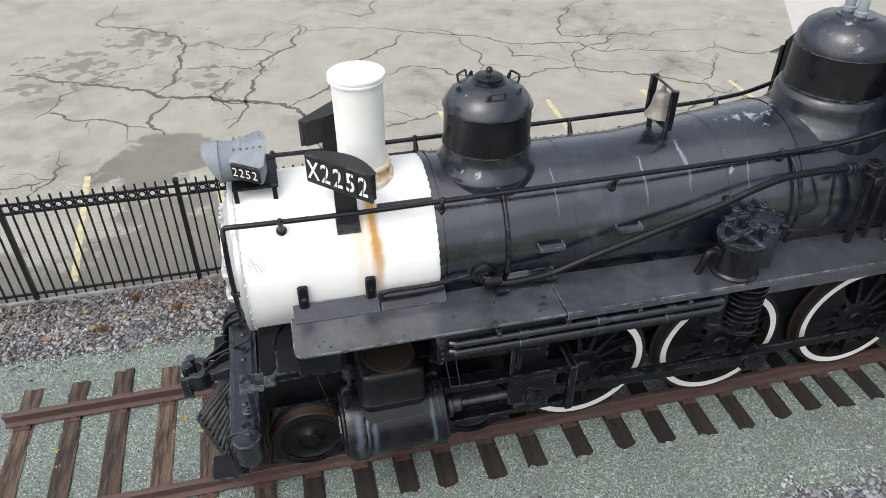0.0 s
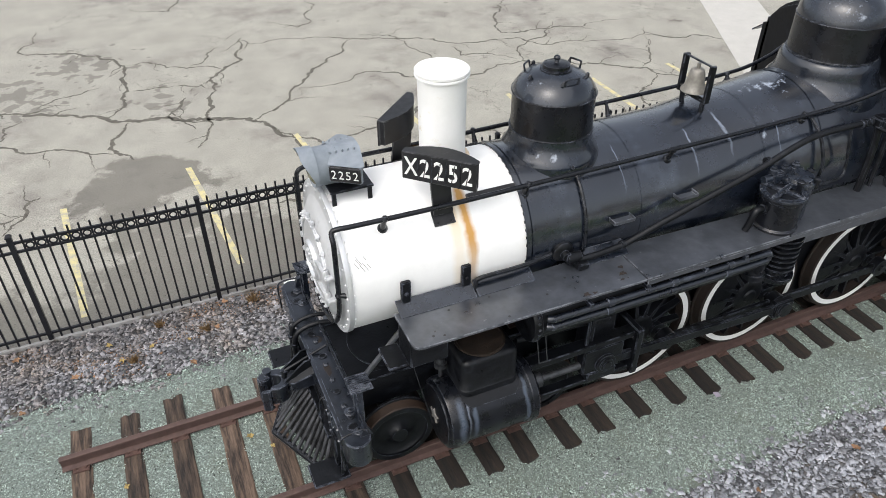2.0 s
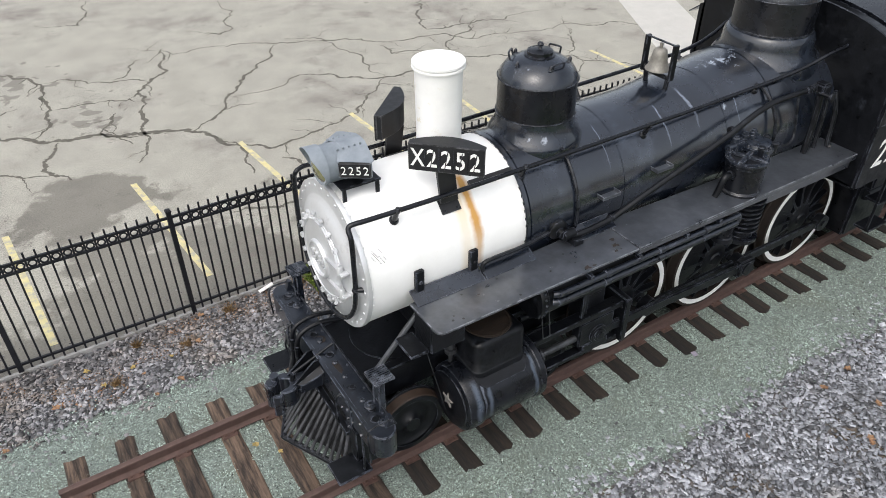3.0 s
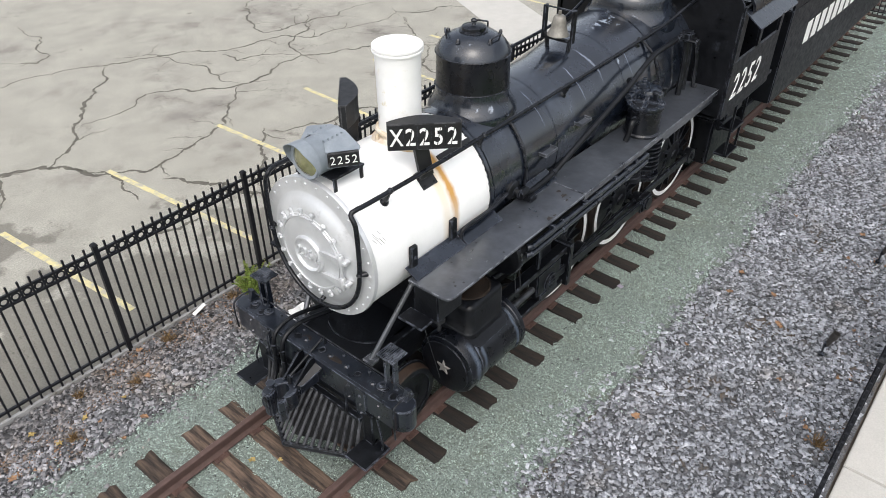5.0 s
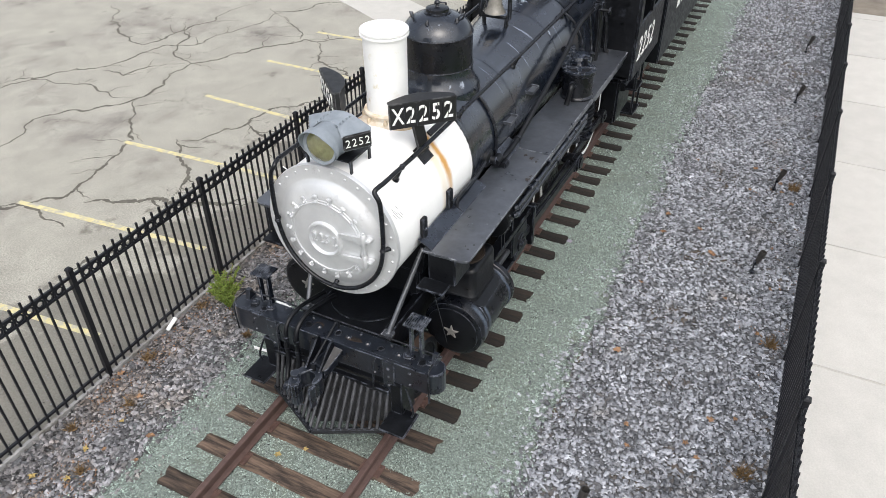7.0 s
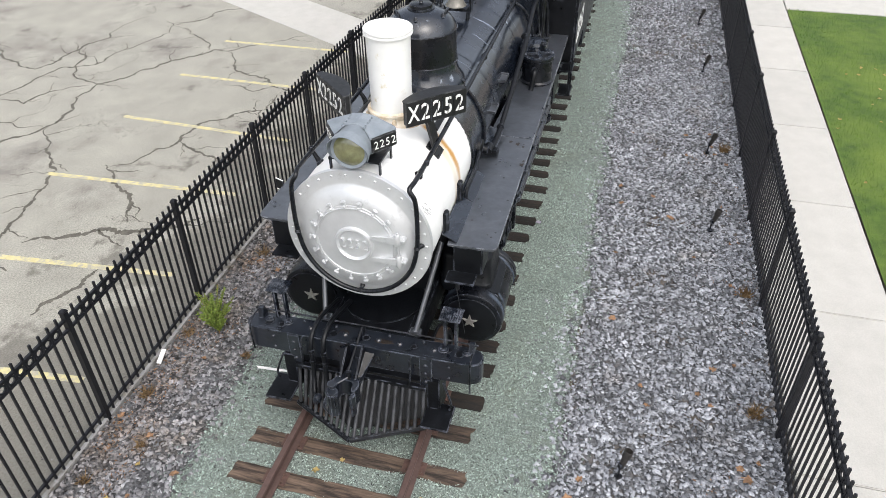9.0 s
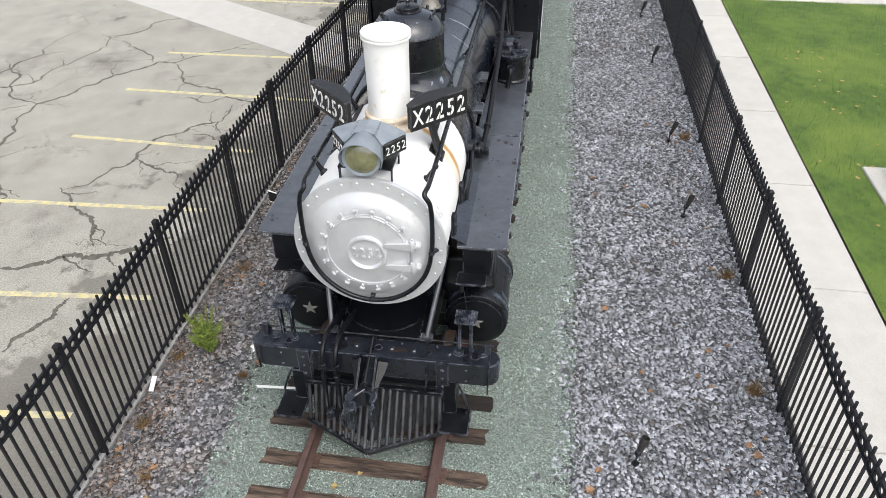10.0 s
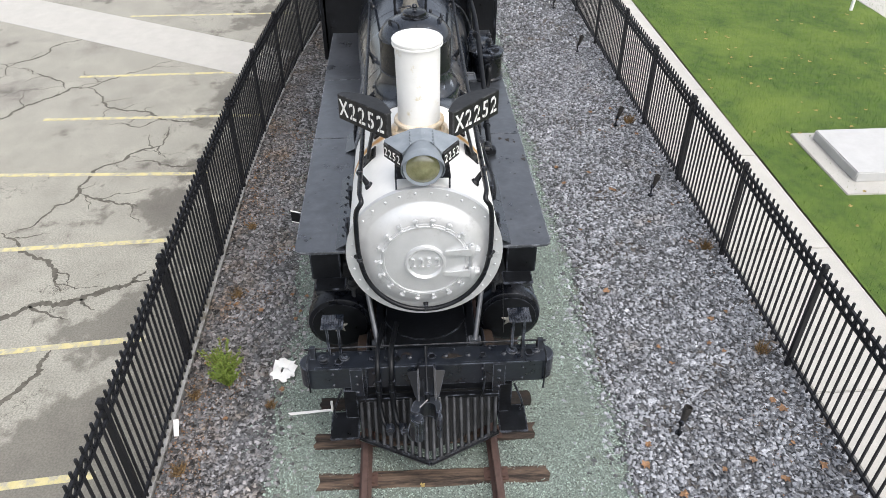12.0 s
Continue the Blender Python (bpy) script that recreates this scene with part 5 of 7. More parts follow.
# running boards
boards = []
for s in (-1, 1):
    bm = bmesh.new()
    box(bm, 2.99, 7.0, s * 1.385, s * 1.405, 2.35, 2.412, 0.004)
    box(bm, 0.47, 7.0, s * 0.97, s * 1.0, 2.36, 2.412, 0.004)
    box(bm, 5.25, 7.0, s * 1.33, s * 1.35, 2.20, 2.41, 0.004)
    board_ob = part("running_board", bm, DECK, loco, "black steel running board, worn and scuffed")
    boards.append(board_ob)
    for out in ([(0.49, s * 1.405), (0.435, s * 1.395), (0.40, s * 1.36), (0.39, s * 1.31), (0.39, s * 0.86), (2.97, s * 0.80), (2.97, s * 1.41)], [(2.985, s * 1.405), (2.985, s * 0.80), (4.90, s * 0.845), (4.90, s * 1.405)], [(4.915, s * 1.412), (4.915, s * 0.845), (7.0, s * 0.85), (7.0, s * 1.412)]):
        bm = bmesh.new()
        slab(bm, out, 2.408, 2.44, bev=0.006)
        part("deck_plate", bm, DECK, board_ob)
    for x, y in ((0.62, 1.30), (0.66, 1.25), (0.72, 1.33), (0.9, 1.02), (1.35, 1.0), (1.4, 1.34), (1.9, 1.2), (2.2, 1.04), (2.8, 1.3)):
        bm = bmesh.new()
        lathe(bm, [(0.014, 2.4405), (0.014, 2.442), (0.0, 2.442)], 8, Matrix.Translation((x, s * y, 0)), close=False)
        part("bolt_hole", bm, SIGNBLACK, board_ob)
    for x0, x1 in ((0.43, 1.24), (1.26, 1.9), (2.55, 3.05)):
        bm = bmesh.new()
        vs = [bm.verts.new(p) for p in ((x0, s * 0.79, 2.535), (x1, s * 0.79, 2.535), (x1, s * 0.96, 2.448), (x0, s * 0.96, 2.448))]
        lo = [bm.verts.new(v.co - Vector((0, 0, 0.012))) for v in vs]
        bm.faces.new(vs), bm.faces.new(lo)
        for i in range(4):
            bm.faces.new((vs[i], vs[(i + 1) % 4], lo[(i + 1) % 4], lo[i]))
        part("inner_plate", bm, FADED_SHEEN, board_ob)
    for x in (0.54, 1.18):
        bm = bmesh.new()
        box(bm, x - 0.05, x + 0.05, s * 0.785, s * 0.835, 2.5, 2.76, 0.01)
        bolt(bm, Matrix.Translation((x, s * 0.835, 2.62)) @ pose(0, 0, 0, 90 * s * -1), 0.02, 0.02)
        part("bracket", bm, SOOT, board_ob)
    for x in (1.9, 3.0, 4.2, 5.5, 6.6):
        bm = bmesh.new()
        slab(bm, [(s * 0.5, 2.0), (s * 1.36, 2.40), (s * 0.5, 2.40)], -0.01, 0.01, Matrix.Translation((x, 0, 0)) @ Matrix(((0, 0, 1, 0), (1, 0, 0, 0), (0, 1, 0, 0), (0, 0, 0, 1))))
        part("gusset", bm, SOOT, board_ob)


# rust torn open through the paint of the near deck
for k, (x, y, r) in enumerate(((2.79, -1.22, 0.06), (2.84, -1.12, 0.04), (2.73, -1.30, 0.035), (2.27, -1.36, 0.05), (2.36, -1.37, 0.03))):
    rng = random.Random(k + 40)
    bm = bmesh.new()
    slab(bm, [(x + r * rng.uniform(0.35, 1.2) * math.cos(0.5 * q), y + 0.7 * r * rng.uniform(0.35, 1.2) * math.sin(0.5 * q)) for q in range(12)], 2.4385, 2.4425)
    part("rust_tear", bm, BORE, boards[0], "ragged patch of bare rust")


# a small angled plate on the lot side's deck edge, and bolt heads along the decks' inner edges
bm = bmesh.new()
box(bm, -0.065, 0.065, -0.005, 0.005, -0.07, 0.07, 0.003, pose(1.12, 1.46, 2.42, 0, 0, 68))
tab = part("edge_plate", bm, SOOT, boards[1])
for z in (-0.073, 0.073):
    bm = bmesh.new()
    box(bm, -0.065, 0.065, -0.007, 0.007, z - 0.005, z + 0.005, 0.002, pose(1.12, 1.46, 2.42, 0, 0, 68))
    part("edge_strip", bm, LETTER, tab, "white painted edge")
for s, board_ob in ((1, boards[1]),):
    bolts("bolt", [Matrix.Translation((0.62 + 0.155 * k, s * 0.885, 2.49)) @ pose(0, 0, 0, -s * 27) for k in range(9)], 0.013, 0.016, SOOT, board_ob)


# wheels
def tyre_mesh(radius):
    bm = bmesh.new()
    lathe(bm, [(radius - 0.07, -0.07), (radius + 0.025, -0.07), (radius + 0.027, -0.045), (radius + 0.005, -0.035), (radius - 0.008, 0.07), (radius - 0.075, 0.07), (radius - 0.075, -0.07)], 56, None, close=False)
    lathe(bm, [(radius - 0.13, -0.05), (radius - 0.07, -0.05), (radius - 0.07, 0.045), (radius - 0.13, 0.045), (radius - 0.13, -0.05)], 56, None, close=False)
    return bm


def set_wheel(ob, x, y, z, s, spin=0):
    # local z looks outwards
    ob.matrix_basis = pose(x, y, z, 90 if s < 0 else -90, 0, 0) @ pose(0, 0, 0, 0, 0, spin)


def wheel_set(axles, radius, make, parent, name, label):
    """Pairs of wheels on axles; the first is built with its parts, the others share its meshes."""
    made = None
    for x in axles:
        for s in (-1, 1):
            if made is None:
                made = make(parent)
                c = made[0]
            else:
                c = again(made[0], Matrix(), parent)
                for o in made[1:]:
                    again(o, o.matrix_basis.copy(), c)
            c.name = name
            tagged(c, label)
            set_wheel(c, x, s * 0.75, RAIL_TOP + radius, s, 74 if s < 0 else 16)
        bm = bmesh.new()
        rod(bm, (x, -0.72, RAIL_TOP + radius), (x, 0.72, RAIL_TOP + radius), 0.09)
        part("axle", bm, SOOT, parent)
    return made


def driver(parent):
    bm = bmesh.new()
    lathe(bm, [(0.24, -0.08), (0.24, 0.06), (0.22, 0.075), (0.15, 0.085), (0.10, 0.09), (0.08, 0.11), (0.0, 0.11)], 28, None, close=False)
    c = part("driving_wheel", bm, SOOT, parent)
    out = [c, part("tyre", tyre_mesh(0.80), TYREBROWN, c)]
    bm = bmesh.new()
    lathe(bm, [(0.678, 0.071), (0.678, 0.076), (0.75, 0.076), (0.75, 0.071)], 64, None, close=False)
    out.append(part("tyre_face", bm, TYREWHITE, c, "white painted tyre face"))
    bm = bmesh.new()
    slab(bm, [(0.66 * math.cos(a), 0.66 * math.sin(a)) for a in [radians(q) for q in range(45, 136, 10)]] + [(-0.2, 0.3), (0.2, 0.3)], -0.04, 0.05)
    out.append(part("counterweight", bm, SOOT, c))
    bm = bmesh.new()
    lathe(bm, [(0.11, -0.05), (0.11, 0.08), (0.05, 0.09), (0.05, 0.32)], 16, pose(0, -0.33, 0))
    out.append(part("crank_pin", bm, SOOT, c))
    bm = bmesh.new()
    vs = [bm.verts.new(p) for p in ((0.2, -0.045, -0.03), (0.2, 0.045, -0.03), (0.70, 0.026, -0.03), (0.70, -0.026, -0.03), (0.2, -0.026, 0.072), (0.2, 0.026, 0.072), (0.70, 0.014, 0.04), (0.70, -0.014, 0.04))]
    for q in ((0, 1, 2, 3), (4, 5, 6, 7), (0, 1, 5, 4), (1, 2, 6, 5), (2, 3, 7, 6), (3, 0, 4, 7)):
        bm.faces.new([vs[k] for k in q])
    spoke = part("spoke", bm, SOOT, c)
    out.append(spoke)
    for i in range(1, 14):
        out.append(again(spoke, pose(0, 0, 0, 0, 0, 360 * i / 14), c))
    return out


def truck_wheel(parent):
    bm = bmesh.new()
    lathe(bm, [(0.0, 0.09), (0.09, 0.09), (0.10, 0.06), (0.13, 0.04), (0.16, 0.015), (0.24, 0.0), (0.31, 0.02), (0.345, 0.05)], 36, None, close=False)
    c = part("truck_wheel", bm, SOOT, parent)
    bm = bmesh.new()
    lathe(bm, [(0.34, -0.07), (0.445, -0.07), (0.447, -0.045), (0.425, -0.035)], 48, None, close=False)
    lathe(bm, [(0.40, 0.071), (0.335, 0.071), (0.335, 0.0)], 48, None, close=False)
    out = [c, part("rim", bm, SOOT, c)]
    bm = bmesh.new()
    lathe(bm, [(0.424, -0.036), (0.412, 0.06), (0.40, 0.071)], 48, None, close=False)
    out.append(part("tread", bm, TREAD, c, "rusty wheel tread"))
    return out


wheel_set((3.54, 5.29, 7.18), 0.80, driver, loco, "driving_wheel", "black spoked driving wheel with a white tyre face")
wheel_set((0.40, 2.25), 0.42, truck_wheel, loco, "truck_wheel", "black leading wheel with a rusty tread")

# frames, cylinders, valve chests and rods
bm = bmesh.new()
for y in (-0.52, 0.52):
    box(bm, -0.05, 8.8, y - 0.06, y + 0.06, 0.95, 1.35, 0.01)
box(bm, 0.85, 1.75, -0.55, 0.55, 1.0, 1.75, 0.03)
slab(bm, [(-0.6, 1.7), (0.6, 1.7), (0.72, 2.45), (-0.72, 2.45)], 0.85, 1.75, Matrix(((0, 0, 1, 0), (1, 0, 0, 0), (0, 1, 0, 0), (0, 0, 0, 1))))
box(bm, 2.2, 6.9, -0.55, 0.55, 1.35, 1.9, 0.03)
part("frame", bm, SOOT, loco)
for s in (-1, 1):
    y = s * 1.05
    bm = bmesh.new()
    lathe(bm, [(0.34, 0.76), (0.385, 0.78), (0.40, 0.82), (0.40, 0.96), (0.38, 0.975), (0.38, 1.675), (0.392, 1.685), (0.392, 1.725), (0.40, 1.735), (0.40, 1.80), (0.36, 1.835), (0.2, 1.87)], 44, along_x(0, y, 1.04))
    cyl_ob = part("cylinder", bm, CYLINDER, loco, "black jacketed steam cylinder", sharp=35)
    bm = bmesh.new()
    lathe(bm, [(0.34, 0.77), (0.335, 0.745), (0.30, 0.735), (0.0, 0.73)], 36, along_x(0, y, 1.04), close=False)
    head = part("cylinder_head", bm, SOOT, cyl_ob)
    bm = bmesh.new()
    star = []
    for i in range(10):
        a = math.pi / 2 + math.pi * i / 5
        q = 0.10 if i % 2 == 0 else 0.04
        star.append((q * math.cos(a), q * math.sin(a)))
    slab(bm, star, 0.0, 0.02, Matrix.Translation((0.735, y, 1.04)) @ Matrix(((0, 0, -1, 0), (1, 0, 0, 0), (0, 1, 0, 0), (0, 0, 0, 1))), 0.004)
    part("star", bm, STEEL, cyl_ob, "pale metal star on the cylinder head")
    bm = bmesh.new()
    # one casting, rounded in plan and along its upper edge, on a slightly wider foot
    loops = []
    for inset, z in ((-0.014, 1.30), (-0.014, 1.445), (-0.008, 1.458), (0.0, 1.465), (0.004, 1.775), (0.012, 1.812), (0.032, 1.838), (0.062, 1.848), (0.09, 1.85)):
        ring = []
        for cx, cy, a0 in ((1.525, 1.15, 0), (1.055, 1.15, 90), (1.055, 0.72, 180), (1.525, 0.72, 270)):
            for q in range(7):
                a = radians(a0 + 15 * q)
                ring.append(bm.verts.new((cx + (0.095 - inset) * math.cos(a), s * (cy + (0.095 - inset) * math.sin(a)), z)))
        loops.append(ring)
    for a, b in zip(loops, loops[1:]):
        for k in range(len(a)):
            bm.faces.new((a[k], a[(k + 1) % len(a)], b[(k + 1) % len(a)], b[k]))
    bm.faces.new(loops[-1])
    chest = part("valve_chest", bm, SOOT, cyl_ob, "black rounded valve chest casting", sharp=60)
    bm = bmesh.new()
    lathe(bm, [(0.272, 1.846), (0.272, 1.862), (0.252, 1.866), (0.243, 1.856), (0.0, 1.852)], 36, Matrix.Translation((1.29, s * 0.94, 0)), close=False)
    part("bore", bm, BORE, chest, "rusty round cover on the chest top")
    bm = bmesh.new()
    # the saddle apron that hugs the cylinder below the chest, its lower corners rounded
    def apron(x, a, r):
        return bm.verts.new((x, s * (1.05 + r * math.sin(a)), 1.04 + r * math.cos(a)))
    cols = []
    for i in range(17):
        u = -1 + i / 8
        low = radians(48) - radians(15) * max(0.0, abs(u) - 0.8) / 0.2
        cols.append([apron(1.285 + 0.335 * u, q * low, r) for r in (0.384, 0.402) for q in (0.0, 0.35, 0.7, 0.9, 1.0)])
    for a, b in zip(cols, cols[1:]):
        for k in range(4):
            bm.faces.new((a[k], a[k + 1], b[k + 1], b[k]))
            bm.faces.new((a[k + 5], a[k + 6], b[k + 6], b[k + 5]))
        bm.faces.new((a[4], a[9], b[9], b[4]))
    part("saddle_apron", bm, SOOT, cyl_ob, sharp=60)
    bm = bmesh.new()
    rod(bm, (0.88, s * 0.86, 1.54), (0.88, s * 0.86, 1.67), 0.05, 14)
    lathe(bm, [(0.07, 1.54), (0.07, 1.59), (0.05, 1.60)], 14, Matrix.Translation((0.88, s * 0.86, 0)))
    rod(bm, (0.88, s * 0.86, 1.3), (0.88, s * 0.86, 1.54), 0.025, 10)
    part("relief_valve", bm, STEELDARK, cyl_ob)
    bm = bmesh.new()
    rod(bm, (1.82, y, 1.04), (2.75, y, 1.04), 0.045)
    lathe(bm, [(0.13, 1.84), (0.14, 1.86), (0.14, 1.92), (0.09, 1.94), (0.09, 2.02), (0.07, 2.04)], 18, along_x(0, y, 1.04))
    part("piston_rod", bm, STEELDARK, loco)
    bm = bmesh.new()
    box(bm, 1.80, 3.32, y - 0.075, y + 0.075, 1.30, 1.38, 0.008)
    box(bm, 1.80, 3.32, y - 0.06, y + 0.06, 0.76, 0.82, 0.008)
    part("guide_bar", bm, SOOT, loco)
    bm = bmesh.new()
    for x in (1.83, 1.93):
        rod(bm, (x, s * 1.22, 1.84), (x + 0.05, s * 1.22, 1.50), 0.006, 6)
    rod(bm, (1.88, s * 1.22, 1.50), (1.98, s * 1.22, 1.50), 0.006, 6)
    rod(bm, (1.83, s * 1.22, 1.84), (1.83, s * 1.22, 2.36), 0.006, 6)
    rod(bm, (1.93, s * 1.22, 1.84), (1.93, s * 1.22, 2.36), 0.006, 6)
    part("wire_hanger", bm, STEELDARK, loco, "thin grey wire hanger")
    bm = bmesh.new()
    box(bm, 2.55, 3.10, y - 0.075, y + 0.075, 0.92, 1.30, 0.02)
    box(bm, 2.62, 3.02, y - 0.095, y + 0.095, 0.82, 0.94, 0.015)
    for q, r in ((0.0, 0.13), (0.02, 0.09), (0.035, 0.055)):
        lathe(bm, [(r, 0), (r, 0.11 + q)], 22, along_y(2.85, y, 1.04) @ pose(0, 0, 0, 0, 180 if s < 0 else 0))
    part("crosshead", bm, SOOT, loco)
    bm = bmesh.new()
    box(bm, 3.22, 3.31, s * 0.78, s * 1.18, 0.74, 1.42, 0.012)
    bolt(bm, Matrix.Translation((3.2, s * 1.13, 1.30)) @ pose(0, 0, 0, 0, -90), 0.02, 0.02)
    part("guide_bracket", bm, SOOT, loco)
    bm = bmesh.new()
    yy = s * 1.10
    # cranks: rearwards on the near side, a quarter turn on at the far side
    cx, cz = (0.317, -0.09) if s < 0 else (0.09, 0.317)
    length = math.hypot(5.29 + cx - 2.85, 1.04 - 1.0 - cz)
    dz = math.degrees(math.atan2(1.04 - 1.0 - cz, 5.29 + cx - 2.85))
    box(bm, 0, length, yy - 0.03, yy + 0.03, -0.075, 0.075, 0.02, Matrix.Translation((2.85, 0, 1.04)) @ pose(0, 0, 0, 0, dz, 0))
    box(bm, -0.16, 0.16, yy - 0.06, yy + 0.06, -0.13, 0.13, 0.03, Matrix.Translation((5.29 + cx, 0, 1.0 + cz)))
    lathe(bm, [(0.10, -0.09), (0.10, 0.09)], 20, along_y(5.29 + cx, yy, 1.0 + cz))
    part("main_rod", bm, SOOT, loco)
    bm = bmesh.new()
    yy = s * 0.98
    box(bm, 3.54 + cx, 7.18 + cx, yy - 0.03, yy + 0.03, 0.935 + cz, 1.065 + cz, 0.012)
    for x in (3.54, 5.29, 7.18):
        lathe(bm, [(0.13, -0.06), (0.13, 0.06), (0.06, 0.065), (0.06, 0.10)], 20, along_y(x + cx, yy, 1.0 + cz))
    part("side_rod", bm, SOOT, loco)
    bm = bmesh.new()
    box(bm, 2.62, 2.70, s * 0.80, s * 1.06, 1.15, 2.05, 0.02)
    box(bm, 2.70, 3.02, s * 0.86, s * 1.0, 1.30, 1.72, 0.02)
    rod(bm, (1.7, s * 1.0, 1.72), (2.9, s * 1.0, 1.62), 0.035)
    box(bm, 2.56, 2.60, s * 1.06, s * 1.10, 1.38, 1.86, 0.006)
    part("guide_yoke", bm, SOOT, loco)

# air pipes slung under the near running board, and the pump
for s in (-1, 1):
    bm = bmesh.new()
    for z in (2.27, 2.165):
        tube(bm, [(1.83, s * 1.36, z), (1.90, s * 1.392, z), (2.1, s * 1.395, z), (4.45, s * 1.395, z - 0.01), (4.60, s * 1.385, z - 0.01)], 0.036, 12, 3)
    tube(bm, [(4.59, s * 1.39, 2.26), (4.68, s * 1.38, 2.25), (4.70, s * 1.38, 2.205), (4.68, s * 1.38, 2.16), (4.59, s * 1.39, 2.155)], 0.036, 12, 4)
    for x in (2.55, 3.35, 4.1):
        for z in (2.27, 2.162):
            lathe(bm, [(0.047, -0.035), (0.047, 0.035)], 14, along_x(x, s * 1.395, z))
    for x in (2.3, 3.0, 3.75, 4.3):
        box(bm, x - 0.02, x + 0.02, s * 1.33, s * 1.43, 2.30, 2.35, 0.004)
    part("air_pipe", bm, BEAMPAINT, loco)
    bm = bmesh.new()
    lathe(bm, [(0.0, 1.70), (0.22, 1.70), (0.255, 1.71), (0.262, 1.72), (0.262, 1.80), (0.25, 1.81), (0.25, 4.62), (0.24, 4.68), (0.16, 4.74), (0.0, 4.76)], 32, along_x(0, s * 1.09, 2.11), close=False)
    tank_ob = part("air_reservoir", bm, SOOT, loco, "long black air tank under the running board")
    bolts("rivet", [Matrix.Translation((1.76, s * (1.09 + 0.26 * math.sin(a)), 2.11 + 0.26 * math.cos(a))) @ pose(0, 0, 0, -s * math.degrees(a)) for a in [radians(40 + 15 * k) for k in range(8)]], 0.017, 0.018, BEAMPAINT, tank_ob)
bm = bmesh.new()
px, py = 4.90, -1.15
lathe(bm, [(0.245, 2.44), (0.25, 2.47), (0.23, 2.49), (0.23, 2.80), (0.252, 2.82), (0.252, 2.855), (0.215, 2.87), (0.19, 2.862), (0.0, 2.862)], 36, Matrix.Translation((px, py, 0)), close=False)
lathe(bm, [(0.12, 1.72), (0.135, 1.73), (0.135, 1.80), (0.12, 1.81), (0.12, 2.42)], 22, Matrix.Translation((px - 0.10, py - 0.02, 0)))
lathe(bm, [(0.16, 1.70), (0.16, 2.42)], 24, Matrix.Translation((px + 0.22, py - 0.03, 0)))
lathe(bm, [(0.21, 1.66), (0.225, 1.68), (0.225, 1.73), (0.16, 1.74)], 28, Matrix.Translation((px + 0.22, py - 0.03, 0)))
pump = part("air_pump", bm, BLACK, loco, "black steam-driven air pump")
for i in range(7):
    bm = bmesh.new()
    lathe(bm, [(0.15, 2.28 - 0.07 * i), (0.205, 2.27 - 0.07 * i), (0.205, 2.25 - 0.07 * i), (0.15, 2.24 - 0.07 * i)], 28, Matrix.Translation((px + 0.22, py - 0.03, 0)), close=False)
    part("fin", bm, SOOT, pump)
bm = bmesh.new()
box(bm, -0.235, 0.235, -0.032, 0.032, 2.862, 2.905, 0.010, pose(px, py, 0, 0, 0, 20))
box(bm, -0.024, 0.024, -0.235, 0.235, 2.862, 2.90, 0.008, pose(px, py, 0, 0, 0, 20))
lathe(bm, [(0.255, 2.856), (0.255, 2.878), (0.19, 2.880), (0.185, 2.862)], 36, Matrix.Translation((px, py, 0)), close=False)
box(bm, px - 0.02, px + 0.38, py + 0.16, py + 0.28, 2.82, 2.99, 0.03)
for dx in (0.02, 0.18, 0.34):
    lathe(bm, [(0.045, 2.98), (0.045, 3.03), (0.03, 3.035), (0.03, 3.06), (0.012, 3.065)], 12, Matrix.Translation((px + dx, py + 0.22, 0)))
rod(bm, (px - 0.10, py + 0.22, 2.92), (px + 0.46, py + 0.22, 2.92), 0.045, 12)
part("pump_head", bm, FADED_SHEEN, pump)
bolts("bolt", [Matrix.Translation((px + 0.232 * math.cos(a), py + 0.232 * math.sin(a), 2.855)) for a in [0.6283 * i for i in range(10)]], 0.018, 0.03, BEAMPAINT, pump)
qx, qy = px + 0.30, py + 0.10
bm = bmesh.new()
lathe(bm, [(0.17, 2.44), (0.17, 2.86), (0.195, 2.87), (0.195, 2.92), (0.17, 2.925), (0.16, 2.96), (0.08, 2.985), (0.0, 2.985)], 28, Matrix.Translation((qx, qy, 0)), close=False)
drum = part("valve_drum", bm, FADED_SHEEN, pump)
bolts("bolt", [Matrix.Translation((qx + 0.178 * math.cos(a), qy + 0.178 * math.sin(a), 2.92)) for a in [0.785 * i for i in range(8)]], 0.018, 0.035, BEAMPAINT, drum)
for k, (dx, dy) in enumerate(((0.10, -0.16), (-0.12, -0.14), (0.18, 0.02))):
    bm = bmesh.new()
    lathe(bm, [(0.035, 2.85), (0.035, 2.95), (0.045, 2.955), (0.045, 2.975), (0.02, 2.99)], 10, Matrix.Translation((qx + dx, qy + dy, 0)))
    part("valve_cap", bm, BLACK, pump)
bm = bmesh.new()
tube(bm, [(px - 0.2, py, 2.70), (px - 0.32, py, 2.71), (px - 0.36, py, 2.66), (px - 0.38, py + 0.02, 2.5), (px - 0.40, py + 0.03, 2.44)], 0.04, 10)
rod(bm, (px - 0.19, py, 2.70), (px - 0.25, py, 2.70), 0.06)
part("pump_pipe", bm, SOOT, pump)

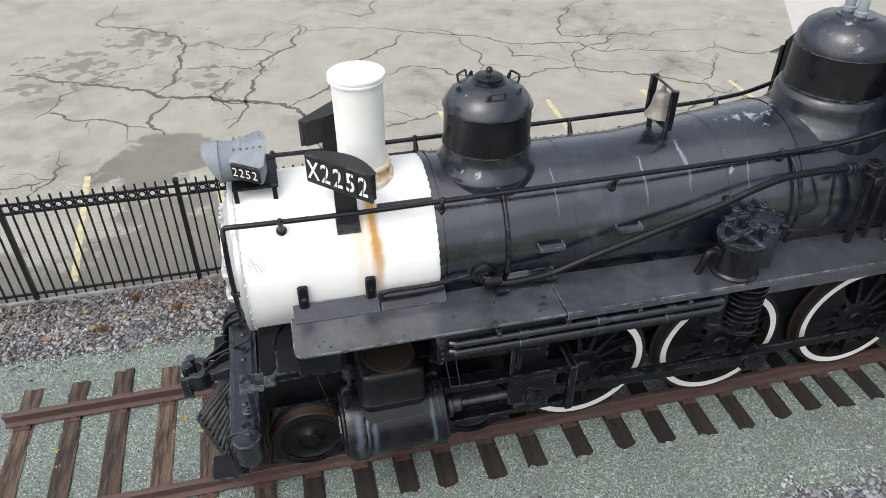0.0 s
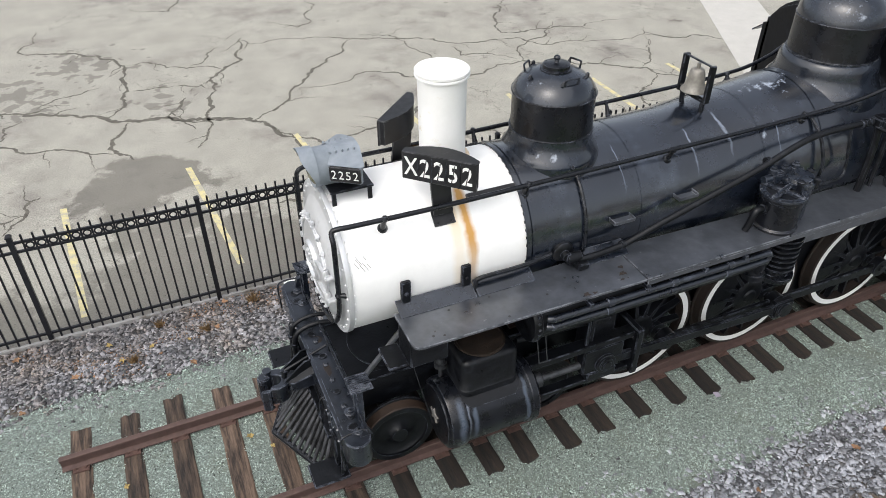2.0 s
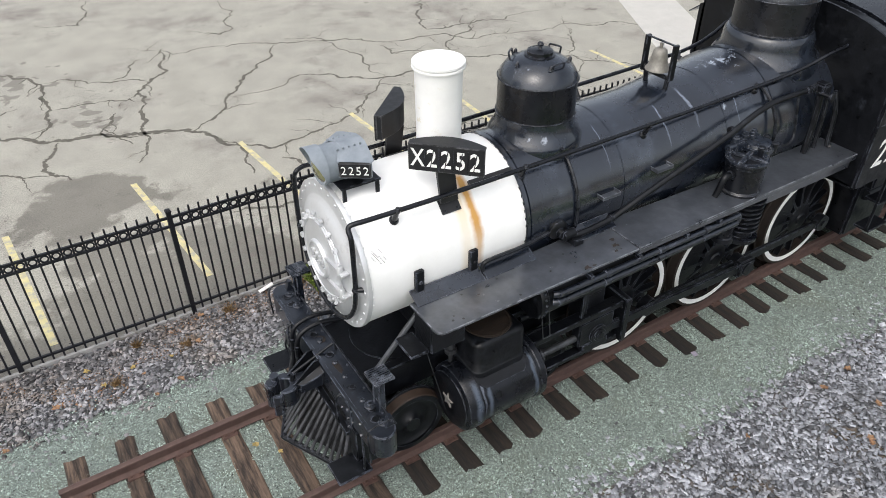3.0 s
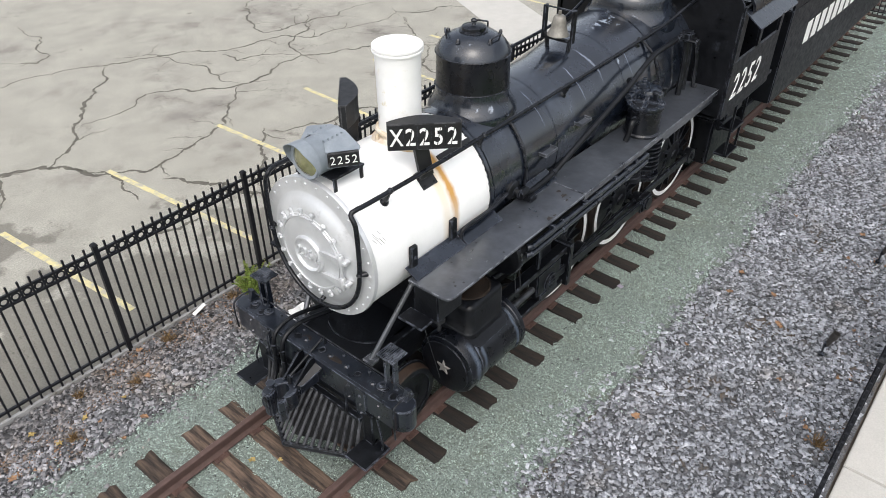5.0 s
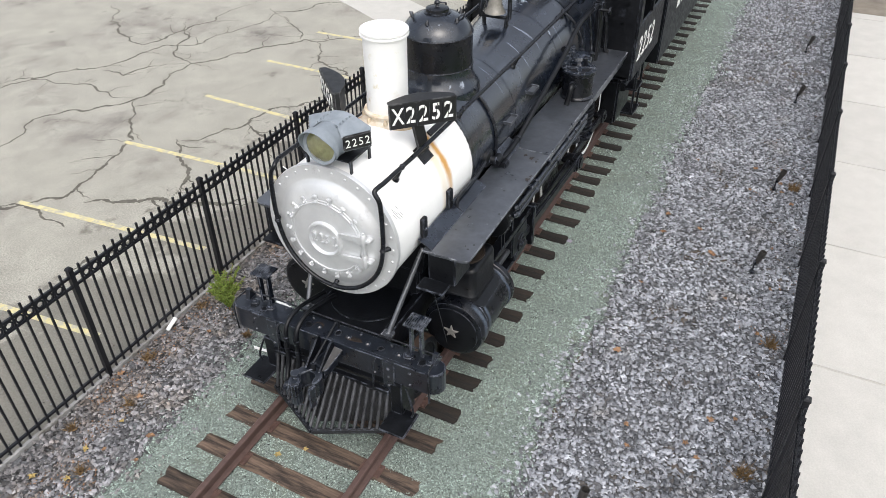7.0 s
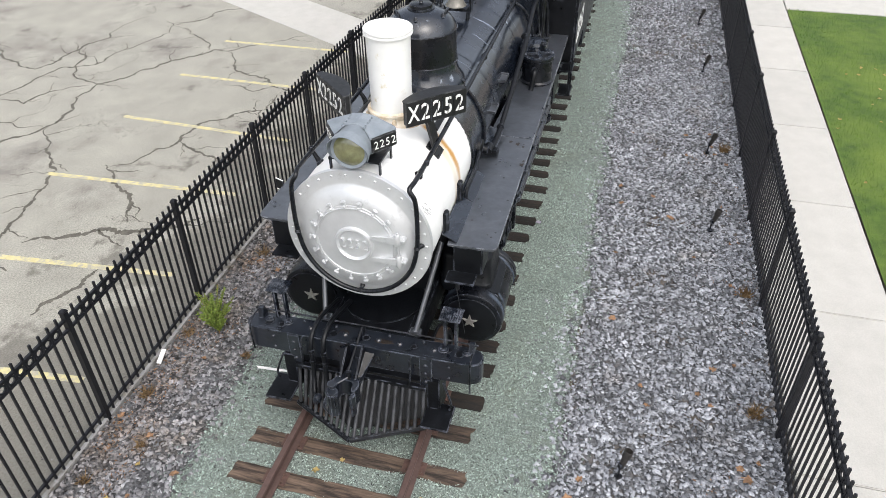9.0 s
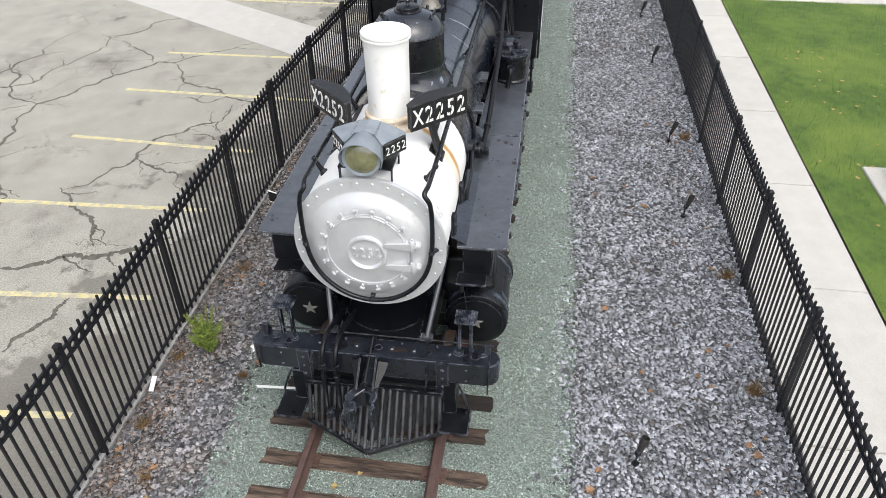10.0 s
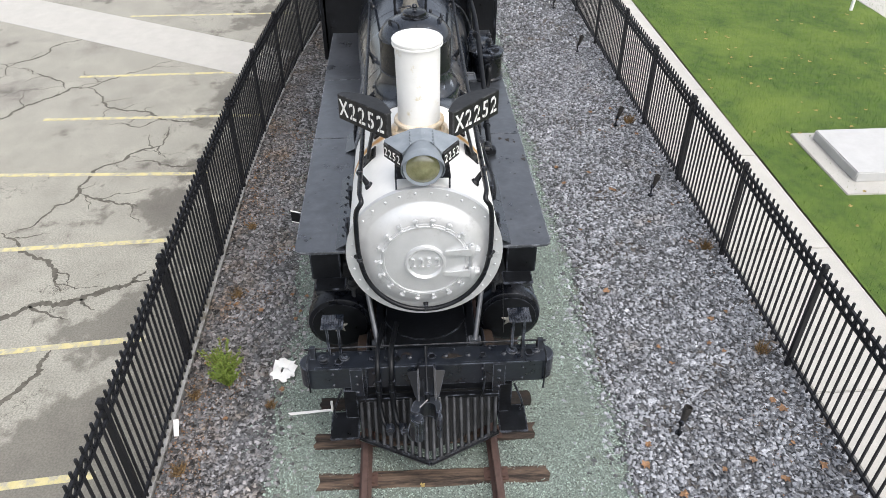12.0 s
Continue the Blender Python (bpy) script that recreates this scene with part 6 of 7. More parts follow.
# pipes along the boiler
bm = bmesh.new()
tube(bm, [(2.3, -0.85, 2.56), (2.45, -0.93, 2.53), (2.9, -0.95, 2.57), (3.15, -0.96, 2.65), (3.45, -0.97, 2.76), (4.56, -0.98, 3.11), (5.0, -0.97, 3.27), (5.3, -0.96, 3.35), (5.6, -0.95, 3.37), (6.25, -0.94, 3.36)], 0.036, 10)
for x in (2.95, 4.75, 6.1, 6.16, 6.22):
    lathe(bm, [(0.05, -0.02), (0.05, 0.02)], 12, along_x(x, -0.95 if x < 4 else -0.945, 2.585 if x < 3 else (3.18 if x < 5 else 3.36)))
part("steam_pipe", bm, SOOT, loco)
bm = bmesh.new()
lathe(bm, [(0.12, -0.02), (0.12, 0.03), (0.10, 0.05), (0.05, 0.06), (0.05, 0.12)], 20, skin_pose(2.3, -96))
lathe(bm, [(0.06, -0.08), (0.06, 0.08)], 14, along_x(2.38, -0.9, 2.55))
box(bm, 2.38, 2.52, -1.02, -0.86, 2.44, 2.52, 0.012)
part("check_valve", bm, SOOT, loco)
for x, a in ((2.99, -80), (3.82, -74)):
    bm = bmesh.new()
    m = Matrix.Translation(on_boiler(x, a, 0.0))
    box(bm, -0.13, 0.13, -0.10, 0.03, -0.012, 0.0, 0.003, m)
    for q in (-0.13, 0.12):
        box(bm, q, q + 0.012, -0.10, 0.03, -0.012, 0.035, 0.003, m)
    box(bm, -0.13, 0.13, -0.105, -0.093, -0.012, 0.03, 0.003, m)
    part("foot_step", bm, DECK, loco)
bm = bmesh.new()
tube(bm, [(1.27, -0.86, 2.44), (1.27, -0.865, 2.56), (1.34, -0.87, 2.60), (1.7, -0.87, 2.60), (1.95, -0.85, 2.60), (2.15, -0.83, 2.62)], 0.024, 8)
part("small_pipe", bm, SOOT, loco)

for name, pts, r in (("drain_pipe", [(5.95, -0.93, 3.38), (5.97, -0.97, 3.1), (6.0, -1.0, 2.85), (5.9, -1.04, 2.74), (5.55, -1.06, 2.76), (5.3, -1.06, 2.86)], 0.018),
                     ("riser_pipe", [(6.32, -0.93, 3.36), (6.36, -0.98, 3.25), (6.37, -1.0, 2.9), (6.37, -1.0, 2.44)], 0.045),
                     ("riser_pipe", [(6.55, -0.9, 3.3), (6.58, -0.97, 3.1), (6.6, -0.98, 2.44)], 0.03),
                     ("injector_pipe", [(6.75, -0.95, 3.2), (6.78, -1.02, 2.9), (6.78, -1.05, 2.5), (6.8, -1.1, 2.44)], 0.035),
                     ("cable", [(5.62, -0.60, 3.42), (5.64, -0.80, 3.26), (5.66, -0.93, 3.0), (5.66, -0.95, 2.8), (5.64, -0.92, 2.5)], 0.02)):
    bm = bmesh.new()
    tube(bm, pts, r, 8)
    part(name, bm, SOOT, loco)
bm = bmesh.new()
box(bm, 6.28, 6.46, -1.06, -0.88, 3.28, 3.42, 0.03)
rod(bm, (6.3, -1.0, 3.3), (6.3, -1.18, 3.3), 0.025)
lathe(bm, [(0.06, -0.012), (0.06, 0.012)], 14, along_y(6.3, -1.17, 3.3))
part("globe_valve", bm, SOOT, loco)
for s in (-1, 1):
    bm = bmesh.new()
    box(bm, 5.95, 8.7, s * 0.56, s * 0.64, 0.42, 1.95, 0.02)
    part("ash_pan", bm, SOOT, loco)
    bm = bmesh.new()
    box(bm, 8.05, 9.1, s * 0.66, s * 1.12, 0.5, 1.40, 0.04)
    box(bm, 7.95, 8.95, s * 0.9, s * 1.34, 1.82, 1.94, 0.02)
    part("drawbar_frame", bm, SOOT, loco)
    bm = bmesh.new()
    box(bm, 8.02, 8.75, s * 0.95, s * 1.30, 1.45, 1.80, 0.03)
    rod(bm, (7.6, s * 1.2, 1.6), (8.05, s * 1.2, 1.6), 0.04)
    lathe(bm, [(0.09, -0.2), (0.09, 0.2)], 16, along_x(8.4, s * 1.15, 1.25))
    tube(bm, [(8.6, s * 1.15, 1.25), (8.9, s * 1.12, 1.1), (9.3, s * 1.0, 1.0), (9.7, s * 0.95, 1.05)], 0.035, 8)
    part("injector", bm, SOOT, loco)

# cab
CX0, CX1, CY = 6.95, 8.95, 1.52
cab = part("cab", bmesh.new(), SOOT, loco, "black steel cab with arched roof and open side windows")
for s in (-1, 1):
    bm = bmesh.new()
    box(bm, CX0, CX1, s * CY - 0.02, s * CY + 0.02, 1.95, 2.88, 0.006)
    box(bm, CX0, CX0 + 0.18, s * CY - 0.02, s * CY + 0.02, 2.88, 3.56)
    box(bm, CX0 + 0.95, CX0 + 1.05, s * CY - 0.02, s * CY + 0.02, 2.88, 3.56)
    box(bm, CX1 - 0.12, CX1, s * CY - 0.02, s * CY + 0.02, 2.88, 3.56)
    box(bm, CX0, CX1, s * CY - 0.02, s * CY + 0.02, 3.56, 3.72, 0.004)
    part("side_wall", bm, SOOT, cab)
    bm = bmesh.new()
    slab(bm, [(s * 1.53, 3.66), (s * 1.80, 3.46), (s * 1.80, 3.44), (s * 1.53, 3.635)], 6.98, 8.55, Matrix(((0, 0, 1, 0), (1, 0, 0, 0), (0, 1, 0, 0), (0, 0, 0, 1))))
    part("awning", bm, BEAMPAINT, cab, "sloping metal awning over the window")
bm = bmesh.new()
arch = [(1.52 * math.cos(a), 3.66 + 0.52 * math.sin(a)) for a in [math.pi * i / 16 for i in range(17)]]
slab(bm, [(-1.49, 1.95), (1.60, 1.95), (1.60, 3.62)] + arch + [(-1.49, 3.62)], 0, 0.03, Matrix.Translation((CX0, 0, 0)) @ Matrix(((0, 0, 1, 0), (1, 0, 0, 0), (0, 1, 0, 0), (0, 0, 0, 1))))
part("front_wall", bm, SOOT, cab)
bm = bmesh.new()
outer = [(1.62 * math.cos(a), 3.64 + 0.58 * math.sin(a)) for a in [math.pi * i / 20 for i in range(21)]]
inner = [(1.58 * math.cos(a), 3.62 + 0.55 * math.sin(a)) for a in [math.pi * i / 20 for i in reversed(range(21))]]
slab(bm, outer + inner, 0, CX1 + 0.35 - 7.12, Matrix.Translation((7.12, 0, 0)) @ Matrix(((0, 0, 1, 0), (1, 0, 0, 0), (0, 1, 0, 0), (0, 0, 0, 1))))
part("roof", bm, BLACK, cab)
bm = bmesh.new()
box(bm, CX0, CX1 + 0.5, -1.45, 1.45, 1.92, 1.98, 0.005)
part("floor", bm, SOOT, cab)
for s in (-1, 1):
    m = Matrix.Translation((CX0 + 0.76, s * (CY + 0.022), 2.40)) @ (pose(0, 0, 0, 90) if s < 0 else pose(0, 0, 0, 90, 0, 180))
    numerals("2252", 0.58, m, LETTER, cab, 0.84, 0.006, shear=0.16)
for s in (-1, 1):
    bm = bmesh.new()
    box(bm, 8.1, 8.6, s * 1.2, s * 1.45, 0.75, 0.79, 0.006)
    box(bm, 8.1, 8.6, s * 1.2, s * 1.45, 1.25, 1.29, 0.006)
    for x in (8.1, 8.58):
        box(bm, x, x + 0.02, s * 1.38, s * 1.42, 0.75, 1.95)
    part("cab_step", bm, SOOT, loco)

# pilot beam, pilot, coupler and steps
BX0, BX1, BZ0, BZ1 = -0.33, -0.06, 1.075, 1.38
beam_out = [(BX1, -1.22)] + [((BX0 + BX1) / 2 - 0.135 * math.cos(a), -1.28 - 0.135 * math.sin(a)) for a in [math.pi * (1 - i / 12) for i in range(13)]]
beam_out = beam_out + [(x, -y) for x, y in reversed(beam_out)]
bm = bmesh.new()
slab(bm, beam_out, BZ0, BZ1, bev=0.012)
beam = part("pilot_beam", bm, BEAMPAINT, loco, "heavy black pilot beam with rounded ends")
bolts("bolt", [Matrix.Translation((-0.2, y, BZ1)) for y in (-0.85, -0.45, -0.2, 0.2, 0.45, 0.62)], 0.032, 0.028, BEAMPAINT, beam)
bolts("bolt", [Matrix.Translation((-0.10, y, BZ1)) for y in (-1.1, -0.7, -0.3, 0.35, 0.75, 1.05)], 0.018, 0.02, BEAMPAINT, beam)
bolts("bolt", [Matrix.Translation((BX0, y, z)) @ pose(0, 0, 0, 0, -90, 0) for y in (-1.05, -0.85, -0.6, 0.6, 0.85, 1.05) for z in (1.13, 1.30)], 0.018, 0.02, BEAMPAINT, beam)
for x, y, r in ((-0.20, -1.14, 0.055), (-0.20, 1.14, 0.055), (-0.17, -1.0, 0.045), (-0.22, 0.98, 0.05), (-0.20, -0.62, 0.042), (-0.21, 0.34, 0.045), (-0.19, -0.05, 0.05)):
    bm = bmesh.new()
    lathe(bm, [(r, 0.0), (r, 0.010), (r * 0.78, 0.012), (r * 0.74, 0.004), (0.0, 0.003)], 20, Matrix.Translation((x, y, BZ1)), close=False)
    part("bore_ring", bm, SOOT, beam)
bm = bmesh.new()
box(bm, BX0 - 0.012, BX0 + 0.03, -1.24, 1.24, BZ1 - 0.01, BZ1 + 0.012, 0.004)
part("edge_strip", bm, BEAMPAINT, beam)
bm = bmesh.new()
tube(bm, [(-0.36, -1.30, 0.98), (-0.37, -1.30, 1.40), (-0.30, -1.30, 1.475), (-0.14, -1.29, 1.48), (-0.10, -1.22, 1.475), (-0.10, 0, 1.475), (-0.10, 1.24, 1.475), (-0.14, 1.30, 1.48), (-0.30, 1.31, 1.475), (-0.37, 1.31, 1.40), (-0.36, 1.31, 1.06)], 0.011, 8)
for y in (-1.27, 0.0, 1.27):
    rod(bm, (-0.10, y, 1.37), (-0.10, y, 1.48), 0.014)
part("uncoupling_lever", bm, SOOT, beam)
for s in (-1, 1):
    bm = bmesh.new()
    box(bm, -0.36, -0.06, s * 0.80, s * 0.95, 0.5, 1.06, 0.01)
    box(bm, -0.66, -0.26, s * 0.79, s * 1.12, 0.578, 0.606, 0.012)
    tube(bm, [(-0.34, s * 1.06, 0.61), (-0.34, s * 1.08, 0.72), (-0.3, s * 0.98, 1.0)], 0.014, 6)
    part("foot_board", bm, SOOT, beam)
    bm = bmesh.new()
    ty = s * 1.02
    box(bm, -0.18, 0.05, ty - 0.12, ty + 0.12, 1.82, 1.84, 0.005)
    for q in range(9):
        box(bm, -0.18, 0.04, ty - 0.115 + q * 0.027, ty - 0.105 + q * 0.027, 1.838, 1.848)
    box(bm, -0.12, -0.05, ty - 0.075, ty - 0.045, 1.36, 1.83, 0.006)
    box(bm, -0.12, -0.05, ty + 0.05, ty + 0.08, 1.36, 1.83, 0.006)
    part("tread_step", bm, FADED_SHEEN, beam)
    bm = bmesh.new()
    rod(bm, (0.065, s * 0.555, 1.34), (0.66, s * 0.725, 2.25), 0.030, 12)
    box(bm, 0.0, 0.13, s * 0.555 - 0.07, s * 0.555 + 0.07, 1.32, 1.37, 0.01)
    part("brace", bm, DECK, loco)
    bm = bmesh.new()
    box(bm, 0.405, 0.80, s * 0.92, s * 1.25, 2.05, 2.41, 0.012)
    box(bm, 0.20, 0.405, s * 0.87, s * 1.2, 2.045, 2.075, 0.008)
    part("lubricator_box", bm, SOOT, loco)
bm = bmesh.new()
box(bm, -0.04, 0.9, -0.5, 0.5, 1.28, 1.33, 0.01)
lathe(bm, [(0.50, 0), (0.50, 0.02), (0.47, 0.02)], 40, pose(0.62, 0, 1.33), close=False)
part("front_deck", bm, SOOT, loco)

bm = bmesh.new()
rod(bm, (0.50, -0.90, 1.97), (0.76, -1.0, 0.70), 0.004, 6)
part("wire", bm, STEELDARK, loco)

# cowcatcher
pilot = part("pilot_frame", bmesh.new(), SOOT, loco, "black slatted pilot tapering to a point")


def pilot_low(u):
    """The lower edge, u from -1 to 1 across."""
    return Vector((-0.86 + 0.40 * abs(u), 0.80 * u, 0.37))


def pilot_high(u):
    return Vector((-0.40 + 0.06 * abs(u), 0.80 * u, 0.93))


bm = bmesh.new()
tube(bm, [pilot_low(-1), pilot_low(0)], 0.036, 8, 1)
tube(bm, [pilot_low(0), pilot_low(1)], 0.036, 8, 1)
for i in range(-9, 10):
    p = pilot_low(i / 10)
    bolt(bm, Matrix.Translation(p + Vector((-0.012, 0, 0.034))), 0.013, 0.012)
part("bottom_rim", bm, SOOT, pilot)
bm = bmesh.new()
box(bm, -0.40, -0.33, -0.80, 0.80, 0.90, 0.955, 0.006)
box(bm, -0.30, -0.27, -0.80, 0.80, 0.95, 1.08, 0.004)
part("top_rim", bm, SOOT, pilot)
for i in range(20):
    u = -0.955 + 1.91 * i / 19
    bm = bmesh.new()
    a, b = pilot_high(u), pilot_low(u)
    tube(bm, [a, b], 0.022, 6, 1)
    part("slat", bm, SLATPAINT, pilot, sharp=70)
# Added black sheet behind the slats, standing in for the shade under the engine.
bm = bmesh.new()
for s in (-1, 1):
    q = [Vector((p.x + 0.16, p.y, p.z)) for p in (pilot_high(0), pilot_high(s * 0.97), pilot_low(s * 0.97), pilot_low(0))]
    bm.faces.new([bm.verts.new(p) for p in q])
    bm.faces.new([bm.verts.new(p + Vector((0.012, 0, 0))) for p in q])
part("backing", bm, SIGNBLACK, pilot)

# coupler with its pin lifter and air hoses
bm = bmesh.new()
box(bm, -0.62, -0.30, -0.09, 0.09, 0.99, 1.19, 0.03)
outer = [(-0.73 + 0.155 * math.cos(q), 0.03 + 0.165 * math.sin(q)) for q in [radians(-128 + 23.2 * k) for k in range(11)]]
inner = [(-0.745 + 0.085 * math.cos(q), 0.02 + 0.10 * math.sin(q)) for q in [radians(104 - 23.2 * k) for k in range(11)]]
slab(bm, outer + inner, 0.93, 1.17, None, 0.012)
slab(bm, [(-0.78, 0.10), (-0.76, 0.21), (-0.86, 0.22), (-0.93, 0.15), (-0.91, 0.07), (-0.85, 0.06)], 0.80, 1.15, None, 0.02)
lathe(bm, [(0.035, 0.78), (0.035, 1.19), (0.05, 1.195), (0.05, 1.215)], 14, Matrix.Translation((-0.80, 0.15, 0)))
slab(bm, [(-0.80, -0.10), (-0.84, -0.14), (-0.93, -0.11), (-0.90, -0.07)], 0.86, 1.16, None, 0.012)
coupler = part("coupler", bm, BEAMPAINT, loco, "black cast knuckle coupler")
bm = bmesh.new()
for y in (-0.07, 0.11):
    slab(bm, [(-0.33, 1.40), (-0.40, 1.40), (-0.66, 1.18), (-0.33, 1.12)], -0.010, 0.010, Matrix.Translation((0, y, 0)) @ Matrix(((1, 0, 0, 0), (0, 0, 1, 0), (0, 1, 0, 0), (0, 0, 0, 1))))
for y0, y1 in ((-0.19, -0.08), (0.23, 0.12)):
    fan = [bm.verts.new(p) for p in ((-0.335, y0, 1.30), (-0.335, y1, 1.31), (-0.62, y1, 1.17), (-0.56, y1 + 0.3 * (y0 - y1), 1.16))]
    low = [bm.verts.new(v.co - Vector((0, 0, 0.02))) for v in fan]
    bm.faces.new(fan), bm.faces.new(low)
    for k in range(4):
        bm.faces.new((fan[k], fan[(k + 1) % 4], low[(k + 1) % 4], low[k]))
rod(bm, (-0.12, 0.02, 1.46), (-0.62, 0.02, 1.26), 0.016)
rod(bm, (-0.62, 0.02, 1.26), (-0.64, 0.02, 1.16), 0.03)
part("pin_lifter", bm, SOOT, coupler)
for k, y in enumerate((0.40, 0.55)):
    bm = bmesh.new()
    tube(bm, [(0.35, y - 0.06, 1.40), (0.0, y - 0.02, 1.47), (-0.2, y, 1.47), (-0.36, y, 1.40), (-0.41, y, 1.22), (-0.42, y, 1.0), (-0.46, y - 0.01, 0.84), (-0.55, y - 0.04, 0.73), (-0.62, y - 0.09, 0.72)], 0.026 if k else 0.030, 10)
    for z in (1.24, 1.08):
        lathe(bm, [(0.036, -0.02), (0.036, 0.02)], 12, Matrix.Translation((-0.413, y, z)))
    hose = part("air_hose", bm, SOOT, coupler)
    bm = bmesh.new()
    lathe(bm, [(0.045, -0.03), (0.055, 0.0), (0.045, 0.05)], 14, Matrix.Translation((-0.65, y - 0.11, 0.72)) @ pose(0, 0, 0, 0, 90, 0))
    box(bm, -0.72, -0.62, y - 0.14, y - 0.08, 0.69, 0.75, 0.012)
    part("hose_coupling", bm, BEAMPAINT, hose)
# straps down the beam's face, and holes rusted through its top
for y in (-0.79, 0.79):
    bm = bmesh.new()
    box(bm, -0.352, -0.326, y - 0.07, y + 0.07, 0.93, 1.372, 0.004)
    for z in (1.02, 1.15, 1.28):
        bolt(bm, Matrix.Translation((-0.352, y, z)) @ pose(0, 0, 0, 0, -90), 0.02, 0.018)
    part("strap", bm, BEAMPAINT, beam)
rng = random.Random(8)
for hole in ([(-0.18 + 0.062 * math.cos(q), 0.23 + 0.062 * math.sin(q)) for q in [0.5 * k - 2.2 for k in range(10)]] + [(-0.19 + 0.045 * math.cos(q), 0.245 + 0.04 * math.sin(q)) for q in [2.3 - 0.5 * k for k in range(10)]],
             [(-0.20 + (0.03 + 0.025 * rng.random()) * math.cos(q), -0.26 + (0.09 + 0.05 * rng.random()) * math.sin(q)) for q in [0.5 * k for k in range(12)]]):
    bm = bmesh.new()
    slab(bm, hole, BZ1 - 0.002, BZ1 + 0.003)
    part("rust_hole", bm, BORE, beam, "ragged hole rusted through the beam top")
for y, r in ((-0.95, 0.062), (0.92, 0.058), (-1.22, 0.05), (1.16, 0.055)):
    bm = bmesh.new()
    lathe(bm, [(r, 0.0), (r, 0.012), (r * 0.9, 0.016), (r * 0.55, 0.016), (r * 0.5, 0.035), (r * 0.2, 0.04)], 20, Matrix.Translation((-0.16, y, BZ1)), close=False)
    part("stake_socket", bm, BEAMPAINT, beam)
for y in (-1.27, 1.27):
    bm = bmesh.new()
    slab(bm, [(-0.17, BZ1), (-0.04, BZ1), (-0.09, BZ1 + 0.13), (-0.13, BZ1 + 0.13)], y - 0.03, y + 0.03, Matrix(((1, 0, 0, 0), (0, 0, 1, 0), (0, 1, 0, 0), (0, 0, 0, 1))))
    part("lever_bracket", bm, BEAMPAINT, beam)
bm = bmesh.new()
tube(bm, [(-0.64, 0.0, 1.2), (-0.78, 0.16, 1.12), (-0.88, 0.24, 0.95), (-0.86, 0.2, 0.78), (-0.80, 0.10, 0.72)], 0.010, 6)
part("chain", bm, BEAMPAINT, coupler)

for y in (-0.62, 0.68):
    bm = bmesh.new()
    tube(bm, [(-0.30, y, 1.36), (-0.39, y, 1.33), (-0.40, y, 1.1), (-0.39, y + 0.03, 0.92)], 0.012, 6)
    part("chain", bm, SOOT, beam)

# ---- the tender ----
tender = thing("tender", (13.5, 0, 0.2), "black steel tender lettered in white, coupled behind the cab", "tender")
bm = bmesh.new()
box(bm, 9.75, 17.6, -1.48, 1.48, 1.2, 2.95, 0.02)
tank = part("tank", bm, SOOT, tender)
bm = bmesh.new()
for y in (-1.48, 1.44):
    box(bm, 9.75, 13.5, y, y + 0.04, 2.95, 3.25, 0.006)
box(bm, 13.46, 13.5, -1.44, 1.44, 2.95, 3.25, 0.006)
part("coal_board", bm, SOOT, tender)
bm = bmesh.new()
box(bm, 9.4, 17.9, -1.2, 1.2, 0.95, 1.2, 0.02)
part("underframe", bm, SOOT, tender)
for s in (-1, 1):
    for i in range(8):
        bm = bmesh.new()
        x = 10.95 + i * 0.44
        slab(bm, [(x, 2.02), (x + 0.29, 2.02), (x + 0.29, 2.44), (x, 2.44)], -0.003, 0.003, Matrix.Translation((0, s * 1.483, 0)) @ Matrix(((1, 0, 0, 0), (0, 0, 1, 0), (0, 1, 0, 0), (0, 0, 0, 1))))
        part("lettering_bar", bm, LETTER, tank, "white painted lettering bar")
wheel_set((10.6, 12.2, 15.2, 16.8), 0.42, truck_wheel, tender, "tender_wheel", "black tender wheel with a rusty tread")
for x in (11.4, 16.0):
    for s in (-1, 1):
        bm = bmesh.new()
        box(bm, x - 1.15, x + 1.15, s * 0.92 - 0.05, s * 0.92 + 0.05, 0.55, 0.72, 0.015)
        box(bm, x - 0.35, x + 0.35, s * 0.92 - 0.06, s * 0.92 + 0.06, 0.72, 0.98, 0.02)
        part("truck_side", bm, SOOT, tender)

# ---- loose stones, chips, grass and litter ----
def strip(x0, x1, y0, y1, z, keep=None):
    def area(rng, n):
        xy = np.stack([rng.uniform(x0, x1, n), rng.uniform(y0, y1, n)], 1)
        if keep is not None:
            ok = [keep(x, y) for x, y in xy]
            xy = xy[np.array(ok)]
        zz = np.array([z(x, y) for x, y in xy])[:, None]
        return np.concatenate([xy, zz], 1)
    return area


edge_rng = random.Random(5)


def off_green(x, y):
    a, b = green_edge(x, y)
    k = min(a, b)
    return edge_rng.random() < (1 if k < -0.15 else 0.26 * math.exp(-max(0, k) / 0.28))


def on_green(x, y):
    a, b = green_edge(x, y)
    k = min(a, b)
    return edge_rng.random() < (1 if k > 0 else 0.85 * math.exp(k / 0.2))


scatter("grey_stones", 48000, strip(-5, 12, -4.95, -1.7, bed_height, off_green), CUBE8, (0.028, 0.082), STONE, "loose flat angular grey stones", "gravel", 1, 0.006, 0.2)
scatter("grey_stones", 19000, strip(-5, 12, 1.3, 2.85, bed_height, off_green), CUBE8, (0.032, 0.076), GREYBROWN, "loose flat grey stones beside the engine", "gravel", 2, 0.006, 0.2)
scatter("grey_stones", 9000, strip(-5, 12, 2.45, 3.16, bed_height, off_green), CUBE8, (0.034, 0.076), DUSTYSTONE, "dusty brownish grey stones along the fence", "gravel", 12, 0.006, 0.2)
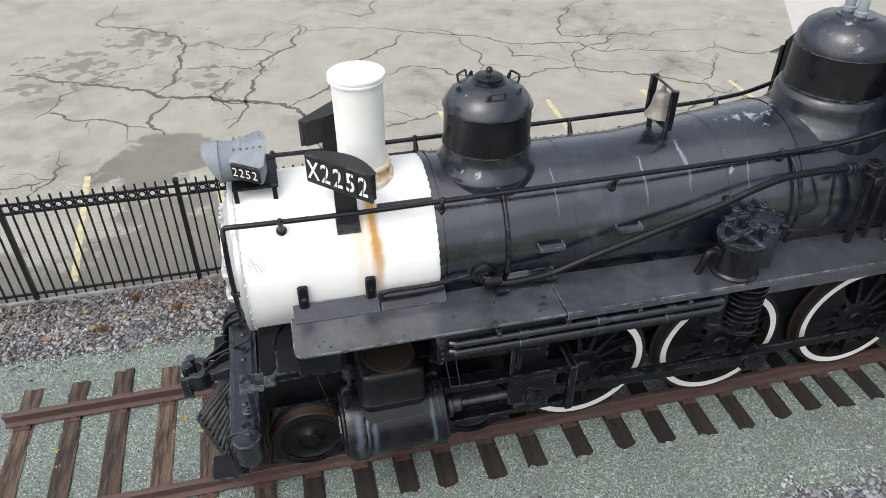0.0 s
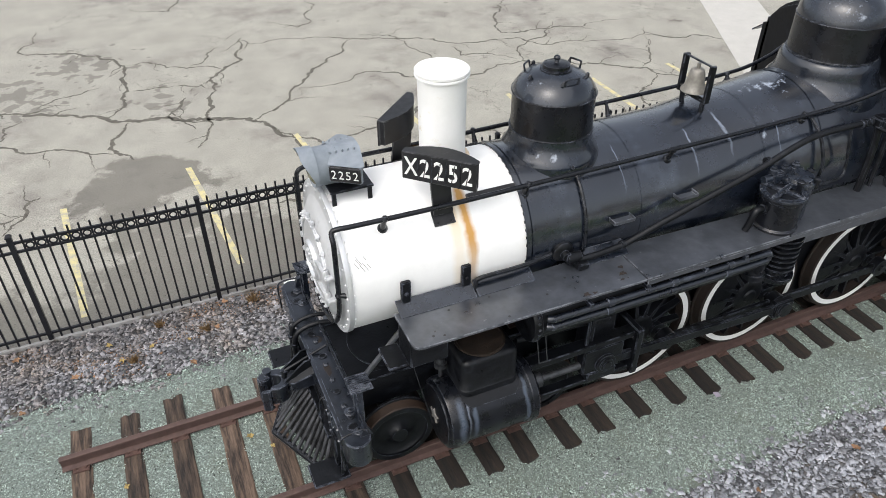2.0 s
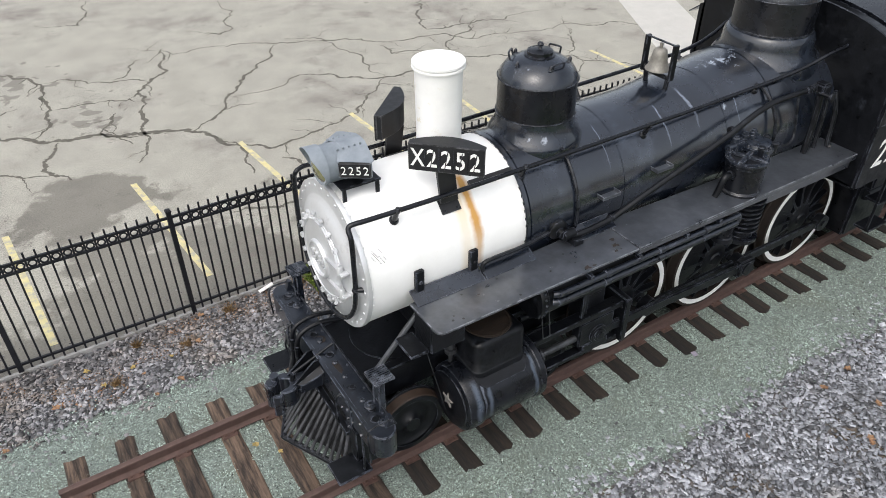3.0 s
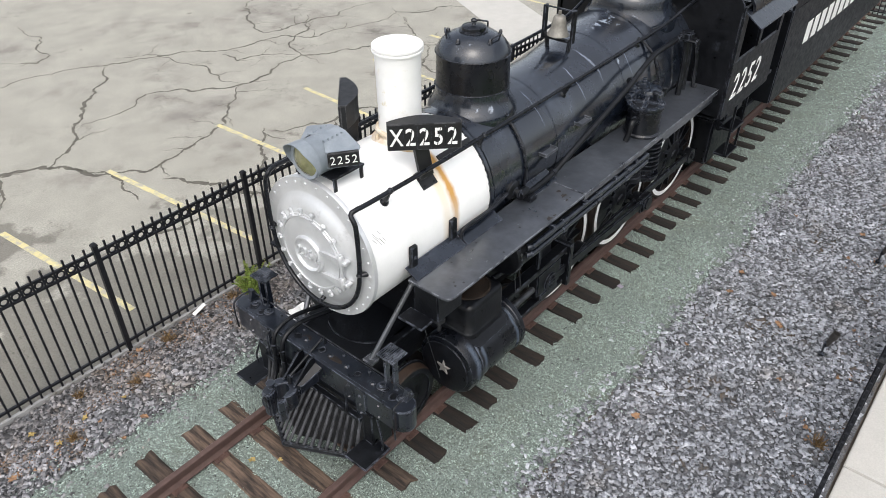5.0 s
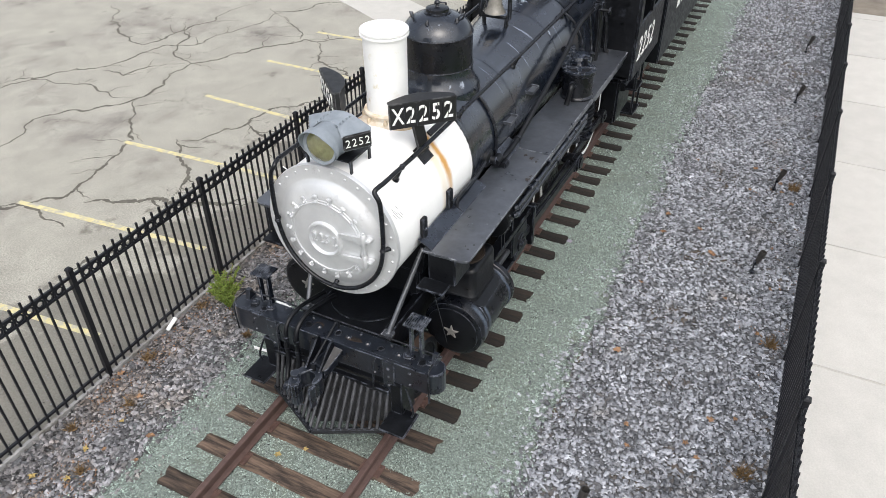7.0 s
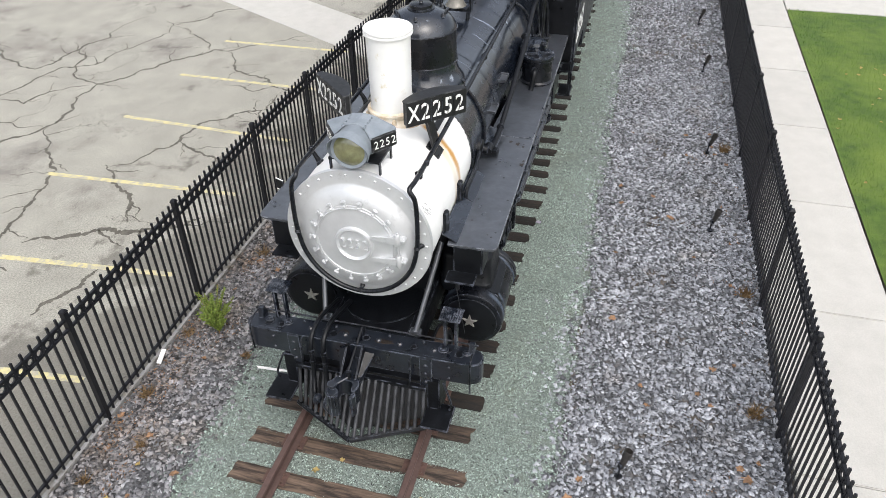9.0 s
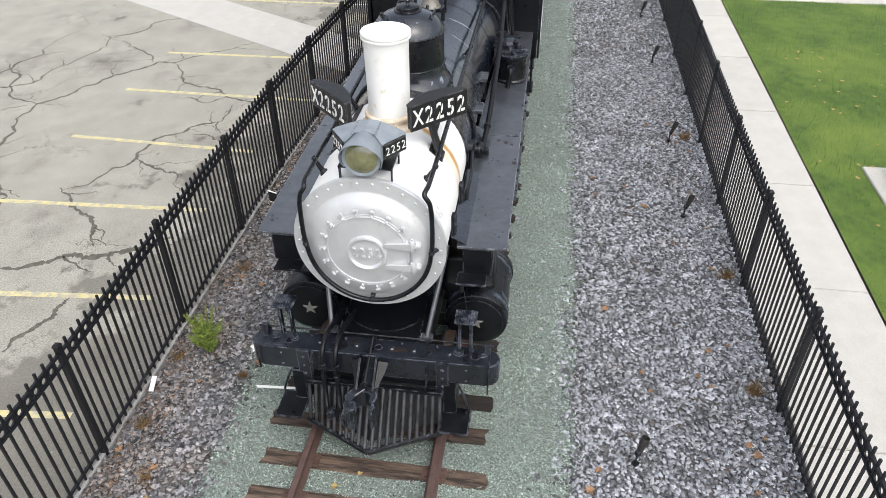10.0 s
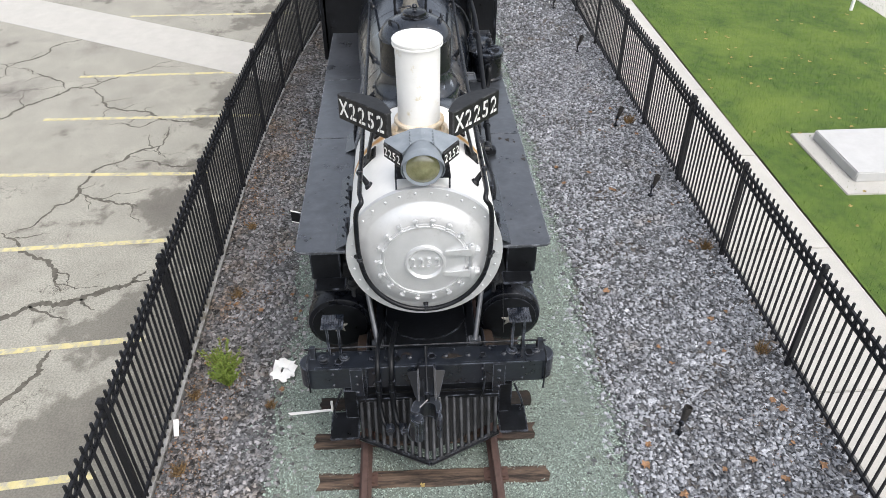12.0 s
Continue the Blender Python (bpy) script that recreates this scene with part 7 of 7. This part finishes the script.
scatter("grey_stones", 7000, strip(12, 22, -4.95, -2.0, bed_height, off_green), CUBE8, (0.04, 0.085), STONE, "loose angular grey stones", "gravel", 3, 0.0, 0.5)
scatter("grey_stones", 5200, strip(12, 20, 0.6, 2.75, bed_height, lambda x, y: off_green(x, y) and y < 2.75 - 0.1 * (x - 12)), CUBE8, (0.04, 0.085), DUSTYSTONE, "loose grey stones beside the tender", "gravel", 13, 0.006, 0.25)
scatter("grey_stones", 7000, strip(-9, -5, -4.95, 3.16, bed_height, off_green), CUBE8, (0.04, 0.09), STONE, "loose grey stones before the end of the track", "gravel", 14, 0.006, 0.25)
scatter("gravel_crumbs", 1600, strip(-6, 9, 3.25, 4.1, lambda x, y: 0.0, lambda x, y: edge_rng.random() < math.exp((3.25 - y) / 0.3)), CUBE8, (0.012, 0.034), DUSTYSTONE, "small stones strayed onto the asphalt along the fence", "gravel", 15, 0.0, 0.3)
scatter("green_chips", 190000, strip(-6, 13, -2.75, 2.3, lambda x, y: max(green_height(x, y), bed_height(x, y)), on_green), TETRA, (0.018, 0.046), GREENCHIP, "fine greenish stone chips", "gravel", 4, 0.0, 0.6)
scatter("green_chips", 30000, strip(13, 21, -2.75, 2.3, lambda x, y: max(green_height(x, y), bed_height(x, y)), on_green), TETRA, (0.03, 0.06), GREENCHIP, "fine greenish stone chips beside the tender", "gravel", 43, 0.0, 0.6)
scatter("green_chips", 80000, strip(-5, 6.5, -2.3, -0.82, lambda x, y: max(green_height(x, y), bed_height(x, y)), on_green), TETRA, (0.012, 0.03), GREENCHIP, "fine greenish stone chips beside the rail", "gravel", 41, 0.0, 0.6)
scatter("green_chips", 60000, strip(-5, 3.5, -0.7, 1.9, lambda x, y: max(green_height(x, y), bed_height(x, y)), on_green), TETRA, (0.012, 0.03), GREENCHIP, "fine greenish stone chips between the rails", "gravel", 42, 0.0, 0.6)
scatter("grass_blades", 90000, strip(-4, 17, -19, -6.8, lambda x, y: 0.02), BLADE, (0.03, 0.065), GRASS, "short mown grass", "grass", 5, 0.0, 1.0)


# ---- small things in the yard ----
def spotlight(x, y, turn):
    """A small flood lamp on a stake, aimed at the train."""
    f = thing("ground_spotlight", (x, y, 0), "small black floodlight on a stake in the gravel", "spotlight", "yard floodlights")
    m = pose(x, y, 0, 0, 0, turn)
    bm = bmesh.new()
    lathe(bm, [(0.010, -0.05), (0.014, 0.0), (0.014, 0.20)], 8, m)
    box(bm, -0.035, 0.035, -0.035, 0.035, 0.0, 0.05, 0.008, m)
    part("stake", bm, SOOT, f)
    bm = bmesh.new()
    box(bm, -0.03, 0.03, -0.035, 0.02, 0.17, 0.25, 0.008, m)
    part("knuckle", bm, SOOT, f)
    tilt = m @ pose(0, -0.02, 0.20, 16, 0, 0)
    bm = bmesh.new()
    lathe(bm, [(0.0, -0.03), (0.025, -0.02), (0.036, 0.03), (0.042, 0.13), (0.052, 0.15), (0.052, 0.235), (0.046, 0.235), (0.042, 0.17)], 18, tilt, close=False)
    part("head", bm, LAMPBRONZE, f)
    bm = bmesh.new()
    lathe(bm, [(0.044, 0.175), (0.0, 0.18)], 16, tilt, close=False)
    part("lens", bm, SIGNBLACK, f)


for x, y, a in ((-0.33, -3.06, 40), (5.0, -4.24, 15), (7.75, -4.28, 5), (11.86, -4.3, -10), (15.2, -4.27, 5)):
    spotlight(x, y, a)

# shrub: fine green sprigs fanning out from short stems
# brown leaf crumbs and dirt drifted along the fence
scatter("leaf_crumbs", 7500, strip(-5, 9, 1.9, 3.15, bed_height, lambda x, y: noise.noise((x * 1.1, y * 1.1, 4)) + 0.45 * (y - 2.6) > 0.05), TETRA, (0.02, 0.05), LEAF, "brown leaf crumbs drifted among the stones", "leaf litter", 6, 0.012, 0.35)
scatter("leaf_crumbs", 1500, strip(-5, 12, -4.9, -3.9, bed_height, lambda x, y: noise.noise((x * 1.3, y * 1.3, 9)) > 0.15), TETRA, (0.02, 0.05), LEAF, "brown leaf crumbs beside the fence", "leaf litter", 7, 0.012, 0.35)
bm = bmesh.new()
box(bm, 14.38, 14.46, -12.89, -12.81, -0.1, 0.95, 0.012)
marker = part("marker_post", bm, WHITE)
tagged(marker, "thin white marker post at the edge of the lawn", "post")
shrub = thing("shrub", (0.72, 2.58, 0), "small bright green feathery shrub growing through the gravel", "shrub")
rng = random.Random(11)
bm = bmesh.new()
tips = []
for i in range(85):
    a, lean = rng.uniform(0, 6.283), rng.uniform(0.04, 0.72)
    h = rng.uniform(0.32, 0.70)
    p = [Vector((0.72, 2.58, 0.0)) + Vector((math.cos(a) * lean * h * t * t * 0.75, math.sin(a) * lean * h * t * t * 0.75, h * t * (1 - 0.12 * lean))) for t in (0, 0.35, 0.7, 1.0)]
    tube(bm, p, 0.0035, 4, 2)
    tips.append(p)
part("stem", bm, DRYWEED, shrub)
bm = bmesh.new()
for p in tips:
    for k in range(150):
        t = rng.uniform(0.25, 1.0) * 3
        j = min(int(t), 2)
        q = p[j].lerp(p[j + 1], t - j)
        d = Vector((rng.uniform(-1, 1), rng.uniform(-1, 1), rng.uniform(-0.1, 1.2))).normalized()
        e = d.orthogonal().normalized() * 0.0075
        w = d * rng.uniform(0.025, 0.05)
        bm.faces.new([bm.verts.new(v) for v in (q - e, q + e, q + w)])
part("foliage", bm, SHRUBLEAF, shrub)


def weed(x, y, size, n, seed, material, label):
    rng = random.Random(seed)
    bm = bmesh.new()
    for k in range(n):
        a, lean, h = rng.uniform(0, 6.283), rng.uniform(0.2, 1.3), size * rng.uniform(0.5, 1)
        o = Vector((x + rng.uniform(-1, 1) * size * 0.3, y + rng.uniform(-1, 1) * size * 0.3, 0.0))
        d = Vector((math.cos(a) * lean, math.sin(a) * lean, 1)).normalized()
        e = d.orthogonal().normalized() * 0.006
        bm.faces.new([bm.verts.new(v) for v in (o - e, o + e, o + d * h)])
    tagged(part("dry_weed", bm, material), label, "weed", "weeds in the gravel")


for i, (x, y, sz) in enumerate(((-1.3, 2.55, 0.16), (-0.55, 2.95, 0.2), (0.6, 3.0, 0.18), (-2.3, 2.3, 0.14), (2.6, 2.8, 0.2), (4.4, 2.85, 0.2), (-1.9, 2.9, 0.15), (0.4, 2.0, 0.15), (7.9, -4.6, 0.25), (3.4, -4.7, 0.2), (1.0, -4.65, 0.22)  )):
    weed(x, y, sz, 90, i, DRYWEED, "dry brown weed growing through the gravel")


def leaf(x, y, z, r, turn, material, label):
    rng = random.Random(int(1000 * x + 77 * y))
    bm = bmesh.new()
    c = bm.verts.new((x, y, z + 0.018))
    ring = []
    for k in range(11):
        a = 2 * math.pi * k / 11 + turn
        q = r * (1.0 if k % 2 == 0 else 0.62) * rng.uniform(0.8, 1.1)
        ring.append(bm.verts.new((x + q * math.cos(a), y + q * math.sin(a), z + rng.uniform(0.012, 0.045))))
    for k in range(11):
        bm.faces.new((c, ring[k], ring[(k + 1) % 11]))
    tagged(part("fallen_leaf", bm, material), label, "leaf", "fallen leaves")


for x, y, r in ((-0.04, -4.5, 0.10), (-0.9, -4.6, 0.08), (-0.78, -2.52, 0.085), (2.38, -2.81, 0.08), (1.67, -4.18, 0.07), (-0.5, -2.63, 0.06), (1.16, -3.96, 0.06), (0.1, -4.42, 0.07)):
    leaf(x, y, bed_height(x, y) + 0.02, 0.8 * r, x, LEAF, "large orange-brown leaf curled on the gravel")
bm = bmesh.new()
slab(bm, [(4.50, -1.44), (4.57, -1.45), (4.58, -1.38), (4.52, -1.36)], 0.03, 0.042, pose(0, 0, 0.02, 1, 0, 0))
tagged(part("paper_scrap", bm, mat("lilac_paper", (0.26, 0.23, 0.29), (0.34, 0.31, 0.37), 20, (0.7, 0.8))), "scrap of pale lilac paper on the green chips", "litter")
rng = random.Random(21)
for i in range(60):
    x = rng.uniform(-4, 9)
    y = rng.choice((rng.uniform(-4.8, -2.3), rng.uniform(-4.8, -2.3), rng.uniform(1.6, 3.1)))
    leaf(x, y, bed_height(x, y) + 0.012, rng.uniform(0.035, 0.062), rng.uniform(0, 6), LEAF, "dry brown leaf lying on the gravel")
for x, y, r in ((-2.55, 0.2, 0.05), (-2.5, -0.05, 0.05), (-1.95, 0.62, 0.05), (-1.12, 0.35, 0.075), (-1.2, -0.95, 0.05), (-2.45, 2.35, 0.07), (-2.05, 2.5, 0.06), (-1.55, 2.42, 0.05), (-2.6, 2.75, 0.07), (-0.9, 0.1, 0.05)):
    leaf(x, y, bed_height(x, y) + 0.014, 0.75 * r, x, LEAFYELLOW, "yellow leaf lying on the stones")
for i in range(90):
    leaf(rng.uniform(3, 14), rng.uniform(-13, -6.9), 0.05, rng.uniform(0.03, 0.06), rng.uniform(0, 6), LEAFYELLOW, "yellow leaf lying on the grass")

# a crumpled plastic sheet with a hole, lying by the beam
bm = bmesh.new()
rng = random.Random(3)
n = 9
pts = {}
for i in range(n):
    for j in range(n):
        u, v = i / (n - 1) - 0.5, j / (n - 1) - 0.5
        pts[i, j] = bm.verts.new((0.98 + 0.34 * u + 0.10 * v + rng.uniform(-.012, .012), 1.90 + 0.30 * v - 0.06 * u + rng.uniform(-.012, .012), 0.05 + 0.05 * noise.noise((u * 4, v * 4, 2)) + 0.04 * u))
for i in range(n - 1):
    for j in range(n - 1):
        if (i, j) in ((3, 4), (4, 4), (0, 0), (0, 1), (7, 0), (7, 7), (0, 7), (1, 0)):
            continue
        bm.faces.new((pts[i, j], pts[i + 1, j], pts[i + 1, j + 1], pts[i, j + 1]))
tagged(part("plastic_scrap", bm, WHITE), "crumpled white plastic scrap on the gravel", "litter")
bm = bmesh.new()
slab(bm, [(0.24, 1.20), (0.27, 1.20), (0.235, 1.76), (0.20, 1.72)], 0.04, 0.052)
box(bm, 0.23, 0.27, 1.19, 1.215, 0.03, 0.2)
tagged(part("plastic_strip", bm, WHITE), "white plastic strip lying on the green chips", "litter")
bm = bmesh.new()
slab(bm, [(-0.03, -0.12), (0.03, -0.13), (0.035, 0.12), (-0.03, 0.13)], 0.03, 0.045, pose(0.09, 3.12, 0, 4, 0, -75))
tagged(part("paper_scrap", bm, WHITE), "scrap of white paper against the curb", "litter")
